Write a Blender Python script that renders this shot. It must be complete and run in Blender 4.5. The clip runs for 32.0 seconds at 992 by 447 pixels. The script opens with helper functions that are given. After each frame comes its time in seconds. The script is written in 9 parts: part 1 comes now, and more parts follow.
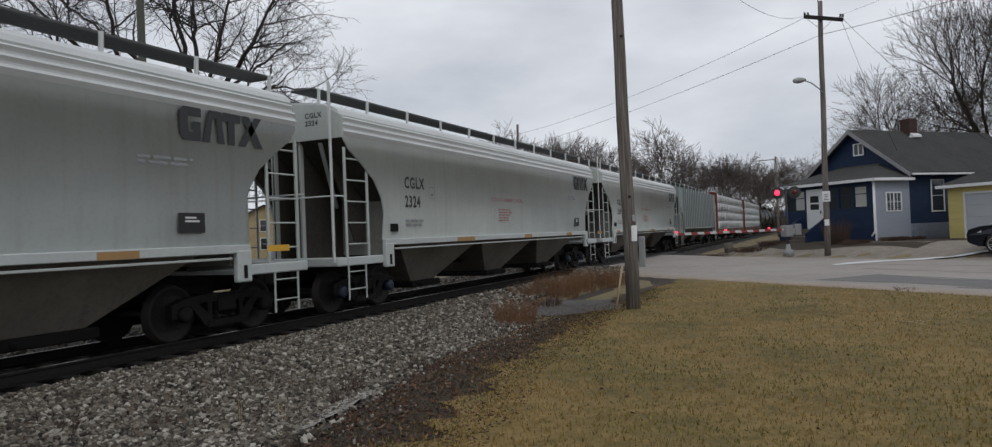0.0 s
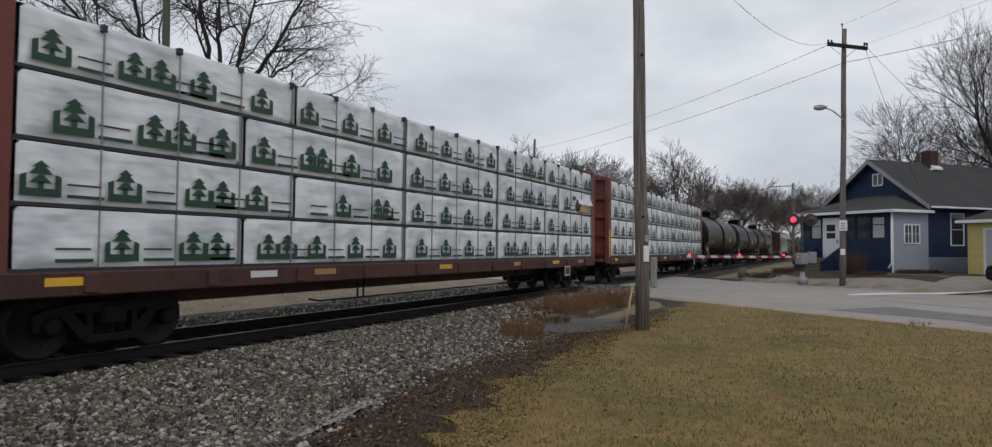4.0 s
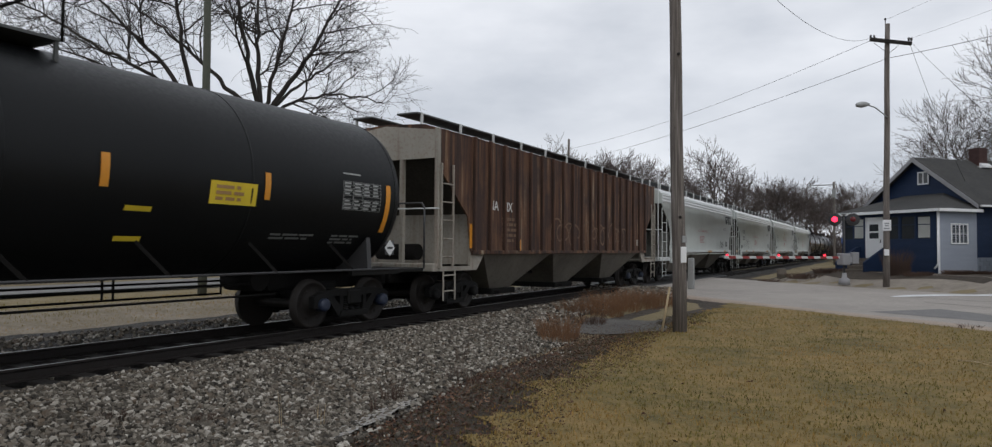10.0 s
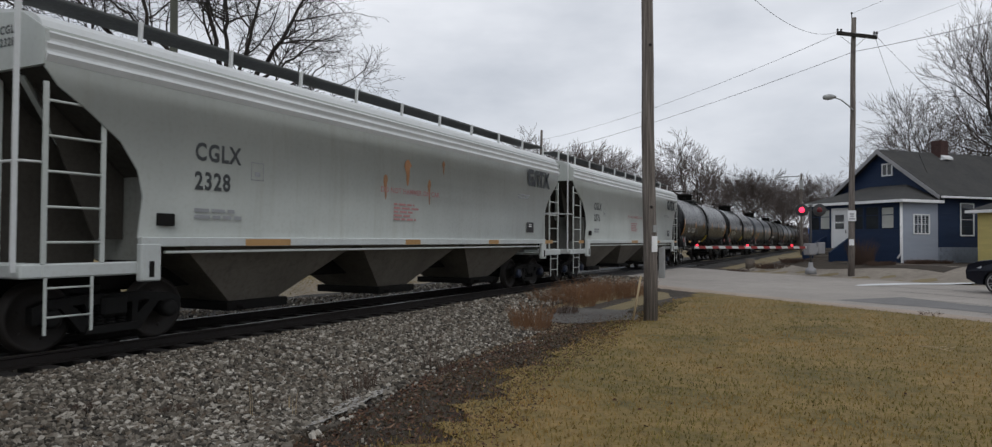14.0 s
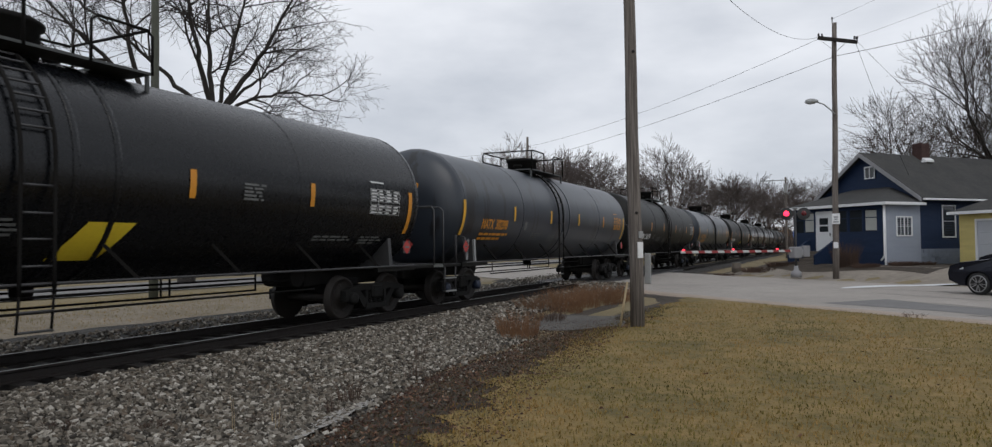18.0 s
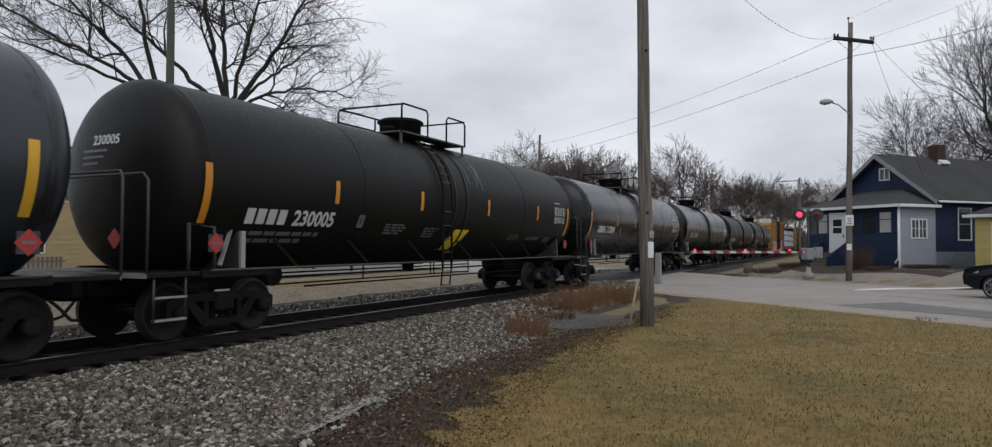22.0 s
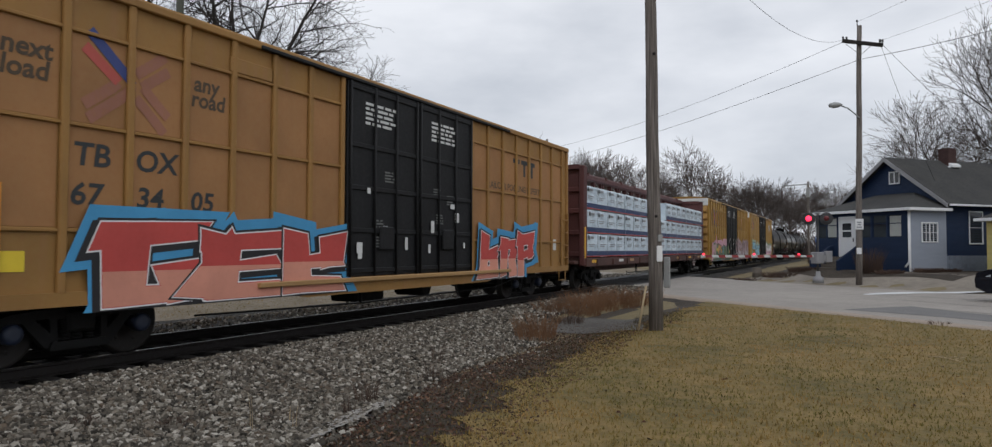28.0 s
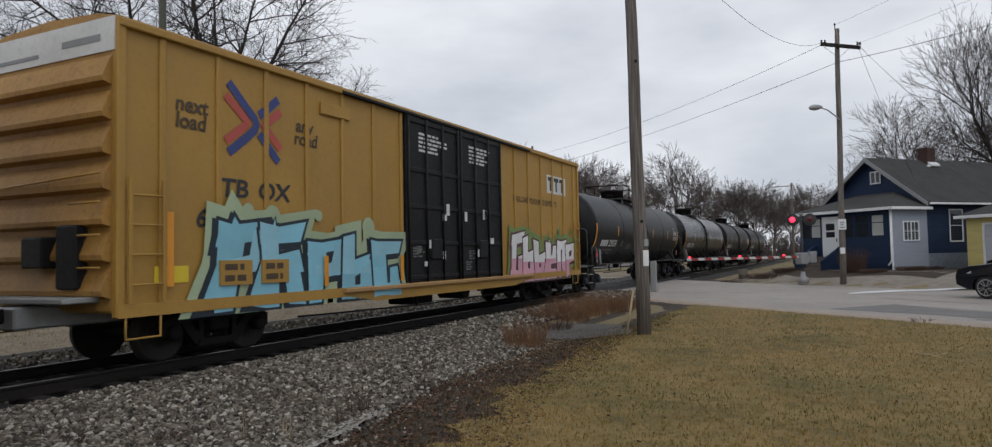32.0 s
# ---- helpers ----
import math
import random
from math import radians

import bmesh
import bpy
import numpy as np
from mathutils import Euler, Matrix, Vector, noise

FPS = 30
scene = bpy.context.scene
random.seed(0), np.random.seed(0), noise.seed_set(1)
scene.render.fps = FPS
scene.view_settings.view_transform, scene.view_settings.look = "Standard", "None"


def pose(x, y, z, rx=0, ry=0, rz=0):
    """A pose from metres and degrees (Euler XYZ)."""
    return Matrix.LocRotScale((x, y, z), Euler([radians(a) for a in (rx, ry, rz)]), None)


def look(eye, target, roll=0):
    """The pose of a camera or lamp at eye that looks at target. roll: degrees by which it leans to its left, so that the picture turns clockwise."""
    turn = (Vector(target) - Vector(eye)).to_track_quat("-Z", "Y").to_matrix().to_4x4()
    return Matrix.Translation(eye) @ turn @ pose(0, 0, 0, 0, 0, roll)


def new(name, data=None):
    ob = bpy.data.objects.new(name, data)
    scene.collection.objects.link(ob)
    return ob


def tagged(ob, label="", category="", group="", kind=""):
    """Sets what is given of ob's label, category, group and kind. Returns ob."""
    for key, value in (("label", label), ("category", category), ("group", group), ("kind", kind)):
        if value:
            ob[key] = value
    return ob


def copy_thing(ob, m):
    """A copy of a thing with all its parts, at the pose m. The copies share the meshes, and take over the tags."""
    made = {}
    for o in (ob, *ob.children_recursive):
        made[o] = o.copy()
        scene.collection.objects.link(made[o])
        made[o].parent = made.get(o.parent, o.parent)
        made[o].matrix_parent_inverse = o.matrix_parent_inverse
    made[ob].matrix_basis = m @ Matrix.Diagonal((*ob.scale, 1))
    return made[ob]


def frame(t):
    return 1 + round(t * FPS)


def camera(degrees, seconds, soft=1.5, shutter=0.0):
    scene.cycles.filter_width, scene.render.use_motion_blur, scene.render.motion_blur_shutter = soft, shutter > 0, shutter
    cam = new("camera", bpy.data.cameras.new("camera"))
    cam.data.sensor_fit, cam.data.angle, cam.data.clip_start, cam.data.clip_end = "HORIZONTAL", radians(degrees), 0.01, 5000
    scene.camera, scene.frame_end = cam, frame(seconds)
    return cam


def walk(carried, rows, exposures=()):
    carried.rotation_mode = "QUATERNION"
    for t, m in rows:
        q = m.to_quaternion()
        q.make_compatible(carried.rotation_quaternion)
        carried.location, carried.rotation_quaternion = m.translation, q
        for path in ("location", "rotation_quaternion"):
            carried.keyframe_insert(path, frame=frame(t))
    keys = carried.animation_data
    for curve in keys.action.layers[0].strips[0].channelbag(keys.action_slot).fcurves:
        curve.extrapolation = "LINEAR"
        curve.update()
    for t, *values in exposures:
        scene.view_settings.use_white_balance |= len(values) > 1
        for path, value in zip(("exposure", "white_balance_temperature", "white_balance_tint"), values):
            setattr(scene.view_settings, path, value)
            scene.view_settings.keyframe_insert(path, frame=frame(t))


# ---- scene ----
# camera: hand-held on the lawn, 26 degrees off the line of the track
cam = camera(70.0, 32.0, soft=1.25, shutter=0.04)
ROWS = [
    (0.0, -0.001, -0.094, 1.646, 24.88, 0.88, 2.25),
    (0.5, 0.038, -0.036, 1.667, 26.25, 0.25, 0.68),
    (1.0, 0.047, -0.017, 1.644, 24.94, 0.71, 0.29),
    (1.5, 0.040, -0.032, 1.644, 25.23, 1.06, 0.21),
    (2.0, 0.018, -0.032, 1.641, 24.95, 1.66, -0.74),
    (2.5, 0.025, -0.030, 1.626, 25.25, 1.94, -0.54),
    (4.5, -0.012, 0.007, 1.655, 26.09, 1.88, -0.56),
    (5.0, -0.013, 0.013, 1.656, 26.25, 1.72, -0.57),
    (5.5, 0.004, 0.008, 1.660, 26.01, 1.76, -0.46),
    (6.0, -0.025, 0.036, 1.657, 26.23, 1.84, -0.23),
    (6.5, -0.017, 0.015, 1.671, 26.35, 1.80, -0.38),
    (7.0, -0.025, 0.029, 1.660, 26.49, 2.35, -0.26),
    (7.5, -0.005, 0.006, 1.660, 25.69, 2.15, -0.84),
    (8.0, -0.011, 0.029, 1.641, 27.06, 2.30, -0.30),
    (8.5, -0.003, -0.005, 1.642, 28.89, 2.55, -0.73),
    (9.0, 0.003, -0.043, 1.643, 28.35, 2.24, 0.14),
    (9.5, -0.022, -0.027, 1.643, 28.81, 2.85, -0.41),
    (10.0, -0.025, -0.030, 1.666, 28.64, 1.97, -0.42),
    (10.5, -0.033, 0.033, 1.674, 28.69, 2.11, -0.20),
    (11.0, -0.023, 0.025, 1.658, 28.21, 2.23, 0.10),
    (11.5, -0.035, 0.009, 1.644, 28.21, 1.93, -0.11),
    (12.0, -0.006, -0.018, 1.651, 28.06, 1.73, -0.15),
    (12.5, -0.021, -0.029, 1.646, 27.69, 1.74, -0.17),
    (13.0, -0.003, -0.053, 1.642, 27.76, 1.60, -0.20),
    (13.5, -0.020, -0.022, 1.641, 27.05, 1.30, -0.15),
    (14.0, -0.021, -0.036, 1.639, 26.44, 1.26, -0.36),
    (14.5, -0.003, -0.060, 1.650, 26.12, 1.52, -0.27),
    (16.5, -0.018, 0.054, 1.670, 26.11, 1.98, -0.35),
    (17.0, -0.034, 0.060, 1.650, 25.54, 1.86, 0.08),
    (17.5, -0.020, -0.012, 1.635, 25.04, 1.82, 0.37),
    (18.0, -0.007, 0.020, 1.654, 25.44, 1.84, 0.41),
    (18.5, -0.000, 0.027, 1.652, 24.94, 1.89, 0.24),
    (19.0, -0.002, 0.023, 1.660, 25.24, 2.04, 0.23),
    (19.5, 0.016, 0.001, 1.617, 26.26, 2.03, 0.50),
    (20.0, 0.014, 0.023, 1.651, 26.71, 1.65, 0.45),
    (20.5, -0.005, 0.038, 1.656, 26.28, 1.42, 0.27),
    (21.0, -0.006, 0.027, 1.659, 26.75, 1.55, 0.33),
    (21.5, 0.014, 0.013, 1.656, 27.01, 1.95, 0.31),
    (22.0, 0.021, 0.011, 1.665, 26.35, 1.63, -0.28),
    (22.5, 0.004, 0.040, 1.639, 26.45, 1.35, -0.05),
    (23.0, 0.009, 0.049, 1.670, 26.21, 1.03, -0.26),
    (23.5, 0.005, 0.064, 1.627, 25.30, 1.17, 0.62),
    (24.0, 0.019, 0.042, 1.656, 25.46, 1.06, 0.76),
    (24.5, 0.029, 0.036, 1.630, 25.57, 1.26, 0.76),
    (25.0, 0.009, 0.038, 1.647, 26.14, 1.15, 0.53),
    (25.5, 0.017, 0.035, 1.661, 25.85, 1.08, 0.37),
    (27.5, 0.012, 0.040, 1.643, 26.33, 1.79, -0.07),
    (28.0, -0.007, 0.035, 1.650, 26.94, 2.01, -0.20),
    (28.5, 0.002, -0.022, 1.657, 26.75, 1.87, -0.17),
    (29.0, 0.013, -0.043, 1.639, 26.69, 2.03, 0.02),
    (29.5, -0.004, -0.038, 1.645, 26.45, 1.97, 0.18),
    (30.0, 0.005, -0.024, 1.649, 26.24, 2.07, 0.54),
    (30.5, 0.008, -0.034, 1.638, 26.07, 2.21, 0.59),
    (31.0, 0.006, -0.029, 1.643, 25.99, 2.37, 0.69),
    (31.5, 0.015, -0.051, 1.653, 25.90, 2.37, 0.55),
    (32.0, 0.038, -0.066, 1.663, 25.95, 2.60, 1.08),
]
walk(cam, [(t, pose(x, y, z, 90 + pitch, roll, yaw)) for t, x, y, z, yaw, pitch, roll in ROWS],
     exposures=[(0, -0.12), (2, 0.02), (5, -0.12), (8, -0.05), (11, 0.03), (12, -0.06), (14, -0.02), (22, 0.02), (28, 0.02), (29, -0.03), (30, -0.1), (31, -0.02), (32, -0.02)])


# overcast daylight
SKY = 1.0
world = bpy.data.worlds.new("overcast")
scene.world = world
world.use_nodes = True
wn, wl = world.node_tree.nodes, world.node_tree.links
wn.clear()
w_out = wn.new("ShaderNodeOutputWorld")
w_bg = wn.new("ShaderNodeBackground")
w_sky = wn.new("ShaderNodeTexSky")
w_sky.sky_type, w_sky.sun_disc = "NISHITA", False
w_sky.sun_elevation, w_sky.sun_rotation = radians(52), radians(150)
w_co = wn.new("ShaderNodeTexCoord")
w_map = wn.new("ShaderNodeMapping")
w_map.inputs["Scale"].default_value = (1.0, 1.0, 2.6)
w_noise = wn.new("ShaderNodeTexNoise")
w_noise.inputs["Scale"].default_value, w_noise.inputs["Detail"].default_value = 2.6, 6.0
w_noise.inputs["Roughness"].default_value = 0.52
w_ramp = wn.new("ShaderNodeValToRGB")
w_ramp.color_ramp.elements[0].position, w_ramp.color_ramp.elements[0].color = 0.34, (0.575, 0.61, 0.675, 1)
w_ramp.color_ramp.elements[1].position, w_ramp.color_ramp.elements[1].color = 0.66, (0.875, 0.90, 0.955, 1)
w_dim = wn.new("ShaderNodeMixRGB")
w_dim.blend_type, w_dim.inputs[0].default_value = "MULTIPLY", 1.0
w_dim.inputs[2].default_value = (0.09, 0.09, 0.09, 1)
w_mix = wn.new("ShaderNodeMixRGB")
w_mix.inputs[0].default_value = 0.93
wl.new(w_co.outputs["Generated"], w_map.inputs["Vector"])
wl.new(w_map.outputs["Vector"], w_noise.inputs["Vector"])
wl.new(w_noise.outputs["Fac"], w_ramp.inputs["Fac"])
wl.new(w_sky.outputs["Color"], w_dim.inputs[1])
wl.new(w_dim.outputs["Color"], w_mix.inputs[1])
wl.new(w_ramp.outputs["Color"], w_mix.inputs[2])
wl.new(w_mix.outputs["Color"], w_bg.inputs["Color"])
w_bg.inputs["Strength"].default_value = SKY
wl.new(w_bg.outputs["Background"], w_out.inputs["Surface"])
sun = new("sun", bpy.data.lights.new("sun", "SUN"))
sun.data.energy, sun.data.angle, sun.data.color = 0.6, radians(40), (1.0, 0.97, 0.93)
sun.matrix_world = look((30, -20, 60), (0, 20, 0))


# ---- shapes ----
class M:
    """A mesh in the making: vertices, faces, and which faces are smooth."""

    def __init__(self):
        self.v, self.f, self.s = [], [], []

    def add(self, verts, faces, smooth=False):
        n = len(self.v)
        self.v.extend(verts)
        self.f.extend(tuple(i + n for i in f) for f in faces)
        self.s.extend([smooth] * len(faces))
        return self

    def box(self, x0, x1, y0, y1, z0, z1):
        return self.add([(x, y, z) for x in (x0, x1) for y in (y0, y1) for z in (z0, z1)],
                        [(0, 1, 3, 2), (4, 6, 7, 5), (0, 4, 5, 1), (2, 3, 7, 6), (0, 2, 6, 4), (1, 5, 7, 3)])

    def block(self, x0, x1, y0, y1, z0, z1, b=0.01):
        """A box with its upright and level edges chamfered."""
        p = [(x0 + b, y0), (x1 - b, y0), (x1, y0 + b), (x1, y1 - b), (x1 - b, y1), (x0 + b, y1), (x0, y1 - b), (x0, y0 + b)]
        q = [(x0 + b, y0 + b), (x1 - b, y0 + b), (x1 - b, y0 + b), (x1 - b, y1 - b), (x1 - b, y1 - b), (x0 + b, y1 - b), (x0 + b, y1 - b), (x0 + b, y0 + b)]
        vs = [(*c, z0) for c in q] + [(*c, z0 + b) for c in p] + [(*c, z1 - b) for c in p] + [(*c, z1) for c in q]
        fs = [tuple(range(7, -1, -1)), tuple(range(24, 32))]
        for k in range(3):
            fs += [(8 * k + i, 8 * k + (i + 1) % 8, 8 * k + 8 + (i + 1) % 8, 8 * k + 8 + i) for i in range(8)]
        return self.add(vs, fs)

    def prism(self, poly, axis, a, b, smooth=False):
        """A polygon swept from a to b along x (poly in y, z), y (x, z) or z (x, y)."""
        area = sum(p[0] * q[1] - q[0] * p[1] for p, q in zip(poly, poly[1:] + poly[:1]))
        if (area < 0) != (axis == "y"):
            poly = poly[::-1]
        put = {"x": lambda p, t: (t, p[0], p[1]), "y": lambda p, t: (p[0], t, p[1]), "z": lambda p, t: (p[0], p[1], t)}[axis]
        n = len(poly)
        if a > b:
            a, b = b, a
        m = len(self.v)
        self.add([put(p, a) for p in poly] + [put(p, b) for p in poly], [tuple(range(n - 1, -1, -1)), tuple(range(n, 2 * n))])
        self.f.extend((m + i, m + (i + 1) % n, m + n + (i + 1) % n, m + n + i) for i in range(n))
        self.s.extend([smooth] * n)
        return self

    def tube(self, pts, r, n=6, r1=None, caps=True, closed=False):
        """A round bar along a line of points, from radius r to r1."""
        pts = [Vector(p) for p in pts]
        if closed:
            caps = False
        k, m = len(pts), len(self.v)
        r1 = r if r1 is None else r1
        d = (pts[1] - pts[0]).normalized()
        side = d.cross(Vector((0, 0, 1)) if abs(d.z) < 0.9 else Vector((1, 0, 0))).normalized()
        vs = []
        for i, p in enumerate(pts):
            a = pts[(i - 1) % k] if closed or i else pts[0]
            c = pts[(i + 1) % k] if closed or i < k - 1 else pts[-1]
            d = (c - a).normalized()
            side = (side - d * side.dot(d)).normalized()
            up = d.cross(side)
            rr = r + (r1 - r) * i / max(1, k - 1)
            vs += [tuple(p + (side * math.cos(2 * math.pi * j / n) + up * math.sin(2 * math.pi * j / n)) * rr) for j in range(n)]
        fs = [(i * n + j, i * n + (j + 1) % n, (i + 1) % k * n + (j + 1) % n, (i + 1) % k * n + j) for i in range(k if closed else k - 1) for j in range(n)]
        self.add(vs, fs, True)
        if caps:
            self.f += [tuple(range(m + n - 1, m - 1, -1)), tuple(range(m + (k - 1) * n, m + k * n))]
            self.s += [False, False]
        return self

    def bar(self, p, q, w, h):
        """A rectangular bar from p to q, w wide and h deep."""
        p, q = Vector(p), Vector(q)
        d = (q - p).normalized()
        a = d.cross(Vector((0, 0, 1)) if abs(d.z) < 0.95 else Vector((1, 0, 0))).normalized()
        b = a.cross(d)
        c = [p + a * (w / 2 * i) + b * (h / 2 * j) for i, j in ((-1, -1), (1, -1), (1, 1), (-1, 1))]
        c += [x + q - p for x in c]
        return self.add([tuple(x) for x in c], [(3, 2, 1, 0), (4, 5, 6, 7), (0, 1, 5, 4), (1, 2, 6, 5), (2, 3, 7, 6), (3, 0, 4, 7)])

    def turned(self, rings, n, axis="y", smooth=True):
        """A round body: rings of (place along the axis, radius)."""
        m = len(self.v)
        vs = []
        for t, r in rings:
            for j in range(n):
                c, s = r * math.cos(2 * math.pi * j / n), r * math.sin(2 * math.pi * j / n)
                vs.append({"x": (t, c, s), "y": (s, t, c), "z": (c, s, t)}[axis])
        k = len(rings)
        fs = [(i * n + j, i * n + (j + 1) % n, (i + 1) * n + (j + 1) % n, (i + 1) * n + j) for i in range(k - 1) for j in range(n)]
        self.add(vs, fs, smooth)
        self.f += [tuple(range(m + n - 1, m - 1, -1)), tuple(range(m + (k - 1) * n, m + k * n))]
        self.s += [False, False]
        return self

    def moved(self, x, y, z, start=0):
        self.v[start:] = [(a + x, b + y, c + z) for a, b, c in self.v[start:]]
        return self

    def placed(self, m, start=0):
        self.v[start:] = [tuple(m @ Vector(p)) for p in self.v[start:]]
        return self

    def mesh(self, name):
        me = bpy.data.meshes.new(name)
        me.from_pydata(self.v, [], self.f)
        me.polygons.foreach_set("use_smooth", self.s)
        me.update()
        return me


def part(name, shape, material, parent=None, label="", at=None):
    """One mesh object of a shape (or of a mesh made before) under a thing or part."""
    me = shape.mesh(name) if isinstance(shape, M) else shape
    if not me.materials:
        me.materials.append(material)
    ob = new(name, me)
    if parent:
        ob.parent = parent
    if at is not None:
        ob.matrix_basis = at if isinstance(at, Matrix) else Matrix.Translation(at)
    return tagged(ob, label, kind="stuff" if name in ("small_stencil", "data_panel", "warning_text", "graffiti", "spring_nest") else "")


def thing(name, at, label, category, group="", kind=""):
    ob = new(name)
    ob.matrix_basis = at if isinstance(at, Matrix) else Matrix.Translation(at)
    ob.empty_display_size = 0.2
    return tagged(ob, label, category, group, kind)


def solid(name, shape, material, label, category, at=None, group="", kind=""):
    return tagged(part(name, shape, material, None, label, at), label, category, group, kind)


MADE = {}


def once(key, build):
    """A mesh that several alike parts share."""
    if key not in MADE:
        MADE[key] = build().mesh(key if isinstance(key, str) else key[0])
    return MADE[key]


# ---- materials ----
def node_material(name, build):
    mat = bpy.data.materials.new(name)
    mat.use_nodes = True
    nt = mat.node_tree
    nt.nodes.clear()
    out = nt.nodes.new("ShaderNodeOutputMaterial")
    bsdf = nt.nodes.new("ShaderNodeBsdfPrincipled")
    nt.links.new(bsdf.outputs[0], out.inputs[0])
    build(nt, bsdf)
    return mat


def tex(nt, scale, stretch=(1, 1, 1), detail=4.0, rough=0.55, random_shift=True, kind="Noise"):
    """A noise or cell texture in the object's own metres, shifted from object to object."""
    co = nt.nodes.new("ShaderNodeTexCoord")
    mp = nt.nodes.new("ShaderNodeMapping")
    mp.inputs["Scale"].default_value = stretch
    nt.links.new(co.outputs["Object"], mp.inputs["Vector"])
    src = mp.outputs["Vector"]
    if random_shift:
        info = nt.nodes.new("ShaderNodeObjectInfo")
        mul = nt.nodes.new("ShaderNodeVectorMath")
        mul.operation = "SCALE"
        mul.inputs[0].default_value = (37.0, 53.0, 71.0)
        nt.links.new(info.outputs["Random"], mul.inputs["Scale"])
        addv = nt.nodes.new("ShaderNodeVectorMath")
        nt.links.new(src, addv.inputs[0])
        nt.links.new(mul.outputs[0], addv.inputs[1])
        src = addv.outputs[0]
    if kind == "Noise":
        n = nt.nodes.new("ShaderNodeTexNoise")
        n.inputs["Detail"].default_value, n.inputs["Roughness"].default_value = detail, rough
        n.inputs["Scale"].default_value = scale
        nt.links.new(src, n.inputs["Vector"])
        return n.outputs["Fac"]
    n = nt.nodes.new("ShaderNodeTexVoronoi")
    n.inputs["Scale"].default_value = scale
    nt.links.new(src, n.inputs["Vector"])
    return n.outputs["Distance"]


def ramp(nt, fac, stops):
    r = nt.nodes.new("ShaderNodeValToRGB")
    els = r.color_ramp.elements
    while len(els) < len(stops):
        els.new(0.5)
    for e, (p, c) in zip(els, stops):
        e.position = p
        e.color = (*c, 1) if len(c) == 3 else c
    nt.links.new(fac, r.inputs["Fac"])
    return r.outputs["Color"]


def mix(nt, fac, a, b, mode="MIX"):
    m = nt.nodes.new("ShaderNodeMixRGB")
    m.blend_type = mode
    for sock, val in zip(m.inputs, (fac, a, b)):
        if isinstance(val, bpy.types.NodeSocket):
            nt.links.new(val, sock)
        elif isinstance(val, (int, float)):
            sock.default_value = val
        else:
            sock.default_value = (*val, 1)
    return m.outputs["Color"]


def bump(nt, bsdf, fac, strength, distance=0.02):
    b = nt.nodes.new("ShaderNodeBump")
    b.inputs["Strength"].default_value, b.inputs["Distance"].default_value = strength, distance
    nt.links.new(fac, b.inputs["Height"])
    nt.links.new(b.outputs[0], bsdf.inputs["Normal"])


def paint(name, base, wear=(0.12, 0.10, 0.08), amount=0.25, rough=0.5, metal=0.0, streak=0.0, streak_colour=None, relief=0.1, spread=0.12, gloss=0.5):
    """Painted or plain surface: two scales of fading and dirt, and runs of dirt down upright faces."""
    def build(nt, bsdf):
        broad = tex(nt, 0.7, detail=5)
        fine = tex(nt, 14.0, detail=6, rough=0.65)
        lo = tuple(c * (1 - spread) for c in base)
        hi = tuple(min(1, c * (1 + spread)) for c in base)
        col = ramp(nt, broad, [(0.3, lo), (0.7, hi)])
        dirt = ramp(nt, fine, [(0.5, (0, 0, 0)), (0.78, (amount,) * 3)])
        col = mix(nt, dirt, col, wear)
        if streak:
            run = tex(nt, 1.0, (5.0, 5.0, 0.22), detail=6, rough=0.62)
            mask = ramp(nt, run, [(0.52, (0, 0, 0)), (0.75, (streak,) * 3)])
            col = mix(nt, mask, col, streak_colour or wear)
        nt.links.new(col, bsdf.inputs["Base Color"])
        rr = ramp(nt, fine, [(0.3, (rough * 0.85,) * 3), (0.75, (min(1, rough * 1.25),) * 3)])
        nt.links.new(rr, bsdf.inputs["Roughness"])
        bsdf.inputs["Metallic"].default_value = metal
        bsdf.inputs["Specular IOR Level"].default_value = gloss
        if relief:
            bump(nt, bsdf, fine, relief, 0.01)
    return node_material(name, build)


def lamp_glow(name, colour, strength):
    def build(nt, bsdf):
        bsdf.inputs["Base Color"].default_value = (*colour, 1)
        bsdf.inputs["Emission Color"].default_value = (*colour, 1)
        bsdf.inputs["Emission Strength"].default_value = strength
    return node_material(name, build)


def glassy(name, colour, rough=0.05):
    def build(nt, bsdf):
        fine = tex(nt, 3.0)
        nt.links.new(ramp(nt, fine, [(0.3, tuple(c * 0.7 for c in colour)), (0.7, colour)]), bsdf.inputs["Base Color"])
        bsdf.inputs["Roughness"].default_value = rough
        bsdf.inputs["IOR"].default_value = 1.5
    return node_material(name, build)


GREY = paint("hopper_grey_paint", (0.435, 0.465, 0.445), (0.22, 0.19, 0.15), 0.2, 0.5, streak=0.28, streak_colour=(0.27, 0.25, 0.20), relief=0.03, spread=0.08)
GREY_RUST = paint("hopper_grey_rusting", (0.42, 0.425, 0.385), (0.26, 0.13, 0.05), 0.22, 0.55, streak=0.62, streak_colour=(0.31, 0.22, 0.12), relief=0.03, spread=0.09)
# Hopper ends: shade under the overhang is put into these two dark colours.
SLOPE = paint("shade_dark_end_slope", (0.040, 0.036, 0.030), (0.025, 0.022, 0.019), 0.5, 0.8, streak=0.4, streak_colour=(0.06, 0.052, 0.042), spread=0.25, gloss=0.3)
HOPPER_END = paint("shaded_soiled_end_plate", (0.19, 0.195, 0.18), (0.10, 0.09, 0.075), 0.45, 0.6, streak=0.5, streak_colour=(0.12, 0.105, 0.09), spread=0.15)
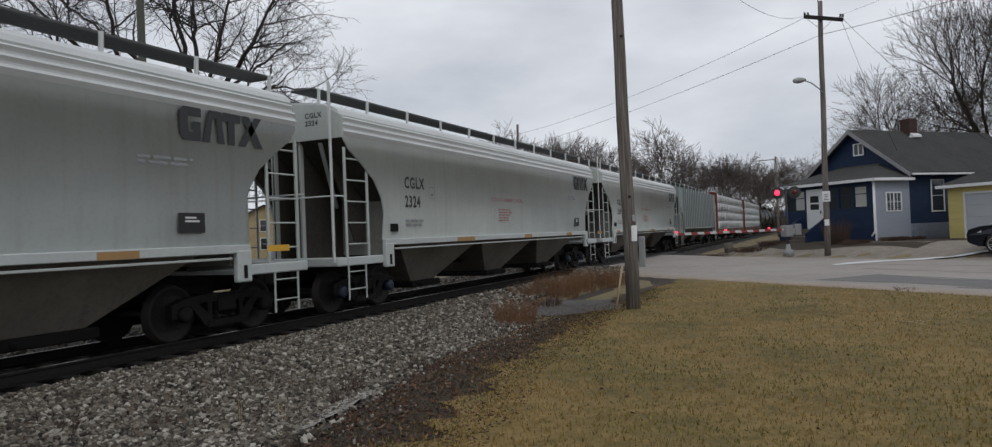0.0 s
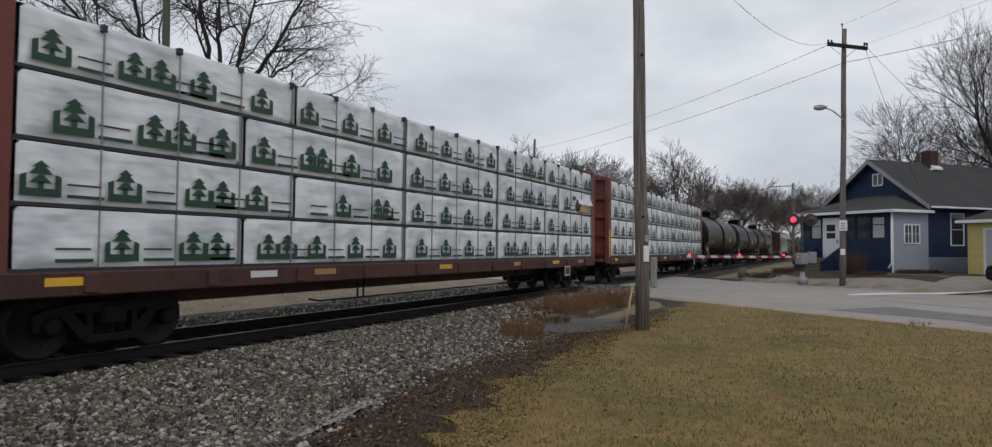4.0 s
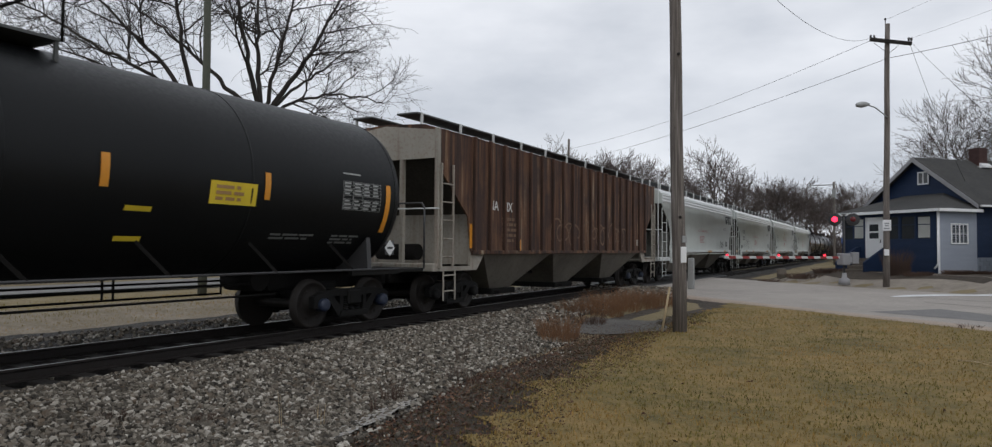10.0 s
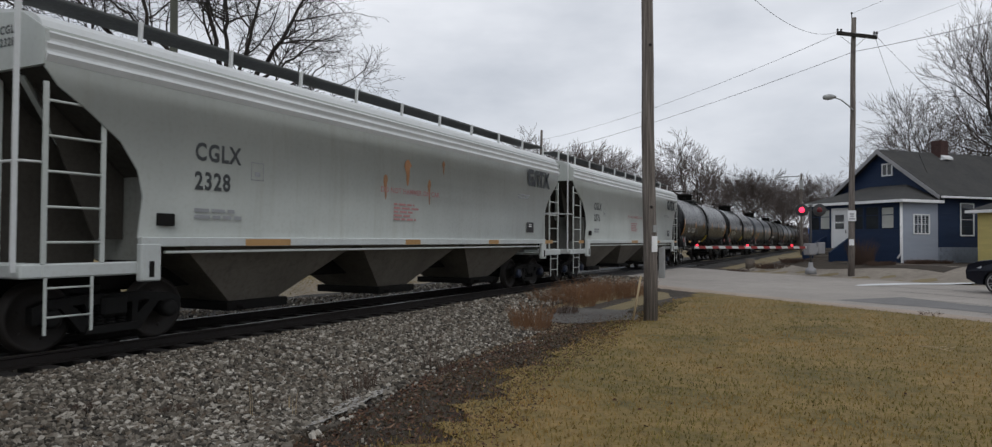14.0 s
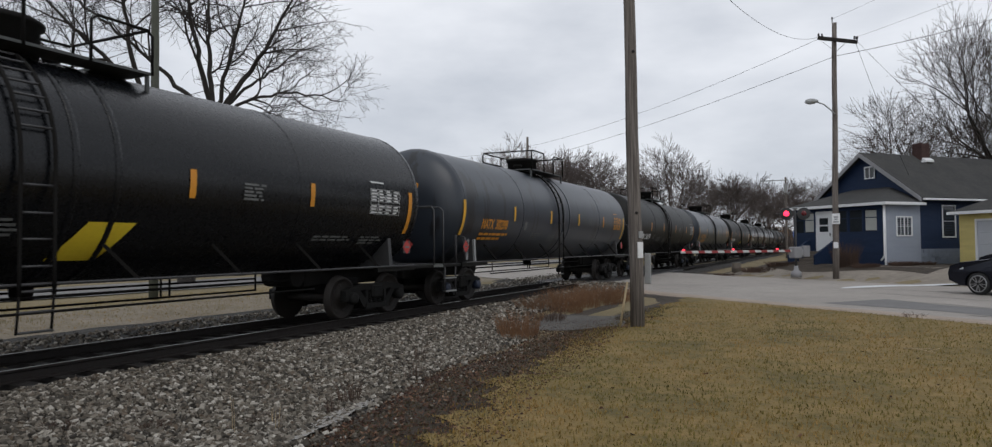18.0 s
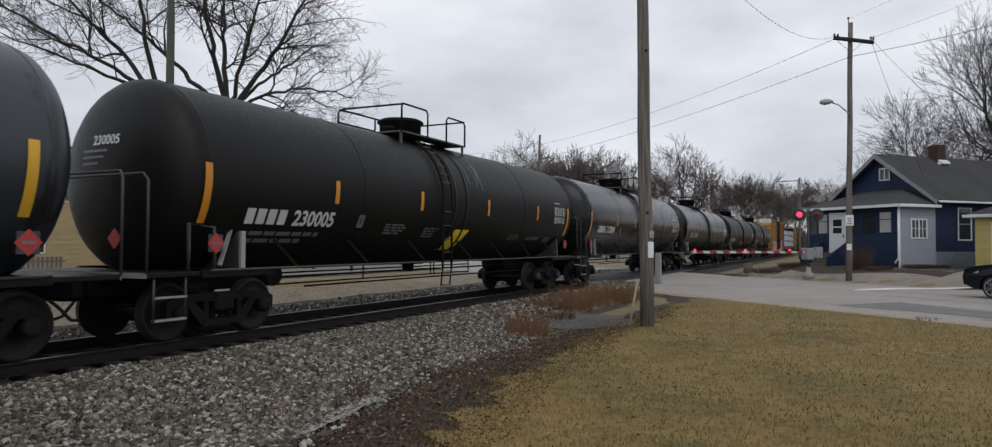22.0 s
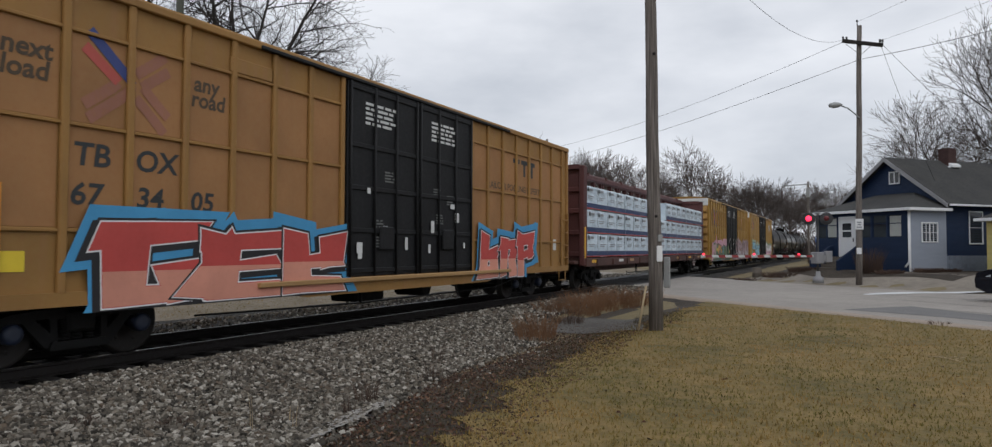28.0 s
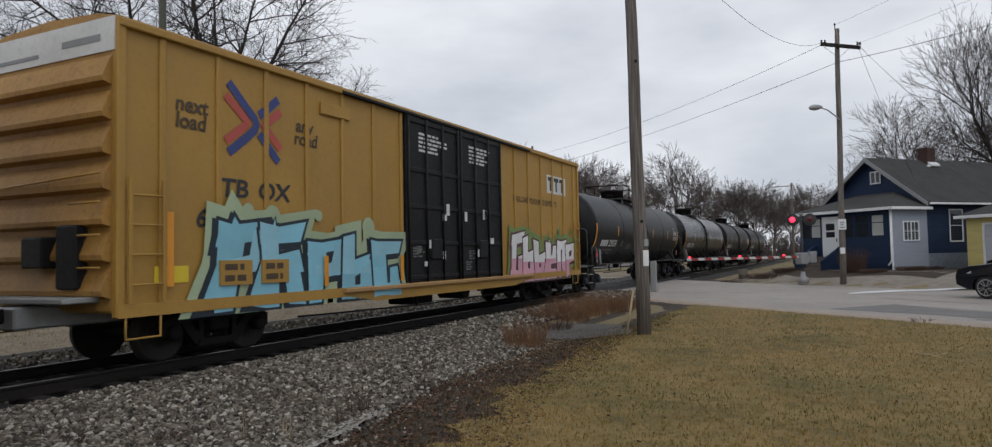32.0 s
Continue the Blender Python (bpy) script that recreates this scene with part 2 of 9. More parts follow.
GREY_BLUE = paint("ribbed_hopper_paint", (0.25, 0.28, 0.285), (0.20, 0.18, 0.15), 0.2, 0.5, streak=0.16, relief=0.03, spread=0.07)
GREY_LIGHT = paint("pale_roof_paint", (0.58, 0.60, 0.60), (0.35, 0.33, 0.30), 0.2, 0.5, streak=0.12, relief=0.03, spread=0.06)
WHITE = paint("white_sill_paint", (0.47, 0.50, 0.49), (0.28, 0.24, 0.2), 0.3, 0.5, relief=0.04, spread=0.08)
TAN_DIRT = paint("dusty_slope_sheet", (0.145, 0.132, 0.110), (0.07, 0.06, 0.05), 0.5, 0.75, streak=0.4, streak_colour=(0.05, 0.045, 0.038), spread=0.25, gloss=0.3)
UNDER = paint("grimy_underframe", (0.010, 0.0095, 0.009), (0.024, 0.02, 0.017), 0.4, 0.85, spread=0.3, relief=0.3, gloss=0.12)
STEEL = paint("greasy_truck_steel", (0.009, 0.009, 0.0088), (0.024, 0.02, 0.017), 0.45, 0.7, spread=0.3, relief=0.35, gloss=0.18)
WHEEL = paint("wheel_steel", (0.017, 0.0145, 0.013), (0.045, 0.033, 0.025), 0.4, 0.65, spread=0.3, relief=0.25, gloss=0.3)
TREAD = paint("bright_tread", (0.22, 0.21, 0.20), (0.1, 0.08, 0.07), 0.3, 0.35, metal=0.8, relief=0.1)
BLUE_CAP = paint("blue_bearing_cap", (0.014, 0.022, 0.045), (0.03, 0.03, 0.03), 0.5, 0.5)
GRATE = paint("galvanised_grating", (0.06, 0.065, 0.065), (0.1, 0.09, 0.08), 0.4, 0.6, relief=0.3)
BLACK = paint("tank_black_paint", (0.0048, 0.0055, 0.006), (0.015, 0.0145, 0.014), 0.08, 0.42, streak=0.04, streak_colour=(0.02, 0.02, 0.0195), relief=0.03, spread=0.2, gloss=0.22)
BLACK_DUSTY = paint("tank_dusty_black_paint", (0.0055, 0.0056, 0.005), (0.018, 0.019, 0.016), 0.14, 0.46, streak=0.10, streak_colour=(0.02, 0.0185, 0.016), relief=0.04, spread=0.2, gloss=0.22)
BLACK_GLOSS = paint("tank_glossy_black_paint", (0.0042, 0.0048, 0.006), (0.016, 0.016, 0.016), 0.05, 0.27, streak=0.03, streak_colour=(0.02, 0.02, 0.02), relief=0.012, spread=0.15, gloss=0.36)


def blue_tank(nt, bsdf):
    broad = tex(nt, 0.6, detail=4)
    run = tex(nt, 1.0, (1.9, 1.9, 0.24), detail=5, rough=0.62)
    col = ramp(nt, broad, [(0.3, (0.018, 0.023, 0.032)), (0.7, (0.028, 0.035, 0.046))])
    mask = ramp(nt, run, [(0.565, (0, 0, 0)), (0.60, (0.92,) * 3)])
    nt.links.new(mix(nt, mask, col, (0.006, 0.006, 0.007)), bsdf.inputs["Base Color"])
    bsdf.inputs["Roughness"].default_value = 0.36
    bsdf.inputs["Specular IOR Level"].default_value = 0.58
    bump(nt, bsdf, tex(nt, 18.0), 0.04, 0.01)


BLUE_TANK = node_material("faded_blue_grey_tank_paint", blue_tank)


def rust_side(nt, bsdf):
    run = tex(nt, 1.0, (4.0, 4.0, 0.22), detail=7, rough=0.66, random_shift=False)
    broad = tex(nt, 0.8, detail=5)
    fine = tex(nt, 22.0, detail=6)
    col = ramp(nt, run, [(0.36, (0.012, 0.008, 0.006)), (0.46, (0.042, 0.019, 0.012)), (0.53, (0.088, 0.038, 0.019)), (0.60, (0.15, 0.078, 0.040)), (0.68, (0.27, 0.215, 0.15))])
    col = mix(nt, ramp(nt, broad, [(0.47, (0, 0, 0)), (0.62, (0.8,) * 3)]), col, (0.032, 0.017, 0.014))
    col = mix(nt, ramp(nt, fine, [(0.5, (0, 0, 0)), (0.8, (0.4,) * 3)]), col, (0.10, 0.055, 0.035))
    nt.links.new(col, bsdf.inputs["Base Color"])
    bsdf.inputs["Roughness"].default_value = 0.85
    bump(nt, bsdf, fine, 0.3, 0.01)


RUST = node_material("rusted_brown_side", rust_side)
RUST_WORN = paint("rust_eaten_spray", (0.15, 0.095, 0.06), (0.06, 0.028, 0.018), 0.75, 0.85, streak=0.85, streak_colour=(0.055, 0.026, 0.017), spread=0.3)
RUST_PALE = paint("rust_stained_grey_end", (0.30, 0.28, 0.24), (0.15, 0.06, 0.03), 0.5, 0.75, streak=0.7, streak_colour=(0.13, 0.06, 0.035), spread=0.2)
YELLOW = paint("boxcar_yellow_paint", (0.37, 0.21, 0.040), (0.16, 0.09, 0.04), 0.22, 0.55, streak=0.22, streak_colour=(0.26, 0.15, 0.05), relief=0.03, spread=0.1)
YELLOW_FADED = paint("faded_ochre_paint", (0.285, 0.150, 0.038), (0.28, 0.12, 0.06), 0.3, 0.65, streak=0.35, streak_colour=(0.30, 0.14, 0.075), relief=0.04, spread=0.16)
YELLOW_PINK = paint("sun_bleached_panel", (0.32, 0.158, 0.058), (0.30, 0.12, 0.07), 0.3, 0.7, streak=0.2, streak_colour=(0.36, 0.20, 0.07), spread=0.18)
BOX_END = paint("boxcar_end_paint", (0.36, 0.195, 0.045), (0.08, 0.045, 0.03), 0.45, 0.6, streak=0.45, streak_colour=(0.12, 0.065, 0.035), relief=0.05, spread=0.14)
DOOR_BLACK = paint("black_door_paint", (0.0065, 0.007, 0.008), (0.024, 0.021, 0.019), 0.3, 0.6, streak=0.2, streak_colour=(0.035, 0.027, 0.022), relief=0.05, spread=0.25, gloss=0.3)
MAROON = paint("maroon_beam_paint", (0.085, 0.024, 0.022), (0.05, 0.03, 0.025), 0.4, 0.6, streak=0.3, streak_colour=(0.04, 0.02, 0.018), spread=0.2)
RED_BROWN = paint("red_brown_bulkhead_paint", (0.15, 0.036, 0.026), (0.07, 0.03, 0.025), 0.35, 0.6, streak=0.3, streak_colour=(0.07, 0.03, 0.025), spread=0.18)
DECK = paint("rusty_deck_sill", (0.065, 0.026, 0.020), (0.035, 0.024, 0.02), 0.45, 0.75, spread=0.3)


def wrap_sheet(nt, bsdf):
    fold = tex(nt, 1.0, (1, 1.3, 0.7), detail=2, rough=0.45)
    crease = tex(nt, 2.2, (1, 0.5, 1.6), detail=2, rough=0.5)
    nt.links.new(ramp(nt, fold, [(0.3, (0.56, 0.59, 0.62)), (0.6, (0.76, 0.78, 0.79))]), bsdf.inputs["Base Color"])
    bsdf.inputs["Roughness"].default_value = 0.38
    bump(nt, bsdf, mix(nt, 0.4, fold, crease), 0.9, 0.16)


WRAP = node_material("white_plastic_wrap", wrap_sheet)


def blue_wrap_sheet(nt, bsdf):
    wrap_sheet(nt, bsdf)
    fold = tex(nt, 1.6, (1, 0.8, 1.2), detail=3, rough=0.5)
    nt.links.new(ramp(nt, fold, [(0.32, (0.46, 0.55, 0.62)), (0.6, (0.60, 0.695, 0.76))]), bsdf.inputs["Base Color"])


WRAP_BLUE = node_material("pale_blue_white_wrap", blue_wrap_sheet)
GREEN = paint("green_print", (0.008, 0.05, 0.026), (0.05, 0.1, 0.07), 0.2, 0.5, relief=0)
NAVY = paint("navy_print", (0.012, 0.035, 0.11), (0.05, 0.07, 0.12), 0.25, 0.5, relief=0)
GATE_RED = paint("faded_gate_red", (0.24, 0.03, 0.03), (0.12, 0.05, 0.05), 0.3, 0.6, relief=0)
RED = paint("red_print", (0.42, 0.035, 0.03), (0.3, 0.1, 0.08), 0.25, 0.5, relief=0)
RED_FADED = paint("faded_red_stencil", (0.42, 0.19, 0.17), (0.5, 0.45, 0.42), 0.4, 0.6, relief=0)
BROWN_PRINT = paint("brown_print", (0.060, 0.040, 0.022), (0.20, 0.12, 0.04), 0.35, 0.6, relief=0)
EMBLEM_BLUE = paint("emblem_blue", (0.035, 0.055, 0.20), (0.10, 0.10, 0.2), 0.3, 0.6, relief=0)
EMBLEM_RED = paint("emblem_red", (0.42, 0.075, 0.06), (0.42, 0.2, 0.1), 0.3, 0.6, relief=0)
EMBLEM_FAINT = paint("faint_emblem", (0.30, 0.13, 0.085), (0.33, 0.17, 0.05), 0.5, 0.7, relief=0)
DARK_PRINT = paint("dark_print", (0.024, 0.028, 0.030), (0.09, 0.09, 0.09), 0.25, 0.6, relief=0)
GREY_PRINT = paint("grey_print", (0.24, 0.25, 0.26), (0.4, 0.4, 0.4), 0.3, 0.6, relief=0)
WHITE_PRINT = paint("white_stencil", (0.62, 0.63, 0.62), (0.25, 0.25, 0.24), 0.3, 0.6, relief=0)
DULL_PRINT = paint("dulled_white_stencil", (0.30, 0.31, 0.30), (0.10, 0.10, 0.10), 0.4, 0.6, relief=0)
DIM_PRINT = paint("worn_white_stencil", (0.14, 0.145, 0.14), (0.05, 0.05, 0.05), 0.4, 0.6, relief=0)
RED_PALE = paint("bleached_red_stencil", (0.37, 0.18, 0.175), (0.36, 0.34, 0.33), 0.4, 0.7, relief=0)
REFLECT = paint("yellow_reflector", (0.72, 0.40, 0.03), (0.4, 0.25, 0.06), 0.3, 0.4, relief=0)
ORANGE = paint("amber_reflector", (0.66, 0.27, 0.02), (0.35, 0.18, 0.05), 0.3, 0.4, relief=0)
TAN_REFLECT = paint("soiled_reflector", (0.36, 0.21, 0.08), (0.2, 0.13, 0.07), 0.35, 0.5, relief=0)
YELLOW_PLATE = paint("yellow_notice", (0.70, 0.52, 0.03), (0.4, 0.3, 0.05), 0.2, 0.5, relief=0)
SPRAY = {k: paint("spray_" + k, c, (c[0] * 0.7, c[1] * 0.7, c[2] * 0.7), 0.25, 0.5, relief=0, spread=0.15) for k, c in dict(
    red=(0.50, 0.06, 0.05), salmon=(0.64, 0.27, 0.19), sky=(0.05, 0.28, 0.52), black=(0.012, 0.012, 0.014), pale=(0.70, 0.70, 0.70),
    aqua=(0.22, 0.50, 0.62), teal=(0.10, 0.33, 0.45), pink=(0.60, 0.30, 0.38), green=(0.045, 0.11, 0.03), lime=(0.17, 0.29, 0.06), orange=(0.66, 0.28, 0.05),
    mauve=(0.25, 0.125, 0.12), dusk=(0.36, 0.24, 0.25), lilac=(0.46, 0.40, 0.44), leaf=(0.16, 0.24, 0.07), sky_pale=(0.26, 0.50, 0.60), mint=(0.36, 0.44, 0.28), plum=(0.10, 0.04, 0.05), ink=(0.010, 0.022, 0.035), grass=(0.075, 0.20, 0.035)).items()}

RAIL = paint("rail_steel", (0.012, 0.0095, 0.0085), (0.03, 0.02, 0.016), 0.4, 0.7, relief=0.2, gloss=0.3)
RAIL_TOP = paint("worn_rail_head", (0.085, 0.08, 0.077), (0.1, 0.08, 0.07), 0.3, 0.35, metal=0.8, relief=0.05)
TIE = paint("creosoted_tie", (0.014, 0.0115, 0.010), (0.035, 0.03, 0.026), 0.4, 0.9, relief=0.4, spread=0.3)


def stones(nt, bsdf):
    geo = nt.nodes.new("ShaderNodeNewGeometry")
    col = ramp(nt, geo.outputs["Random Per Island"], [(0.0, (0.024, 0.020, 0.015)), (0.28, (0.082, 0.070, 0.054)), (0.56, (0.19, 0.168, 0.136)), (0.72, (0.105, 0.077, 0.052)), (0.84, (0.28, 0.256, 0.215)), (1.0, (0.46, 0.43, 0.375))])
    fine = tex(nt, 40.0, random_shift=False)
    nt.links.new(mix(nt, 0.5, col, ramp(nt, fine, [(0.35, (0.5, 0.5, 0.5)), (0.65, (1.05, 1.05, 1.05))]), "MULTIPLY"), bsdf.inputs["Base Color"])
    bsdf.inputs["Roughness"].default_value = 0.9
    bump(nt, bsdf, fine, 0.3, 0.01)


STONE = node_material("crushed_stone", stones)


def ground_mix(name, colours, scale, fine_scale, rough=0.95, relief=0.5, depth=0.03, speckle=0.75):
    def build(nt, bsdf):
        a = tex(nt, scale, detail=6, random_shift=False)
        b = tex(nt, fine_scale, detail=6, rough=0.7, random_shift=False)
        c = tex(nt, scale * 6, detail=5, random_shift=False)
        step = [(0.28 + 0.44 * i / (len(colours) - 1), k) for i, k in enumerate(colours)]
        col = mix(nt, 0.45, ramp(nt, a, step), ramp(nt, c, step))
        col = mix(nt, speckle, col, ramp(nt, b, [(0.3, (0.45, 0.45, 0.45)), (0.7, (1.25, 1.25, 1.25))]), "MULTIPLY")
        nt.links.new(col, bsdf.inputs["Base Color"])
        bsdf.inputs["Roughness"].default_value = rough
        bump(nt, bsdf, b, relief, depth)
    return node_material(name, build)


GRASS = ground_mix("dormant_lawn", [(0.055, 0.048, 0.015), (0.115, 0.090, 0.026), (0.18, 0.125, 0.037), (0.25, 0.165, 0.056), (0.14, 0.102, 0.030)], 0.6, 15.0, relief=0.35, speckle=0.65)
DIRT = ground_mix("dark_litter_soil", [(0.020, 0.0155, 0.011), (0.046, 0.034, 0.023), (0.078, 0.060, 0.041)], 0.7, 38.0)
# Ballast bed colour is near black: the shade between loose stones is painted in.
GRAVEL = ground_mix("grey_gravel", [(0.012, 0.011, 0.0095), (0.03, 0.027, 0.024), (0.06, 0.055, 0.048)], 0.8, 24.0, relief=0.9, depth=0.05)
FAR_GRASS = ground_mix("far_verge", [(0.12, 0.10, 0.045), (0.20, 0.155, 0.075), (0.24, 0.20, 0.13)], 0.25, 30.0)
ASPHALT = ground_mix("weathered_asphalt", [(0.245, 0.224, 0.20), (0.32, 0.292, 0.262), (0.375, 0.342, 0.308)], 0.25, 60.0, rough=0.85, relief=0.25, depth=0.01)
PAD_GRAVEL = ground_mix("fine_grey_gravel", [(0.055, 0.05, 0.045), (0.09, 0.083, 0.075), (0.14, 0.13, 0.118)], 0.9, 26.0, relief=0.6, depth=0.03)
ASPHALT_OLD = ground_mix("patched_asphalt", [(0.125, 0.122, 0.12), (0.165, 0.16, 0.157), (0.195, 0.187, 0.18)], 0.5, 60.0, rough=0.85, relief=0.25, depth=0.01)
CONCRETE = ground_mix("kerb_concrete", [(0.26, 0.205, 0.16), (0.34, 0.275, 0.22), (0.40, 0.33, 0.27)], 0.6, 50.0, rough=0.85, relief=0.2, depth=0.01)
ROAD_WHITE = paint("road_marking", (0.60, 0.61, 0.62), (0.3, 0.3, 0.3), 0.5, 0.8, relief=0.1)
CRACK = paint("tar_crack", (0.03, 0.03, 0.032), (0.06, 0.06, 0.06), 0.4, 0.6)


def wood_pole(nt, bsdf):
    grain = tex(nt, 1.0, (38.0, 38.0, 0.9), detail=6, rough=0.65, random_shift=False)
    broad = tex(nt, 0.9, (1, 1, 0.4), detail=5, random_shift=False)
    col = ramp(nt, grain, [(0.3, (0.055, 0.047, 0.042)), (0.5, (0.15, 0.130, 0.116)), (0.68, (0.27, 0.245, 0.225))])
    col = mix(nt, 0.5, col, ramp(nt, broad, [(0.3, (0.55, 0.53, 0.52)), (0.7, (1.1, 1.1, 1.1))]), "MULTIPLY")
    nt.links.new(col, bsdf.inputs["Base Color"])
    bsdf.inputs["Roughness"].default_value = 0.92
    bump(nt, bsdf, grain, 0.8, 0.02)


POLE = node_material("weathered_pole_timber", wood_pole)
POLE_GREEN = paint("treated_pole_timber", (0.085, 0.092, 0.072), (0.04, 0.04, 0.035), 0.4, 0.9, streak=0.5, streak_colour=(0.14, 0.14, 0.12), relief=0.3, spread=0.2)
CABLE = paint("black_cable", (0.02, 0.02, 0.022), (0.05, 0.05, 0.05), 0.3, 0.6, relief=0)
METAL = paint("galvanised_metal", (0.30, 0.31, 0.31), (0.18, 0.17, 0.15), 0.35, 0.5, metal=0.3)
METAL_DARK = paint("dark_fitting", (0.04, 0.04, 0.042), (0.09, 0.08, 0.07), 0.3, 0.5)
BLUE_SIDE = paint("navy_siding", (0.0125, 0.026, 0.062), (0.025, 0.035, 0.08), 0.25, 0.6, relief=0.05, spread=0.12, gloss=0.2)
PALE_SIDE = paint("pale_blue_grey_siding", (0.27, 0.30, 0.355), (0.25, 0.27, 0.3), 0.2, 0.6, relief=0.04, spread=0.05)
YELLOW_SIDE = paint("cream_yellow_siding", (0.55, 0.46, 0.17), (0.4, 0.33, 0.15), 0.25, 0.65, relief=0.04, spread=0.08)
TRIM = paint("white_trim", (0.70, 0.71, 0.72), (0.4, 0.4, 0.38), 0.25, 0.5, relief=0.03)
GREY_TRIM = paint("grey_barge_board", (0.25, 0.25, 0.26), (0.15, 0.15, 0.14), 0.3, 0.6)
SHINGLE = ground_mix("asphalt_shingle", [(0.028, 0.029, 0.030), (0.045, 0.045, 0.044), (0.062, 0.060, 0.055)], 0.8, 30.0, rough=1.0, relief=0.4, depth=0.01)
BRICK = paint("red_brick", (0.055, 0.026, 0.023), (0.03, 0.022, 0.02), 0.4, 0.85, relief=0.3, spread=0.25)
BLOCK = paint("painted_block_foundation", (0.20, 0.23, 0.28), (0.12, 0.12, 0.12), 0.35, 0.8, relief=0.2)
GLASS = glassy("dark_window_glass", (0.03, 0.035, 0.04))
CURTAIN = paint("pale_curtain", (0.42, 0.43, 0.40), (0.25, 0.25, 0.24), 0.3, 0.8)
DOOR_WHITE = paint("white_door_paint", (0.72, 0.73, 0.74), (0.5, 0.5, 0.5), 0.15, 0.45, relief=0.02, spread=0.03)
GARAGE_DOOR = paint("grey_white_garage_door", (0.42, 0.44, 0.47), (0.3, 0.3, 0.3), 0.2, 0.55, relief=0.03, spread=0.05)
STEP_WOOD = paint("worn_step_boards", (0.13, 0.11, 0.09), (0.06, 0.05, 0.04), 0.4, 0.85, relief=0.3)
TAN_HOUSE = paint("tan_clapboard", (0.36, 0.28, 0.15), (0.25, 0.2, 0.12), 0.25, 0.75)
WHITE_HOUSE = paint("white_clapboard", (0.62, 0.62, 0.60), (0.4, 0.4, 0.38), 0.25, 0.7)
BARK = paint("grey_brown_bark", (0.028, 0.024, 0.021), (0.06, 0.053, 0.047), 0.4, 0.95, relief=0.5, spread=0.25)
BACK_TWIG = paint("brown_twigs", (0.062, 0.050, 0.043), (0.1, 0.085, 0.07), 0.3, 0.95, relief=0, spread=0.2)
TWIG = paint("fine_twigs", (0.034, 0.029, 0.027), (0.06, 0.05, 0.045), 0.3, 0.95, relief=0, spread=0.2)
# Skyline twigs are paler than near ones: distance haze put into the colour.
FAR_TWIG = paint("hazed_far_twigs", (0.105, 0.086, 0.08), (0.15, 0.125, 0.115), 0.3, 0.95, relief=0, spread=0.2)
STRAW = paint("dry_orange_grass", (0.20, 0.105, 0.052), (0.14, 0.075, 0.04), 0.35, 0.9, relief=0, spread=0.3)
STRAW_PALE = paint("dry_straw_stalk", (0.36, 0.28, 0.17), (0.2, 0.15, 0.1), 0.35, 0.9, relief=0, spread=0.3)
BRUSH = paint("brown_brush", (0.075, 0.045, 0.032), (0.12, 0.07, 0.05), 0.3, 0.95, relief=0, spread=0.3)


def blade(nt, bsdf):
    geo = nt.nodes.new("ShaderNodeNewGeometry")
    broad = tex(nt, 0.55, detail=6, random_shift=False)
    col = ramp(nt, geo.outputs["Random Per Island"], [(0.0, (0.14, 0.105, 0.032)), (0.35, (0.20, 0.142, 0.042)), (0.7, (0.27, 0.183, 0.060)), (0.88, (0.16, 0.135, 0.038)), (1.0, (0.37, 0.265, 0.115))])
    col = mix(nt, 0.8, col, ramp(nt, broad, [(0.34, (0.46, 0.58, 0.40)), (0.45, (0.80, 0.90, 0.66)), (0.54, (1.12, 1.04, 0.92)), (0.66, (1.5, 1.24, 1.1))]), "MULTIPLY")
    nt.links.new(col, bsdf.inputs["Base Color"])
    bsdf.inputs["Roughness"].default_value = 0.85


BLADE = node_material("grass_blades", blade)
DULL_BLADE = paint("dull_olive_grass", (0.068, 0.056, 0.022), (0.10, 0.075, 0.03), 0.4, 0.9, relief=0, spread=0.35)


def leaf(nt, bsdf):
    geo = nt.nodes.new("ShaderNodeNewGeometry")
    nt.links.new(ramp(nt, geo.outputs["Random Per Island"], [(0.0, (0.030, 0.015, 0.010)), (0.5, (0.075, 0.035, 0.019)), (0.88, (0.14, 0.072, 0.040)), (1.0, (0.24, 0.15, 0.095))]), bsdf.inputs["Base Color"])
    bsdf.inputs["Roughness"].default_value = 0.9


LEAF = node_material("dead_leaves", leaf)
CAR_PAINT = paint("dark_metallic_paint", (0.012, 0.014, 0.022), (0.03, 0.03, 0.03), 0.1, 0.18, metal=0.4, relief=0, spread=0.1)
RUBBER = paint("tyre_rubber", (0.018, 0.018, 0.019), (0.05, 0.045, 0.04), 0.3, 0.8, relief=0.1)
ALLOY = paint("alloy_rim", (0.42, 0.42, 0.43), (0.1, 0.1, 0.1), 0.2, 0.3, metal=0.8, relief=0)
RED_LIGHT = lamp_glow("red_signal_light", (1.0, 0.02, 0.06), 3.5)
RED_DIM = lamp_glow("red_arm_light", (1.0, 0.03, 0.06), 2.5)
PLAIN_WOOD = paint("sawn_lumber", (0.42, 0.28, 0.15), (0.25, 0.15, 0.07), 0.3, 0.8, relief=0.1, spread=0.2)
LENS_DARK = paint("unlit_red_lens", (0.10, 0.008, 0.01), (0.05, 0.01, 0.01), 0.2, 0.25, relief=0)
HEADLIGHT = paint("clear_headlight", (0.5, 0.52, 0.55), (0.3, 0.3, 0.3), 0.1, 0.1, relief=0)
SIGN_BLUE = paint("blue_sign", (0.03, 0.10, 0.33), (0.05, 0.05, 0.1), 0.2, 0.5, relief=0)


# ---- plan ----
XC, ZR = -10.4, 0.10            # the track's middle, the rail's top
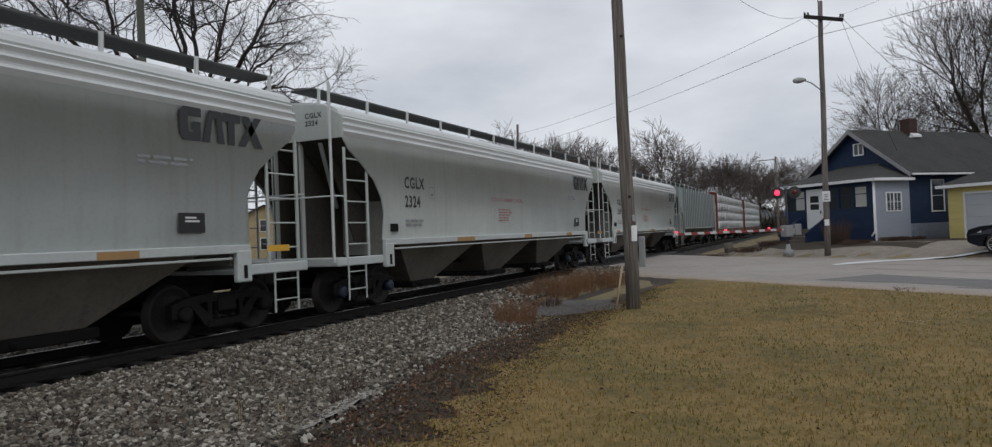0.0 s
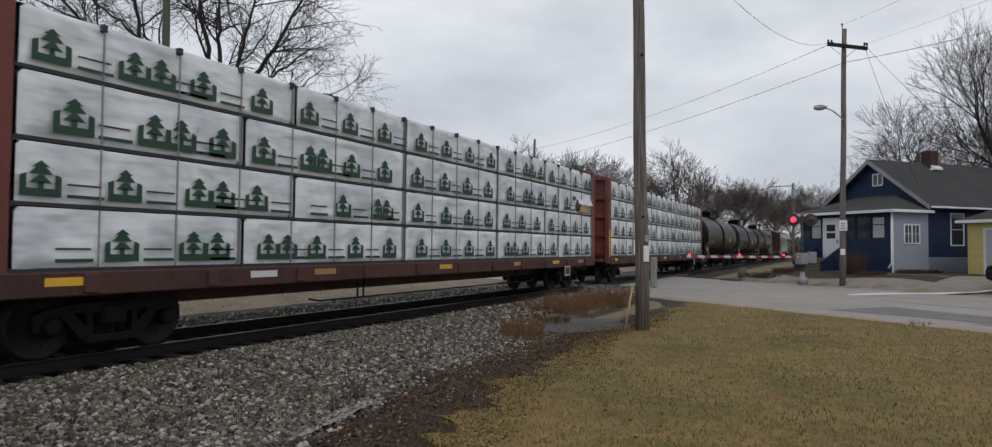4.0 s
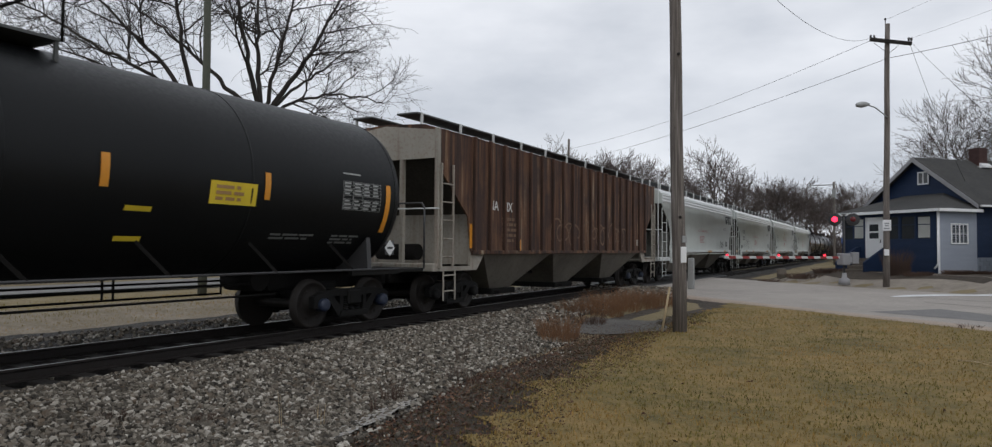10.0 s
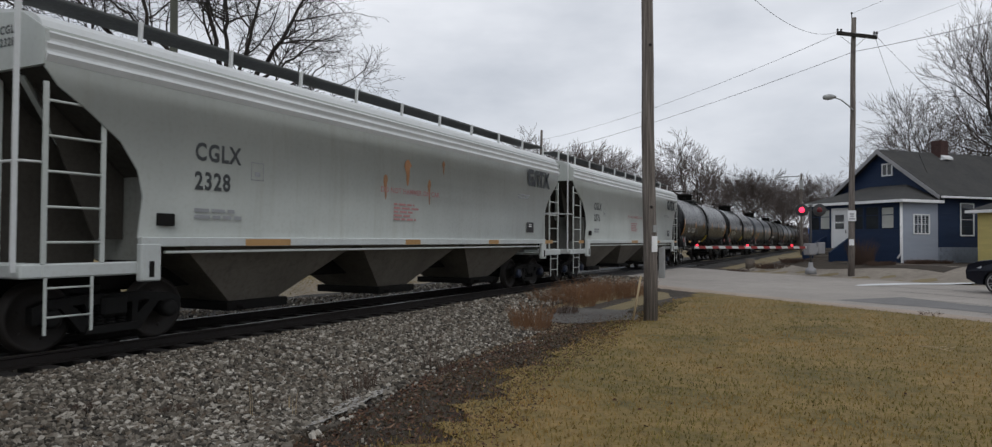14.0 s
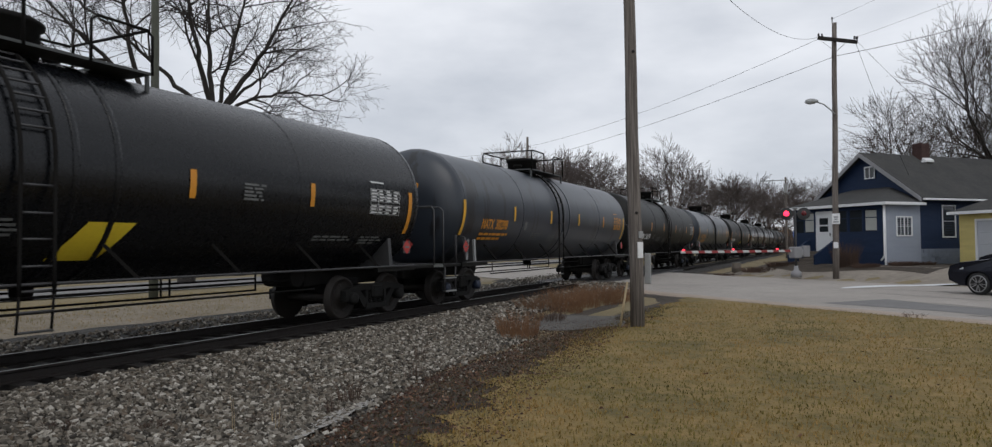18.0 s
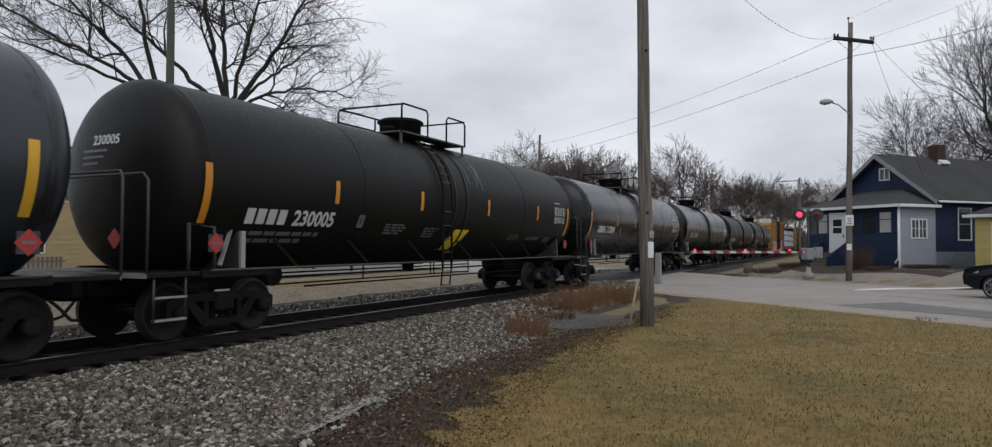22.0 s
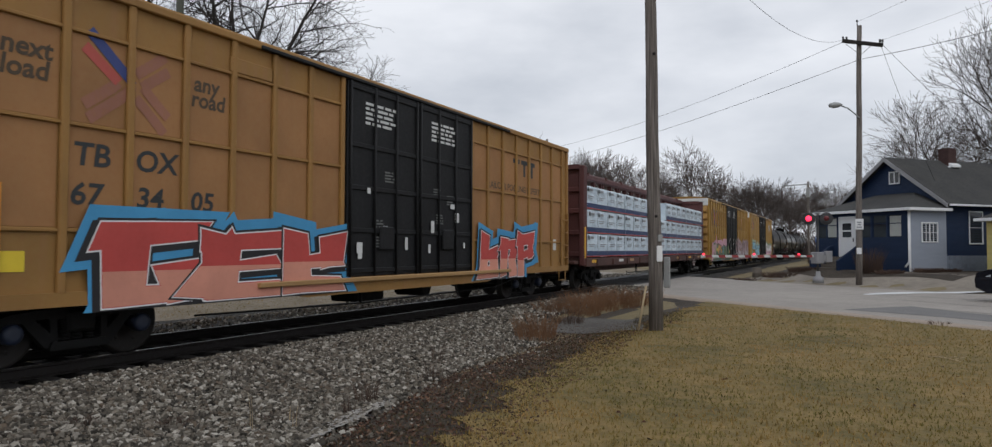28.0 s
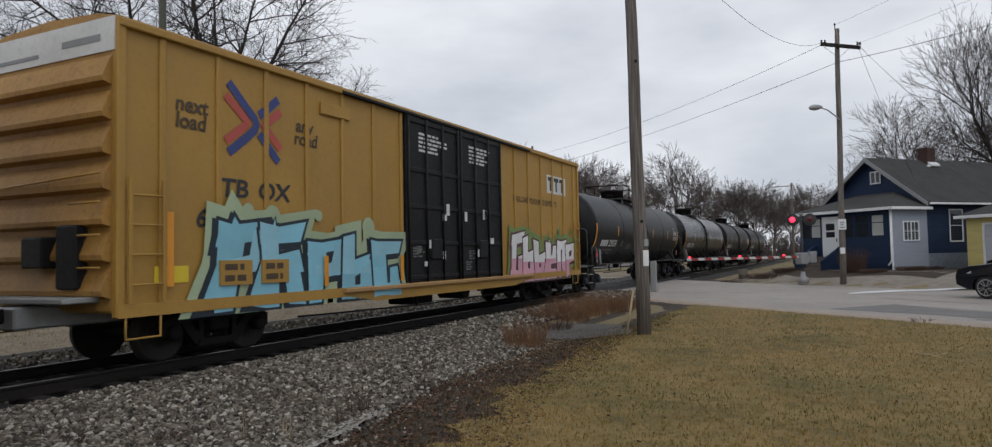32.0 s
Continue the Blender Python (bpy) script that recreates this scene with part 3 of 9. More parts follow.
SD, SN = Vector((0.772, -0.636)), Vector((0.636, 0.772))   # along the street, across it (away from the lawn)
ROAD_NEAR, ROAD_FAR = 15.3, 26.6


def smooth(a, b, t):
    t = min(1.0, max(0.0, (t - a) / (b - a)))
    return t * t * (3 - 2 * t)


def gz(x, y):
    """Height of the ground."""
    n = SN.x * x + SN.y * y
    d = abs(x - XC)
    z = -0.16 * smooth(2.2, 4.2, d) * (1 - smooth(5.0, 6.6, d)) - 0.06 * (1 - smooth(2.0, 3.0, d)) - 0.13 * (1 - smooth(1.15, 1.5, d))
    z += 0.03 * noise.noise(Vector((x * 0.25, y * 0.25, 0.0))) * smooth(3.5, 7.0, d)
    road = smooth(ROAD_NEAR - 1.5, ROAD_NEAR, n) * (1 - smooth(ROAD_FAR, ROAD_FAR + 1.0, n))
    cross = 1 - smooth(2.0, 6.0, d)
    z = z * (1 - road) + road * (0.055 * cross)
    z += 0.58 * smooth(ROAD_FAR + 0.6, 31.0, n) * smooth(-6.0, -2.5, x) * (1 - smooth(60, 90, n))
    return z


def strip(left, right, y0, y1, nx, ny, lift, skew=False):
    """A sheet between two edges, laid on the ground."""
    m = M()
    for j in range(ny + 1):
        y = y0 + (y1 - y0) * j / ny
        a, b = left(y), right(y)
        for i in range(nx + 1):
            x = a + (b - a) * i / nx
            m.v.append((x, y, gz(x, y) + lift))
    m.f = [(j * (nx + 1) + i, j * (nx + 1) + i + 1, (j + 1) * (nx + 1) + i + 1, (j + 1) * (nx + 1) + i) for j in range(ny) for i in range(nx)]
    m.s = [True] * len(m.f)
    return m


def street_strip(n0, n1, s0, s1, ns, nn, lift, drop=0.0):
    """A sheet along the street: n across it, s along it from where it meets x = 0."""
    m = M()
    for j in range(ns + 1):
        s = s0 + (s1 - s0) * j / ns
        for i in range(nn + 1):
            n = n0(s) + (n1(s) - n0(s)) * i / nn
            p = SD * s + SN * n
            m.v.append((p.x, p.y, gz(p.x, p.y) + lift - (drop if i == 0 else 0.0)))
    m.f = [(j * (nn + 1) + i, (j + 1) * (nn + 1) + i, (j + 1) * (nn + 1) + i + 1, j * (nn + 1) + i + 1) for j in range(ns) for i in range(nn)]
    m.s = [True] * len(m.f)
    return m


def wavy(base, amp, seed, f=0.6):
    return lambda y: base + amp * noise.noise(Vector((seed, y * f, 0.3))) + amp * 0.4 * noise.noise(Vector((seed, y * f * 4, 5.3)))


def lawn_edge(y):
    b = -3.35 - 0.13 * max(0.0, min(y, 13.0) - 5)
    return b + 0.30 * noise.noise(Vector((2.0, y * 0.5, 0.3))) + 0.16 * noise.noise(Vector((2.0, y * 2.3, 1.3))) + 0.07 * noise.noise(Vector((2.0, y * 6.1, 3.3)))


def toe(y):
    """Where the ballast runs out."""
    return max(-7.4, -4.15 - 0.28 * (min(max(y, 2.0), 8.8) - 4.6) - 0.04 * max(0.0, min(y, 12.5) - 8.8) - 0.35 * max(0.0, y - 12.5))


VERGE = ground_mix("tan_gravel_verge", [(0.16, 0.138, 0.11), (0.25, 0.218, 0.18), (0.32, 0.28, 0.235)], 0.5, 30.0, relief=0.4, depth=0.02)
WASHED = ground_mix("washed_fine_gravel", [(0.13, 0.12, 0.105), (0.34, 0.325, 0.30), (0.50, 0.485, 0.455)], 3.0, 45.0, relief=0.8, depth=0.03)
PALE_GRAVEL = ground_mix("pale_gravel_verge", [(0.14, 0.11, 0.065), (0.22, 0.182, 0.128), (0.30, 0.262, 0.205)], 0.9, 16.0, relief=0.8, depth=0.05)


# one sheet of ground to the horizon
def grid_lines(near, far, step):
    a, out = 0.0, []
    while a < far:
        out.append(a)
        a += step if a < near else step * (1 + (a - near) / 6)
    return [-v for v in out[:0:-1]] + out + [far]


base = M()
gx, gy = grid_lines(30, 2500, 1.2), grid_lines(60, 2500, 1.5)
gx, gy = [x - 5 for x in gx], [y + 15 for y in gy]
base.v = [(x, y, gz(x, y) - 0.02) for y in gy for x in gx]
base.f = [(j * len(gx) + i, j * len(gx) + i + 1, (j + 1) * len(gx) + i + 1, (j + 1) * len(gx) + i) for j in range(len(gy) - 1) for i in range(len(gx) - 1)]
base.s = [True] * len(base.f)
solid("ground", base, FAR_GRASS, "dry winter grass and bare soil reaching the horizon", "ground", kind="structure")
solid("soil_strip", strip(lambda y: -9.0, lambda y: lawn_edge(y) + 1.1, -12, 60, 16, 150, -0.013), DIRT, "dark soil with leaf litter beside the ballast", "soil", kind="structure")
solid("lawn", strip(lambda y: lawn_edge(y) + 0.12 + 0.34 * noise.noise(Vector((y * 1.7, 8.0, 0.0))) + 0.22 * noise.noise(Vector((y * 6.7, 3.0, 0.0))), lambda y: 45.0, -25, 62, 60, 700, 0.006), GRASS, "short dormant lawn, yellow-brown with green patches", "lawn", kind="structure")
solid("ballast_bed", strip(wavy(-15.2, 0.5, 3.0), lambda y: toe(y) + wavy(0.0, 0.35, 7.0)(y), -60, 130, 26, 330, 0.008), GRAVEL, "crushed stone bed under the track, darkened to the shade between stones", "ballast", kind="structure")
# Tie-end shade and oily grime are both put into these black strips.
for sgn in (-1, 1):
    solid("oily_shoulder", strip(lambda y, s=sgn: XC + s * 1.02 - 0.42, lambda y, s=sgn: XC + s * 1.02 + 0.42 + 0.12 * noise.noise(Vector((s, y * 1.7, 0))), -60, 130, 6, 400, 0.016), UNDER, "ballast blackened by oil and painted shade along the tie ends", "ballast", kind="structure")
solid("gravel_patch", strip(lambda y: toe(y) - 0.24 + 0.20 * abs(y - 5.75) ** 2 + wavy(0, 0.08, 24.0, 3.0)(y), lambda y: toe(y) + 0.12 - 0.16 * abs(y - 5.75) ** 2 + wavy(0, 0.14, 14.0, 2.5)(y), 4.75, 6.75, 10, 40, 0.040), WASHED, "washed-out patch of pale fine gravel", "gravel", kind="structure")
solid("gravel_pad", strip(lambda y: -6.4 + 0.3 * math.sin(y), lambda y: -4.0 - 0.9 * smooth(15.0, 17.2, y) + wavy(0, 0.25, 4.0)(y), 14.2, 17.6, 12, 20, 0.012), PAD_GRAVEL, "small pad of fine grey gravel beside the pole", "gravel", kind="structure")

# the street and what belongs to it
kerb_line = lambda s: ROAD_NEAR + 0.10 * noise.noise(Vector((s * 0.4, 2, 0)))
far_line = lambda s: ROAD_FAR + 0.6 * noise.noise(Vector((s * 0.2, 9, 0)))
solid("road", street_strip(kerb_line, far_line, -160, 90, 250, 14, 0.022), ASPHALT, "weathered grey asphalt street over the railway crossing", "road", kind="structure")
solid("kerb_strip", street_strip(lambda s: kerb_line(s) - 0.30 + 0.06 * noise.noise(Vector((s, 1, 0))), lambda s: kerb_line(s) + 0.28 + 0.12 * noise.noise(Vector((s * 1.3, 7, 0))), -21, 90, 140, 6, 0.034, 0.06), CONCRETE, "worn tan concrete edging between lawn and street", "kerb", kind="structure")
solid("road_patch", street_strip(lambda s: 16.6 + 0.2 * math.sin(s), lambda s: 19.0 + 0.5 * math.sin(s * 0.7), -14, -7, 24, 5, 0.027), ASPHALT_OLD, "darker patch in the asphalt", "road patch", kind="structure")
solid("driveway", street_strip(lambda s: ROAD_FAR - 0.4, lambda s: 31.3 + 0.4 * math.sin(s * 0.8), -33.0, 40, 66, 8, 0.016), VERGE, "gravelly tan verge and drive before the houses", "driveway", kind="structure")
for k, (s0, n0, s1, n1) in enumerate([(-13.5, 18.9, -4, 18.0), (-10, 16.4, 3, 17.0), (-16, 21.2, -5, 20.6), (-8.5, 16.0, -7.5, 21.5), (-18.5, 23.0, -11.5, 24.2), (-13, 24.8, 4, 25.2), (2, 17.2, 16, 17.8)]):
    mm = M()
    pts = []
    for i in range(25):
        f = i / 24
        p = SD * (s0 + (s1 - s0) * f) + SN * (n0 + (n1 - n0) * f + 0.12 * noise.noise(Vector((k * 9.0, f * 9, 0))))
        pts.append(p)
    for i, p in enumerate(pts):
        d = (pts[min(i + 1, 24)] - pts[max(i - 1, 0)]).normalized()
        wd = 0.03 + 0.02 * noise.noise(Vector((k, i * 0.7, 3)))
        for sgn in (-1, 1):
            q = p + Vector((-d.y, d.x)) * sgn * wd
            mm.v.append((q.x, q.y, gz(q.x, q.y) + 0.030))
    mm.f = [(2 * i, 2 * i + 2, 2 * i + 3, 2 * i + 1) for i in range(24)]
    mm.s = [False] * 24
    solid("road_crack", mm, CRACK, "dark tar-filled crack in the street", "crack", kind="structure")
mark = M()
line = [(0.25, 28.95), (0.9, 30.0), (2.0, 31.2), (3.2, 31.9), (4.6, 32.5), (7.5, 33.2)]
for i, (x, y) in enumerate(line):
    wd = 0.22 if i else 0.08
    mark.v += [(x + wd, y - 1.4 * wd, gz(x + wd, y) + 0.034), (x - wd, y + 1.4 * wd, gz(x - wd, y) + 0.034)]
mark.f = [(2 * i, 2 * i + 2, 2 * i + 3, 2 * i + 1) for i in range(len(line) - 1)]
mark.s = [False] * len(mark.f)
solid("road_marking", mark, ROAD_WHITE, "worn white painted line on the street", "road marking", kind="structure")

# street and verge beyond the track
solid("mulch_ground", street_strip(lambda s: 29.3 + 0.4 * math.sin(s * 0.8), lambda s: 36.5 + 0.6 * math.sin(s * 0.5), -34.0, -19.5, 30, 10, 0.022), DIRT, "bare brown mulch and leaves beside the house", "planting bed", kind="structure")
solid("back_street", strip(lambda y: -30.0, lambda y: -23.5, -80, 120, 8, 120, 0.02), ASPHALT_OLD, "grey street beyond the railway", "road", kind="structure")
solid("far_gravel", strip(wavy(-19.6, 0.8, 11.0), wavy(-13.6, 0.3, 12.0), -40, 60, 10, 160, -0.004), PALE_GRAVEL, "pale stony verge with dry grass", "verge", kind="structure")

# ---- track ----
RAIL_PROFILE = [(-0.07, 0), (0.07, 0), (0.07, 0.012), (0.012, 0.03), (0.012, 0.125), (0.036, 0.14), (0.036, 0.165), (-0.036, 0.165), (-0.036, 0.14), (-0.012, 0.125), (-0.012, 0.03), (-0.07, 0.012)]
for sgn in (-1, 1):
    x = XC + sgn * 0.753
    r = solid("rail", M().prism([(x + a, ZR - 0.17 + b) for a, b in RAIL_PROFILE], "y", -300, 900), RAIL, "rust-brown steel running rail", "rail", group="running rails", kind="structure")
    part("running_surface", M().box(x - 0.032, x + 0.032, -300, 900, ZR - 0.005, ZR), RAIL_TOP, r, "polished rail head")
tie = once("tie", lambda: M().block(-1.3, 1.3, -0.115, 0.115, -0.18, 0, 0.012))
for k in range(120):
    rng = random.Random(k)
    solid("tie", tie, TIE, "dark creosoted wooden railway tie", "railway tie", pose(XC + rng.uniform(-0.04, 0.04), -4 + 0.54 * k, ZR - 0.172, 0, 0, rng.uniform(-0.8, 0.8)), group="railway ties")
plank = M()
for a, b in ((-1.75, -0.86), (-0.62, 0.62), (0.86, 1.75)):
    plank.block(XC + a, XC + b, 30.0, 46.0, ZR - 0.14, ZR - 0.012, 0.02)
solid("crossing_panel", plank, CRACK, "dark rubber panels between the rails at the crossing", "crossing panel", kind="structure")

# near edge of loose ballast heap: the bed's own stones
def stone_field(name, count, place, size, label, seed):
    rng = np.random.default_rng(seed)
    xy = place(rng, count)
    z = np.array([gz(float(x), float(y)) for x, y in xy])
    cube = np.array([(x, y, w) for x in (-1, 1) for y in (-1, 1) for w in (-1, 1)], float)
    faces = np.array([(0, 1, 3, 2), (4, 6, 7, 5), (0, 4, 5, 1), (2, 3, 7, 6), (0, 2, 6, 4), (1, 5, 7, 3)])
    v = cube[None] * (0.55 + 0.5 * rng.random((count, 8, 3)))
    s = size[0] + (size[1] - size[0]) * rng.random(count) ** 2
    v *= s[:, None, None] * (0.6 + 0.7 * rng.random((count, 1, 3)))
    a, b, c = (rng.random(count) * 6.283 for _ in range(3))
    def turn(v, ang, i, j):
        ca, sa = np.cos(ang)[:, None], np.sin(ang)[:, None]
        out = v.copy()
        out[..., i], out[..., j] = v[..., i] * ca - v[..., j] * sa, v[..., i] * sa + v[..., j] * ca
        return out
    v = turn(turn(turn(v, a, 0, 1), b * 0.25, 1, 2), c, 0, 1)
    v[..., 0] += xy[:, 0, None]
    v[..., 1] += xy[:, 1, None]
    v[..., 2] += (z + s * 0.35 + 0.01)[:, None]
    f = (faces[None] + (np.arange(count) * 8)[:, None, None]).reshape(-1, 4)
    me = bpy.data.meshes.new(name)
    me.from_pydata(v.reshape(-1, 3).tolist(), [], f.tolist())
    me.materials.append(STONE)
    return tagged(new(name, me), label, "ballast", kind="stuff")


def near_bank(rng, n):
    y = 2.2 + 14 * rng.random(n) ** 1.35
    right = np.array([toe(float(v)) for v in y]) + 0.3 * (rng.random(n) ** 3)
    x = -9.02 + (right + 9.02) * rng.random(n) ** 0.95
    return np.stack([x, y], 1)


def mid_bank(rng, n):
    y = 15 + 14 * rng.random(n)
    return np.stack([-9.0 + 2.0 * rng.random(n), y], 1)


def far_bank(rng, n):
    y = 6 + 38 * rng.random(n)
    return np.stack([-11.8 - 1.7 * rng.random(n) - 1.5 * rng.random(n) ** 4, y], 1)


def litter_bank(rng, n):
    y = 3 + 12 * rng.random(n)
    return np.stack([np.array([toe(float(v)) for v in y]) + 0.9 * rng.random(n) ** 1.5, y], 1)


stone_field("ballast_stones", 46000, near_bank, (0.014, 0.034), "grey crushed stones heaped beside the near rail", 1)
stone_field("ballast_stones", 5000, mid_bank, (0.03, 0.06), "grey crushed stones heaped toward the crossing", 2)
stone_field("ballast_stones", 5000, far_bank, (0.02, 0.042), "pale crushed stones on the bank behind the track", 3)
stone_field("ballast_stones", 700, litter_bank, (0.007, 0.017), "stray crushed stones among dead leaves", 4)
stone_field("ballast_stones", 1600, lambda r, n: np.stack([XC - 0.6 + 1.2 * r.random(n), 3 + 27 * r.random(n)], 1), (0.03, 0.05), "dark crushed stones between the ties", 5)


def blades(name, count, place, height, width, material, label, seed, category="grass", lean=0.6):
    """Loose upright slips of grass or leaf: two triangles each."""
    rng = np.random.default_rng(seed)
    xy = place(rng, count)
    z = np.array([gz(float(x), float(y)) for x, y in xy])
    h = height[0] + (height[1] - height[0]) * rng.random(count)
    a = rng.random(count) * 6.283
    l = (rng.random(count) - 0.5) * 2 * lean * h
    b = rng.random(count) * 6.283
    w = width * (0.5 + rng.random(count))
    dx, dy = np.cos(a) * w, np.sin(a) * w
    tx, ty = np.cos(b) * l, np.sin(b) * l
    v = np.zeros((count, 4, 3))
    v[:, 0] = np.stack([xy[:, 0] - dx, xy[:, 1] - dy, z], 1)
    v[:, 1] = np.stack([xy[:, 0] + dx, xy[:, 1] + dy, z], 1)
    v[:, 2] = np.stack([xy[:, 0] + dx * 0.3 + tx, xy[:, 1] + dy * 0.3 + ty, z + h], 1)
    v[:, 3] = np.stack([xy[:, 0] - dx * 0.3 + tx, xy[:, 1] - dy * 0.3 + ty, z + h * 0.97], 1)
    f = (np.arange(4)[None] + (np.arange(count) * 4)[:, None])
    me = bpy.data.meshes.new(name)
    me.from_pydata(v.reshape(-1, 3).tolist(), [], f.tolist())
    me.materials.append(material)
    return tagged(new(name, me), label, category, kind="stuff")


def on_lawn(rng, n):
    y = 2.0 + 19 * rng.random(n) ** 1.5
    x = -5.0 + (5.0 + 2 + 0.75 * y) * rng.random(n)
    edge = np.array([lawn_edge(float(v)) for v in y])
    keep = (x > edge - 0.15 + 0.75 * rng.random(n) ** 1.6) & (SN.x * x + SN.y * y < ROAD_NEAR - 0.24)
    return np.stack([np.where(keep, x, 1.0 + 2 * rng.random(n)), np.where(keep, y, 3 + 3 * rng.random(n))], 1)


def on_soil(rng, n):
    y = 2.5 + 17 * rng.random(n) ** 1.3
    edge = np.array([lawn_edge(float(v)) for v in y])
    return np.stack([edge + 0.5 - 1.3 * rng.random(n) ** 1.3, y], 1)


def on_litter(rng, n):
    y = 2.5 + 14 * rng.random(n) ** 1.2
    a = np.array([toe(float(v)) for v in y]) - 0.5
    b = np.array([lawn_edge(float(v)) for v in y]) + 0.75
    return np.stack([a + (b - a) * (0.12 + 0.88 * rng.random(n) ** 1.25), y], 1)


blades("grass", 120000, on_lawn, (0.014, 0.046), 0.007, BLADE, "short dry grass blades of the lawn", 11)
blades("leaf_litter", 19000, on_litter, (0.004, 0.022), 0.018, LEAF, "brown dead leaves along the edge of the lawn", 12, "leaf litter", 3.0)
blades("fallen_leaves", 700, on_lawn, (0.005, 0.03), 0.026, LEAF, "scattered dark dead leaves on the lawn", 13, "leaf litter", 2.5)
blades("grass", 9000, lambda r, n: np.stack([-15.5 - 6 * r.random(n), 4 + 22 * r.random(n)], 1), (0.015, 0.05), 0.008, BLADE, "dry grass on the verge beyond the track", 14)
blades("grass", 18000, on_soil, (0.008, 0.03), 0.004, DULL_BLADE, "sparse dry grass thinning into the soil", 15)


# ---- poles and wires ----
def utility_pole(name, foot, top, r0, r1, material, label):
    foot, top = Vector(foot), Vector(top)
    h = top - foot
    base_z = gz(foot.x, foot.y)
    ob = thing(name, (foot.x, foot.y, base_z), label, "utility pole")
    pts, m = [], M()
    for i in range(9):
        p = h * (i / 8) - Vector((0, 0, 0.25 if i == 0 else 0))
        wob = 0.012 * math.sin(i * 1.7)
        pts.append((p.x + wob, p.y, p.z))
    m.tube(pts, r0, 16, r1)
    part("shaft", m, material, ob)
    return ob


near_pole = utility_pole("utility_pole", (-3.62, 14.28, 0), (-3.77, 14.28, 10.4), 0.145, 0.10, POLE, "weathered grey-brown wooden utility pole with a leaning guy stub")
part("tag_plate", M().block(-0.06, 0.06, -0.012, 0.012, -0.16, 0.16, 0.004), TRIM, near_pole, "white tag plate", at=pose(0.10, -0.10, 1.55, 0, 0, 40))
part("tag_plate", M().block(-0.05, 0.05, -0.012, 0.012, -0.07, 0.07, 0.004), METAL, near_pole, "small metal tag", at=pose(0.11, -0.08, 1.86, 0, 0, 45))
part("conduit", M().block(-0.06, 0.06, -0.05, 0.05, 0, 0.62, 0.012), METAL, near_pole, "grey metal conduit box", at=(0.2, 0.10, 0.86))
part("guy_guard", M().tube([(-0.30, -0.25, 0), (-0.17, -0.12, 0.9)], 0.022, 8), STRAW_PALE, near_pole, "pale plastic guy guard")
for z, a in ((2.3, 0.3), (4.1, -0.6), (5.6, 0.1)):
    part("knot", M().turned([(-0.012, 0.02), (0.012, 0.035), (0.016, 0.01)], 8, "y"), TIE, near_pole, at=pose(0.135 * math.sin(a), -0.132 * math.cos(a), z, 0, 0, math.degrees(a)))

lamp_pole = utility_pole("utility_pole", (0.08, 36.0, 0.05), (0.24, 36.0, 11.85), 0.14, 0.10, POLE, "tall grey wooden utility pole carrying a street lamp and crossarm")
part("crossarm", M().block(-0.85, 0.85, -0.06, 0.06, -0.08, 0.08, 0.01), TIE, lamp_pole, "dark weathered wooden crossarm", at=pose(0.28, -0.16, 10.95, 0, 12.0, 8))
for s in (-1, 1):
    part("brace", M().bar((0.16 + 0.55 * s, -0.24, 10.9 - 0.07 * s), (0.2, -0.2, 10.4), 0.03, 0.012), METAL_DARK, lamp_pole)
for x in (-0.50, -0.36, 0.98, 1.08):
    part("insulator", M().turned([(0, 0.025), (0.05, 0.06), (0.08, 0.03), (0.12, 0.055), (0.16, 0.02)], 10, "z"), METAL_DARK, lamp_pole, at=(x, -0.16, 11.03 - 0.21 * (x - 0.28)))
part("pole_top_pin", M().turned([(0, 0.02), (0.2, 0.02), (0.22, 0.05), (0.30, 0.03)], 8, "z"), METAL_DARK, lamp_pole, at=(0.08, 0, 11.78))
part("lamp_arm", M().tube([(0.12, -0.15, 7.55), (-0.05, -0.3, 7.72), (-0.35, -0.5, 7.98), (-0.62, -0.66, 8.08)], 0.03, 8), METAL, lamp_pole, "curved metal lamp arm")
head = M().turned([(-0.30, 0.03), (-0.24, 0.10), (-0.05, 0.145), (0.16, 0.12), (0.30, 0.06), (0.34, 0.04)], 14, "x")
part("lamp_head", head, METAL, lamp_pole, "grey cobra-head street lamp", at=pose(-0.86, -0.82, 8.10, 0, -5, 33) @ Matrix.Diagonal((1.0, 1.05, 0.95, 1)))
part("sign_plate", M().block(-0.17, 0.17, -0.008, 0.008, -0.24, 0.24, 0.004), TRIM, lamp_pole, "white street sign", at=pose(0.05, -0.20, 2.75, 0, 0, 6))
for dz, w in ((0.08, 0.18), (-0.02, 0.14), (-0.14, 0.22)):
    part("sign_text", M().box(-w / 2, w / 2, -0.003, 0.003, -0.03, 0.03), GREY_PRINT, lamp_pole, "dark unreadable sign lines", at=pose(0.05, -0.215, 2.75 + dz, 0, 0, 6))
part("sign_plate", M().block(-0.10, 0.10, -0.008, 0.008, -0.14, 0.14, 0.004), TRIM, lamp_pole, "small white notice", at=pose(0.03, -0.21, 1.55, 0, 0, 6))


def wire(name, a, b, sag, r, label, n=24):
    a, b = Vector(a), Vector(b)
    pts = [a.lerp(b, i / n) - Vector((0, 0, sag * 4 * (i / n) * (1 - i / n))) for i in range(n + 1)]
    solid(name, M().tube(pts, r, 5), CABLE, label, "overhead wire", group="overhead wires")


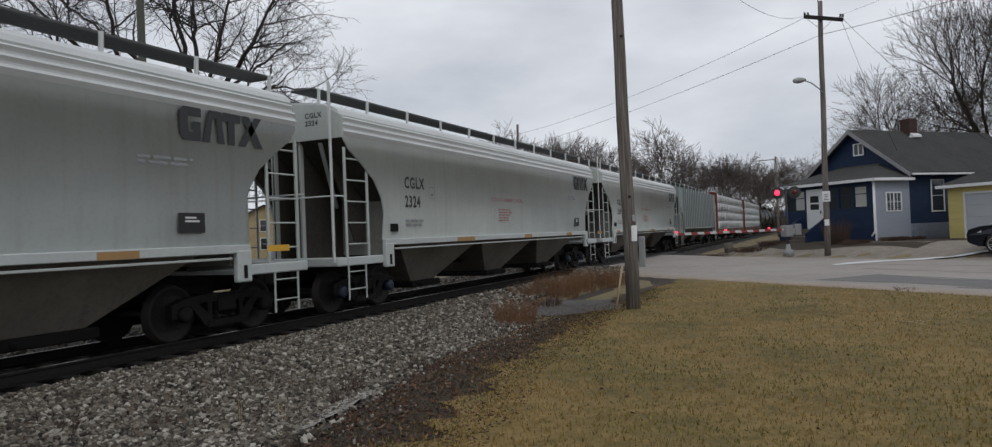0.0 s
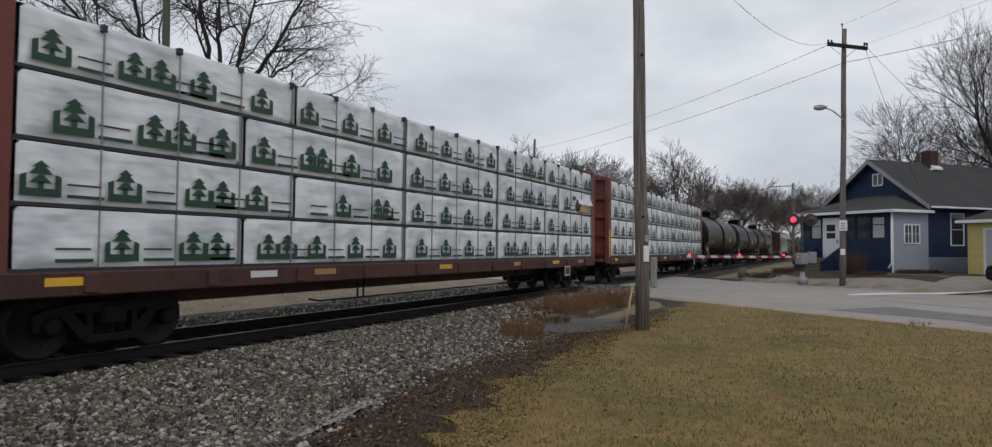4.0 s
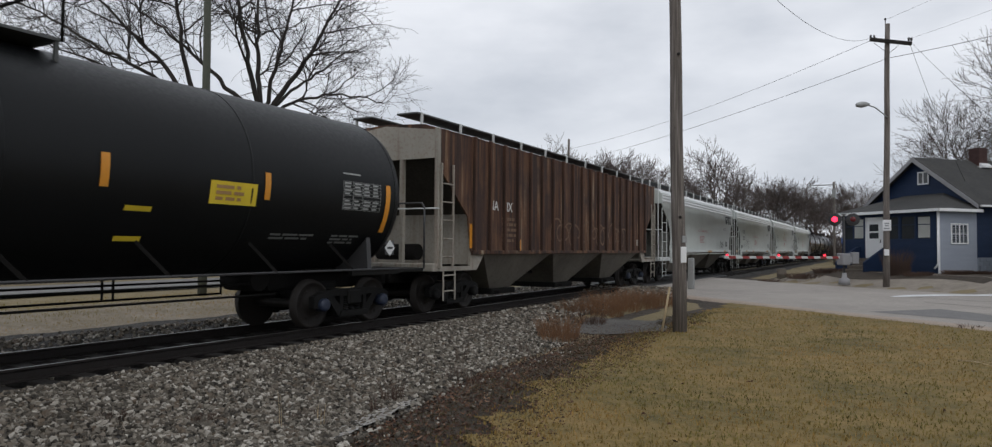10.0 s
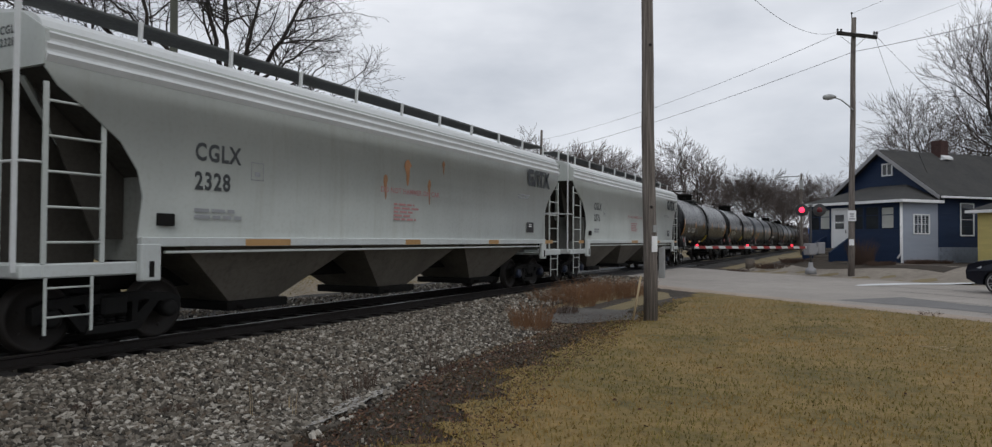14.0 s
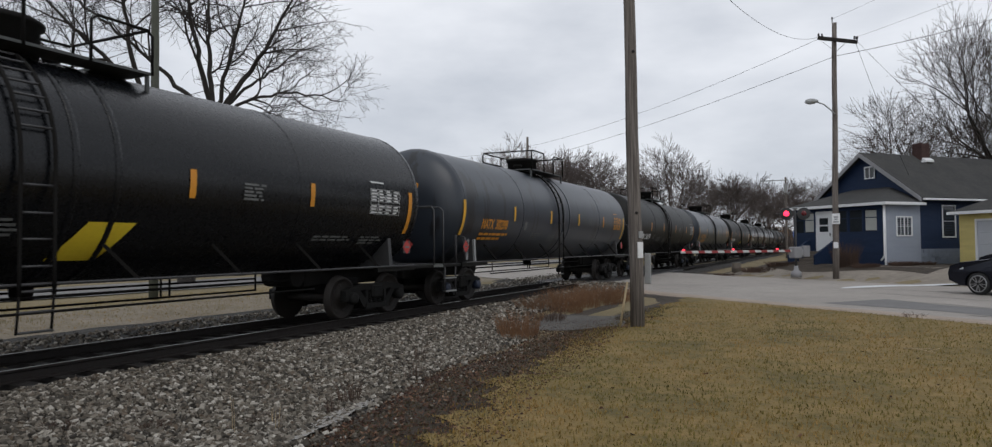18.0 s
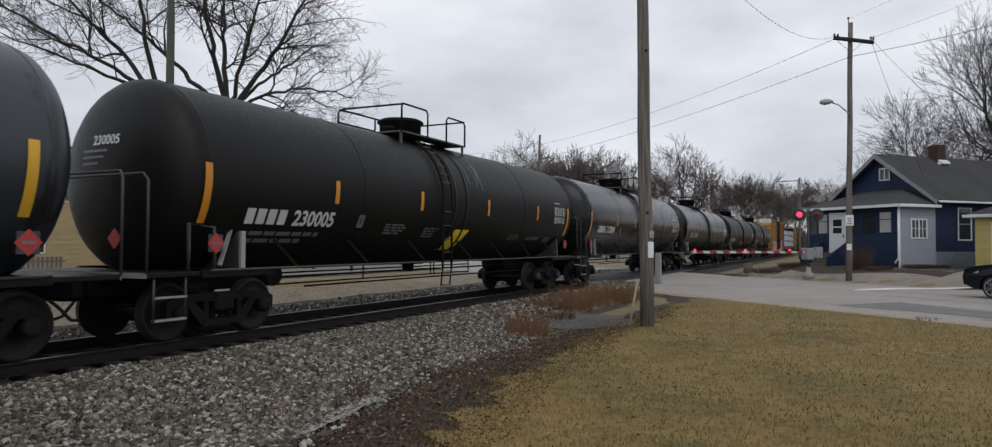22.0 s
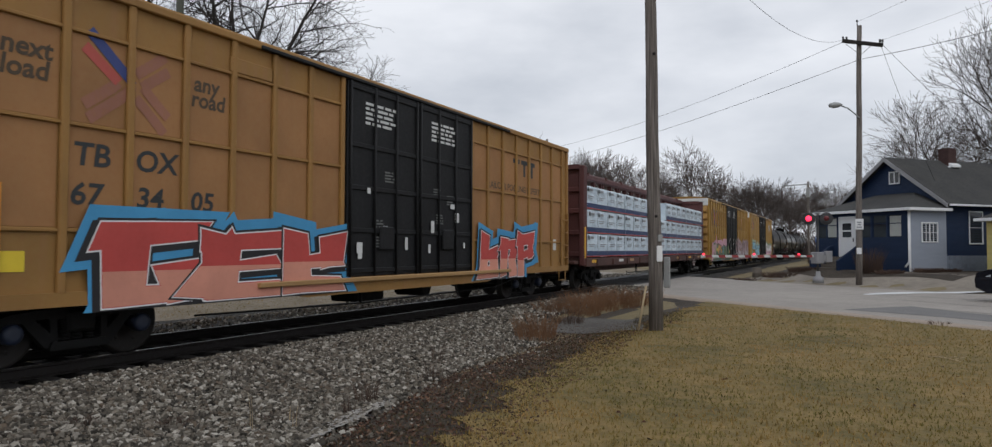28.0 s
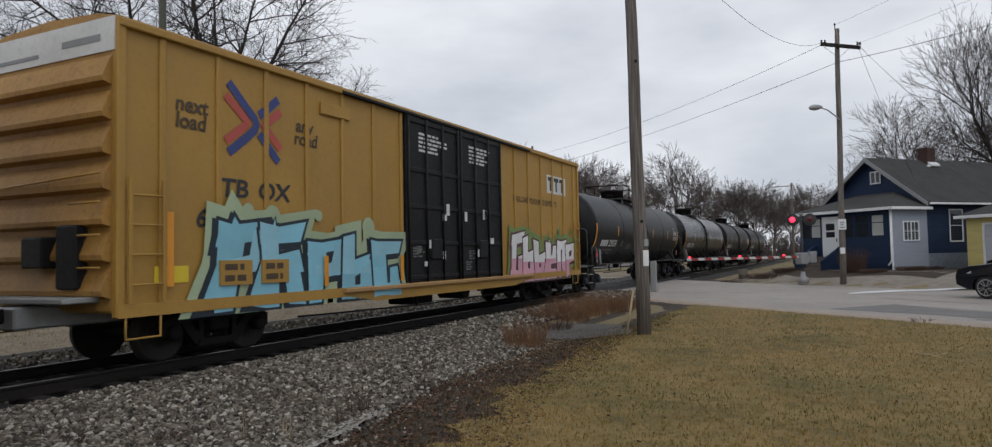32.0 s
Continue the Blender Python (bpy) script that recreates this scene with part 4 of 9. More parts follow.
wire("overhead_wire", (-0.44, 35.84, 11.24), (-3.75, 14.28, 9.2), 1.15, 0.007, "thin black overhead wire from the crossarm")
wire("overhead_wire", (-0.44, 35.84, 11.14), (-34.0, 62.0, 10.6), 1.2, 0.009, "thin black overhead wire to the far poles")
wire("overhead_wire", (0.25, 35.8, 10.25), (-36.0, 66.0, 9.3), 0.8, 0.011, "black overhead cable bundle")
wire("overhead_wire", (0.25, 35.8, 10.25), (15.5, 20.5, 10.0), 0.5, 0.012, "black overhead cable bundle along the street")
wire("overhead_wire", (1.04, 35.82, 10.98), (4.2, 44.2, 4.2), 0.3, 0.008, "thin service drop to the blue house")
wire("overhead_wire", (1.04, 35.82, 10.98), (9.0, 46.0, 5.0), 0.4, 0.008, "thin service drop to the houses")
wire("overhead_wire", (1.06, 35.82, 11.0), (19.0, 20.0, 14.0), 0.6, 0.005, "faint thin overhead wire along the street")
wire("overhead_wire", (0.2, 35.8, 12.0), (18.0, 20.0, 15.5), 0.5, 0.005, "faint thin overhead wire along the street")

left_pole = utility_pole("utility_pole", (-20.2, 16.25, 0), (-20.3, 16.3, 13.5), 0.15, 0.11, POLE_GREEN, "tall green-grey treated wooden utility pole")
far_pole = utility_pole("utility_pole", (-29.4, 69.6, 0), (-29.3, 69.6, 13.3), 0.16, 0.12, POLE, "distant thin wooden utility pole")
tee_pole = utility_pole("utility_pole", (-4.6, 84.0, 0), (-4.6, 84.0, 8.9), 0.13, 0.10, POLE, "distant pole with a short metal arm")
part("arm", M().bar((-2.6, 0, 8.55), (0.3, 0, 8.6), 0.1, 0.1), METAL, tee_pole, "short grey arm")
part("box", M().block(-0.2, 0.2, -0.2, 0.2, 7.2, 8.2, 0.03), METAL, tee_pole, "grey equipment box")

# ---- level crossing signal and gate ----
gate_pose = Matrix.Translation((-1.62, 36.7, 0.08)) @ Matrix.Rotation(math.atan2(-SN.y, -SN.x), 4, "Z")
gate = thing("crossing_gate", gate_pose, "lowered red-and-white striped crossing gate with signal mast", "crossing gate")
part("mast", M().tube([(0, 0, 0), (0, 0, 3.25)], 0.05, 12), METAL_DARK, gate, "dark metal mast")
part("base", M().turned([(0, 0.26), (0.25, 0.24), (0.32, 0.12), (0.55, 0.09)], 10, "z"), GREY_TRIM, gate, "metal mast foot")
part("mechanism", M().block(-0.2, 0.28, -0.2, 0.2, 0.9, 1.45, 0.04), GREY_TRIM, gate, "grey gate mechanism box")
part("counterweight", M().block(-1.15, -0.25, -0.30, -0.22, 1.0, 1.3, 0.03).block(-1.2, -0.75, -0.36, -0.2, 0.95, 1.5, 0.03), GREY_TRIM, gate, "grey counterweights")
arm = part("arm", M().block(0.2, 6.9, -0.02, 0.02, 1.20, 1.31, 0.008), WHITE, gate, "white gate arm")
for k in range(9):
    part("stripe", M().prism([(0.35 + 0.74 * k, 1.198), (0.72 + 0.74 * k, 1.198), (0.78 + 0.74 * k, 1.312), (0.41 + 0.74 * k, 1.312)], "y", -0.0225, 0.0225), GATE_RED, arm, "red reflective stripe")
for x in (1.2, 3.9, 6.75):
    part("arm_light", M().turned([(-0.05, 0.03), (-0.02, 0.04), (0.02, 0.04), (0.05, 0.03)], 10, "y"), RED_DIM, arm, "glowing red arm light", at=(x, 0, 1.35))
signal = part("signal_arm", M().tube([(-0.75, 0, 2.72), (0.75, 0, 2.72)], 0.03, 8), METAL_DARK, gate, at=pose(0, 0, 0.30, 0, 0, -48))
for x, y, lit in ((-0.38, -0.12, True), (0.38, -0.12, False), (-0.38, 0.12, False), (0.38, 0.12, False)):
    s = -1 if y < 0 else 1
    part("light_backing", M().turned([(-0.01, 0.29), (0.01, 0.29)], 24, "y"), METAL_DARK, signal, "round black light backing", at=(x, y, 2.72))
    part("light_hood", M().turned([(0, 0.16), (s * 0.30, 0.175)], 16, "y"), METAL_DARK, signal, at=(x, y + s * 0.03, 2.72))
for x in (-0.38, 0.38):
    part("light_lens", M().turned([(-0.03, 0.02), (-0.012, 0.10), (0, 0.135)], 16, "y"), LENS_DARK, signal, "red crossing light", at=(x, -0.455, 2.72))
    part("light_lens", M().turned([(-0.03, 0.125), (0.0, 0.12), (0.03, 0.09), (0.04, 0.02)], 16, "y"), RED_LIGHT if x > 0 else LENS_DARK, signal, "red crossing light", at=(x, 0.47, 2.72))
part("sign_plate", M().block(-0.28, 0.28, -0.01, 0.01, -0.13, 0.13, 0.005), SIGN_BLUE, gate, "small blue notice", at=pose(0.02, -0.1, 2.05, 0, 0, 40))
part("bell", M().turned([(0, 0.03), (0.05, 0.11), (0.12, 0.13)], 12, "z"), METAL, gate, at=(0, 0, 3.2))
barrel = solid("barrel", M().turned([(0, 0.25), (0.03, 0.27), (0.25, 0.265), (0.28, 0.28), (0.3, 0.265), (0.55, 0.26), (0.58, 0.24)], 16, "z"), STEP_WOOD, "low dark wooden tub beside the crossing", "tub", (-5.2, 44.0, 0.0))

# ---- houses ----
HW, HU = Vector((0.72, -0.695, 0)), Vector((0.695, 0.72, 0))
HOUSE = Matrix(((HW.x, HU.x, 0, 2.28), (HW.y, HU.y, 0, 39.4), (0, 0, 1, 0.52), (0, 0, 0, 1)))   # local x along the front, y along the ridge
house = thing("house", HOUSE, "small navy-blue gabled house with a pale side bay and enclosed porch", "house")


def clapboards(name, x0, x1, z0, z1, step, material, parent, at, label="", cut=None):
    """A wall of overlapping boards; each board is a part. cut(z) narrows a board to a gable."""
    wall = part(name, M().box(x0, x1, 0.0, 0.10, z0, z1) if not cut else M().prism([(cut(z0)[0], z0), (cut(z0)[1], z0), (cut(z1)[1], z1), (cut(z1)[0], z1)], "y", 0.0, 0.10), material, parent, label, at)
    z = z0
    while z < z1 - 0.02:
        a, b = cut(z) if cut else (x0, x1)
        top = min(z + step, z1)
        key = ("board", round(b - a, 3), round(top - z, 3), material.name)
        me = once(key, lambda: M().add(
            [(0, 0, top - z), (0, -0.022, 0), (0, 0, 0), (b - a, 0, top - z), (b - a, -0.022, 0), (b - a, 0, 0)], [(0, 1, 4, 3), (1, 2, 5, 4), (0, 2, 1), (3, 4, 5)]))
        part("board", me, material, wall, at=(a, -0.001, z))
        z += step
    return wall


def window(parent, at, w, h, panes, depth=0.05, frame=TRIM, back=GLASS):
    """A framed window, local x across, z up, looking to -y."""
    win = part("window", M().box(-w / 2, w / 2, -0.012, 0.03, -h / 2, h / 2), back, parent, "dark glass window in a white frame", at)
    fr = 0.065
    for x0, x1, z0, z1 in ((-w / 2 - fr, w / 2 + fr, h / 2, h / 2 + fr), (-w / 2 - fr, w / 2 + fr, -h / 2 - fr, -h / 2), (-w / 2 - fr, -w / 2, -h / 2, h / 2), (w / 2, w / 2 + fr, -h / 2, h / 2)):
        part("frame", M().block(x0, x1, -depth, 0.0, z0, z1, 0.008), frame, win)
    nx, nz = panes
    for i in range(1, nx):
        x = -w / 2 + w * i / nx
        t = 0.03 if i * 2 == nx else 0.012
        part("muntin", M().box(x - t, x + t, -depth * 0.8, -0.013, -h / 2, h / 2), frame, win)
    for i in range(1, nz):
        z = -h / 2 + h * i / nz
        part("muntin", M().box(-w / 2, w / 2, -depth * 0.7, -0.0135, z - 0.012, z + 0.012), frame, win)
    return win


LEFT, PW = -5.95, 2.4       # the porch runs from LEFT to 0 along the front, PW deep
EAVE = 3.15
FRONT, SIDE = Matrix.Identity(4), Matrix.Rotation(radians(90), 4, "Z")
# porch front: low wall, corner posts, a band of windows, a door
clapboards("wall", LEFT, -4.35, 0.05, 1.75, 0.13, BLUE_SIDE, house, FRONT, "navy clapboard porch wall")
clapboards("wall", -3.15, 0.0, 0.05, 1.75, 0.13, BLUE_SIDE, house, FRONT, "navy clapboard porch wall")
part("wall", M().box(LEFT, 0, 0.0, 0.12, 2.85, EAVE), BLUE_SIDE, house, "navy frieze under the eave")
for x in (LEFT, -4.45, -3.15, -2.25, -1.30, -0.42):
    part("post", M().block(x, x + (0.1 if x not in (-0.42,) else 0.42), 0.0, 0.12, 1.75, 2.85, 0.01), BLUE_SIDE, house, "navy porch post")
for x0, x1 in ((-5.85, -5.18), (-5.18, -4.45), (-3.05, -2.25), (-2.15, -1.30), (-1.20, -0.42)):
    win = part("window", M().box(x0, x1, 0.05, 0.08, 1.75, 2.85), GLASS, house, "dark porch window")
    part("sash", M().box(x0, x1, 0.03, 0.05, 2.42, 2.46).box(x0, x0 + 0.05, 0.03, 0.05, 1.75, 2.85).box(x1 - 0.05, x1, 0.03, 0.05, 1.75, 2.85), BLUE_SIDE, win)
    if x0 in (-5.18, -1.20):
        part("curtain", M().box(x0 + 0.06, x1 - 0.06, 0.045, 0.049, 1.8, 2.8), CURTAIN, win, "pale curtain")
door = part("door", M().block(-4.25, -3.25, 0.02, 0.09, 0.78, 2.80, 0.01), DOOR_WHITE, house, "white storm door")
for z0, z1 in ((1.78, 2.08), (2.16, 2.52)):
    part("pane", M().box(-4.08, -3.50, 0.012, 0.02, z0, z1), GLASS, door)
part("door_handle", M().block(-3.38, -3.34, -0.03, 0.02, 1.55, 1.72, 0.008), METAL_DARK, door)
part("door_frame", M().box(-4.33, -4.25, -0.01, 0.1, 0.75, 2.87).box(-3.25, -3.17, -0.01, 0.1, 0.75, 2.87).box(-4.33, -3.17, -0.01, 0.1, 2.80, 2.88), TRIM, house, "white door frame")
for k in range(4):
    part("step", M().block(-4.6, -3.0, -0.35 - 0.32 * (3 - k), 0.0, 0.19 * k, 0.19 * k + 0.18, 0.012), STEP_WOOD, house, "worn wooden porch step")
for x in (-4.75, -2.92):
    part("step_wall", M().prism([(0.0, 0.0), (0.0, 1.35), (-0.25, 1.3), (-1.55, 0.55), (-1.55, 0.0)], "x", x - 0.06, x + 0.06), BLUE_SIDE, house, "navy sloping step wall")
# pale side bay
clapboards("wall", 0, PW, 0.05, EAVE, 0.105, PALE_SIDE, house, SIDE, "pale blue-grey clapboard side bay")
window(house, Matrix.Translation((0.006, 1.28, 1.98)) @ SIDE, 0.95, 0.86, (4, 2))
part("corner_board", M().block(-0.02, 0.035, -0.03, 0.06, 0.05, EAVE, 0.006), TRIM, house)
spout = M().tube([(0.06, -0.09, EAVE), (0.06, -0.10, 0.55), (-0.05, -0.22, 0.30)], 0.045, 8)
part("downspout", spout, TRIM, house, "white downspout")
# main body
clapboards("wall", PW, 12.5, 0.85, 3.45, 0.13, BLUE_SIDE, house, Matrix.Translation((-0.12, 0, 0)) @ SIDE, "navy clapboard side wall")
foundation = part("foundation", M().box(-6.3, -0.10, PW + 0.02, 12.5, -0.2, 0.85), BLOCK, house, "grey-blue painted block foundation")
blk = once("foundation_block", lambda: M().block(-0.02, 0.02, 0, 0.39, 0, 0.19, 0.008))
for r in range(4):
    for c in range(8):
        part("block", blk, BLOCK, foundation, at=(-0.09, PW + 0.1 + 0.4 * c + 0.2 * (r % 2), 0.04 + 0.2 * r))
window(house, Matrix.Translation((-0.112, 4.55, 2.25)) @ SIDE, 0.85, 1.55, (1, 2))
part("wall", M().box(-6.4, -6.3, PW, 12.5, 0.0, 3.45), BLUE_SIDE, house, "navy side wall")
part("wall", M().box(-6.4, -0.12, 12.4, 12.5, 0.0, 3.45), BLUE_SIDE, house, "navy back wall")
RX, RZ, RE, HALF = -3.2, 6.08, 3.42, 3.62
slope = (RZ - RE) / HALF
gable_cut = lambda z: (RX - (RZ - 0.15 - z) / slope, RX + (RZ - 0.15 - z) / slope)
clapboards("gable", 0, 0, 3.5, RZ - 0.2, 0.13, BLUE_SIDE, house, Matrix.Translation((0, PW - 0.02, 0)), "navy clapboard gable", gable_cut)
window(house, Matrix.Translation((RX + 0.35, PW - 0.05, 4.95)), 0.55, 0.55, (2, 1))
for s in (-1, 1):
    poly = [(RX, RZ), (RX + s * HALF, RE), (RX + s * HALF, RE - 0.10), (RX, RZ - 0.13)]
    part("roof", M().prism(poly, "y", PW - 0.4, 13.0), SHINGLE, house, "dark grey shingle roof")
    part("barge_board", M().prism([(RX, RZ - 0.02), (RX + s * (HALF + 0.02), RE - 0.03), (RX + s * (HALF + 0.02), RE - 0.24), (RX, RZ - 0.26)], "y", PW - 0.44, PW - 0.40), GREY_TRIM, house, "grey barge board")
    part("gutter", M().block(RX + s * (HALF + 0.04) - 0.05, RX + s * (HALF + 0.04) + 0.05, PW - 0.3, 13.0, RE - 0.15, RE - 0.05, 0.015), TRIM, house, "white gutter")
chim = part("chimney", M().block(-0.30, 0.30, -0.30, 0.30, -0.5, 0.88, 0.01), BRICK, house, "red brick chimney", at=(RX + 0.25, 6.3, RZ - 0.25))
brick = once("chimney_brick", lambda: M().block(-0.095, 0.095, -0.012, 0.012, -0.028, 0.028, 0.005))
for r in range(7):
    for c in range(3):
        x = -0.2 + 0.2 * c + (0.05 if r % 2 else -0.05)
        part("brick", brick, BRICK, chim, at=pose(max(-0.2, min(0.2, x)), -0.302, 0.3 + 0.08 * r))
        part("brick", brick, BRICK, chim, at=pose(0.302, max(-0.2, min(0.2, x)), 0.3 + 0.08 * r, 0, 0, 90))
part("flashing", M().prism([(-0.4, 0.10), (0.42, -0.18), (0.42, -0.30), (-0.4, -0.1)], "y", -0.40, -0.31).prism([(0.31, 0.05), (0.52, -0.1), (0.52, -0.2), (0.31, -0.2)], "y", -0.31, 0.35), TRIM, chim, "white chimney flashing")
# porch hip roof
o = 0.35
a0, a1, b0, b1 = LEFT - o, 0.0 + o, -o, PW
ridge = [(LEFT + 1.9, PW, EAVE + 0.95), (-1.7, PW, EAVE + 0.95)]
roof = M().add([(a0, b0, EAVE), (a1, b0, EAVE), (a1, b1, EAVE + 0.02), (a0, b1, EAVE + 0.02), ridge[0], ridge[1]],
               [(0, 1, 5, 4), (1, 2, 5), (3, 0, 4), (0, 3, 2, 1), (2, 3, 4, 5)])
part("porch_roof", roof, SHINGLE, house, "dark shingle hip roof over the porch")
part("fascia", M().block(a0, a1, b0 - 0.03, b0, EAVE - 0.13, EAVE + 0.01, 0.008), TRIM, house, "white fascia")
part("fascia", M().block(a1, a1 + 0.03, b0, b1, EAVE - 0.13, EAVE + 0.01, 0.008), TRIM, house, "white fascia")
part("soffit", M().box(a0, a1, b0, b1, EAVE - 0.03, EAVE - 0.015), GREY_TRIM, house)

GARAGE = Matrix(((HW.x, HU.x, 0, 5.45), (HW.y, HU.y, 0, 40.0), (0, 0, 1, 0.52), (0, 0, 0, 1)))
garage = thing("garage", GARAGE, "small cream-yellow clapboard garage with a pale overhead door", "garage")
clapboards("wall", 0, 0.75, 0.0, 2.62, 0.115, YELLOW_SIDE, garage, FRONT, "cream-yellow clapboards")
clapboards("wall", 3.45, 4.2, 0.0, 2.62, 0.115, YELLOW_SIDE, garage, FRONT, "cream-yellow clapboards")
part("wall", M().box(0.75, 3.45, 0, 0.1, 2.25, 2.62), YELLOW_SIDE, garage)
part("wall", M().box(0, 0.1, 0.1, 5.5, 0, 2.62), YELLOW_SIDE, garage)
part("wall", M().box(4.1, 4.2, 0.1, 5.5, 0, 2.62), YELLOW_SIDE, garage)
gdoor = part("door", M().box(0.85, 3.35, 0.03, 0.07, 0, 2.16), GARAGE_DOOR, garage, "pale grey overhead door")
for k in range(4):
    part("panel", M().block(0.87, 3.33, 0.01, 0.05, 0.02 + 0.535 * k, 0.535 * (k + 1), 0.012), GARAGE_DOOR, gdoor)
part("door_frame", M().box(0.75, 0.85, -0.015, 0.08, 0, 2.25).box(3.35, 3.45, -0.015, 0.08, 0, 2.25).box(0.85, 3.35, -0.015, 0.08, 2.16, 2.25), TRIM, garage)
part("roof", M().add([(-0.35, -0.35, 2.6), (4.55, -0.35, 2.6), (4.55, 5.8, 2.6), (-0.35, 5.8, 2.6), (2.1, 1.9, 3.75), (2.1, 3.6, 3.75)],
                     [(0, 1, 4), (1, 2, 5, 4), (2, 3, 5), (3, 0, 4, 5), (0, 3, 2, 1)]), SHINGLE, garage, "dark shingle hip roof")
part("fascia", M().block(-0.36, 4.56, -0.38, -0.35, 2.48, 2.62, 0.006), TRIM, garage, "white fascia")
part("fascia", M().block(-0.38, -0.35, -0.36, 5.8, 2.48, 2.62, 0.006), TRIM, garage, "white fascia")


def far_house(at, w, d, h, rise, material, label):
    ob = thing("house", at, label, "house", "houses beyond the track")
    clapboards("wall", -w / 2, w / 2, 0, h, 0.3, material, ob, FRONT, "clapboard front wall")
    for x in (-w / 2, w / 2 - 0.1):
        part("wall", M().box(x, x + 0.1, 0.1, d, 0, h), material, ob)
    part("gable", M().prism([(-w / 2, h), (w / 2, h), (0, h + rise)], "y", 0.0, 0.12), material, ob)
    for s in (-1, 1):
        part("roof", M().prism([(0, h + rise + 0.12), (s * (w / 2 + 0.4), h - 0.15), (s * (w / 2 + 0.4), h - 0.28), (0, h + rise - 0.03)], "y", -0.4, d + 0.4), SHINGLE, ob, "dark shingle roof slope")
    for x, z in ((-w / 4, 1.6), (w / 4, 1.6), (0, h + 0.2), (-w / 4, h * 0.78) if h > 4 else (0, 1.6)):
        window(ob, Matrix.Translation((x, -0.03, z)), 0.8, 1.2, (1, 2), frame=TRIM)
    return ob


far_house(pose(-43.5, 28.0, 0.0, 0, 0, 62), 7.5, 9, 4.6, 3.0, TAN_HOUSE, "tan two-storey clapboard house beyond the railway")
far_house(pose(-62.0, 33.0, 0.0, 0, 0, 70), 8, 10, 3.4, 2.6, WHITE_HOUSE, "small white clapboard house far beyond the railway")
far_house(pose(-56.0, 60.0, 0.0, 0, 0, 50), 9, 9, 3.4, 2.4, TAN_HOUSE, "tan clapboard house far beyond the railway")
fence = thing("fence", pose(-31.5, 8.0, 0.0), "low weathered board fence along the back street", "fence")
for k in range(60):
    part("slat", once("fence_slat", lambda: M().block(-0.012, 0.012, -0.07, 0.07, 0, 1.0, 0.01)), POLE, fence, at=(0, 0.2 * k, 0))
part("rail", M().block(-0.05, -0.015, -0.1, 12.0, 0.25, 0.33, 0.008), POLE, fence)
part("rail", M().block(-0.05, -0.015, -0.1, 12.0, 0.75, 0.83, 0.008), POLE, fence)


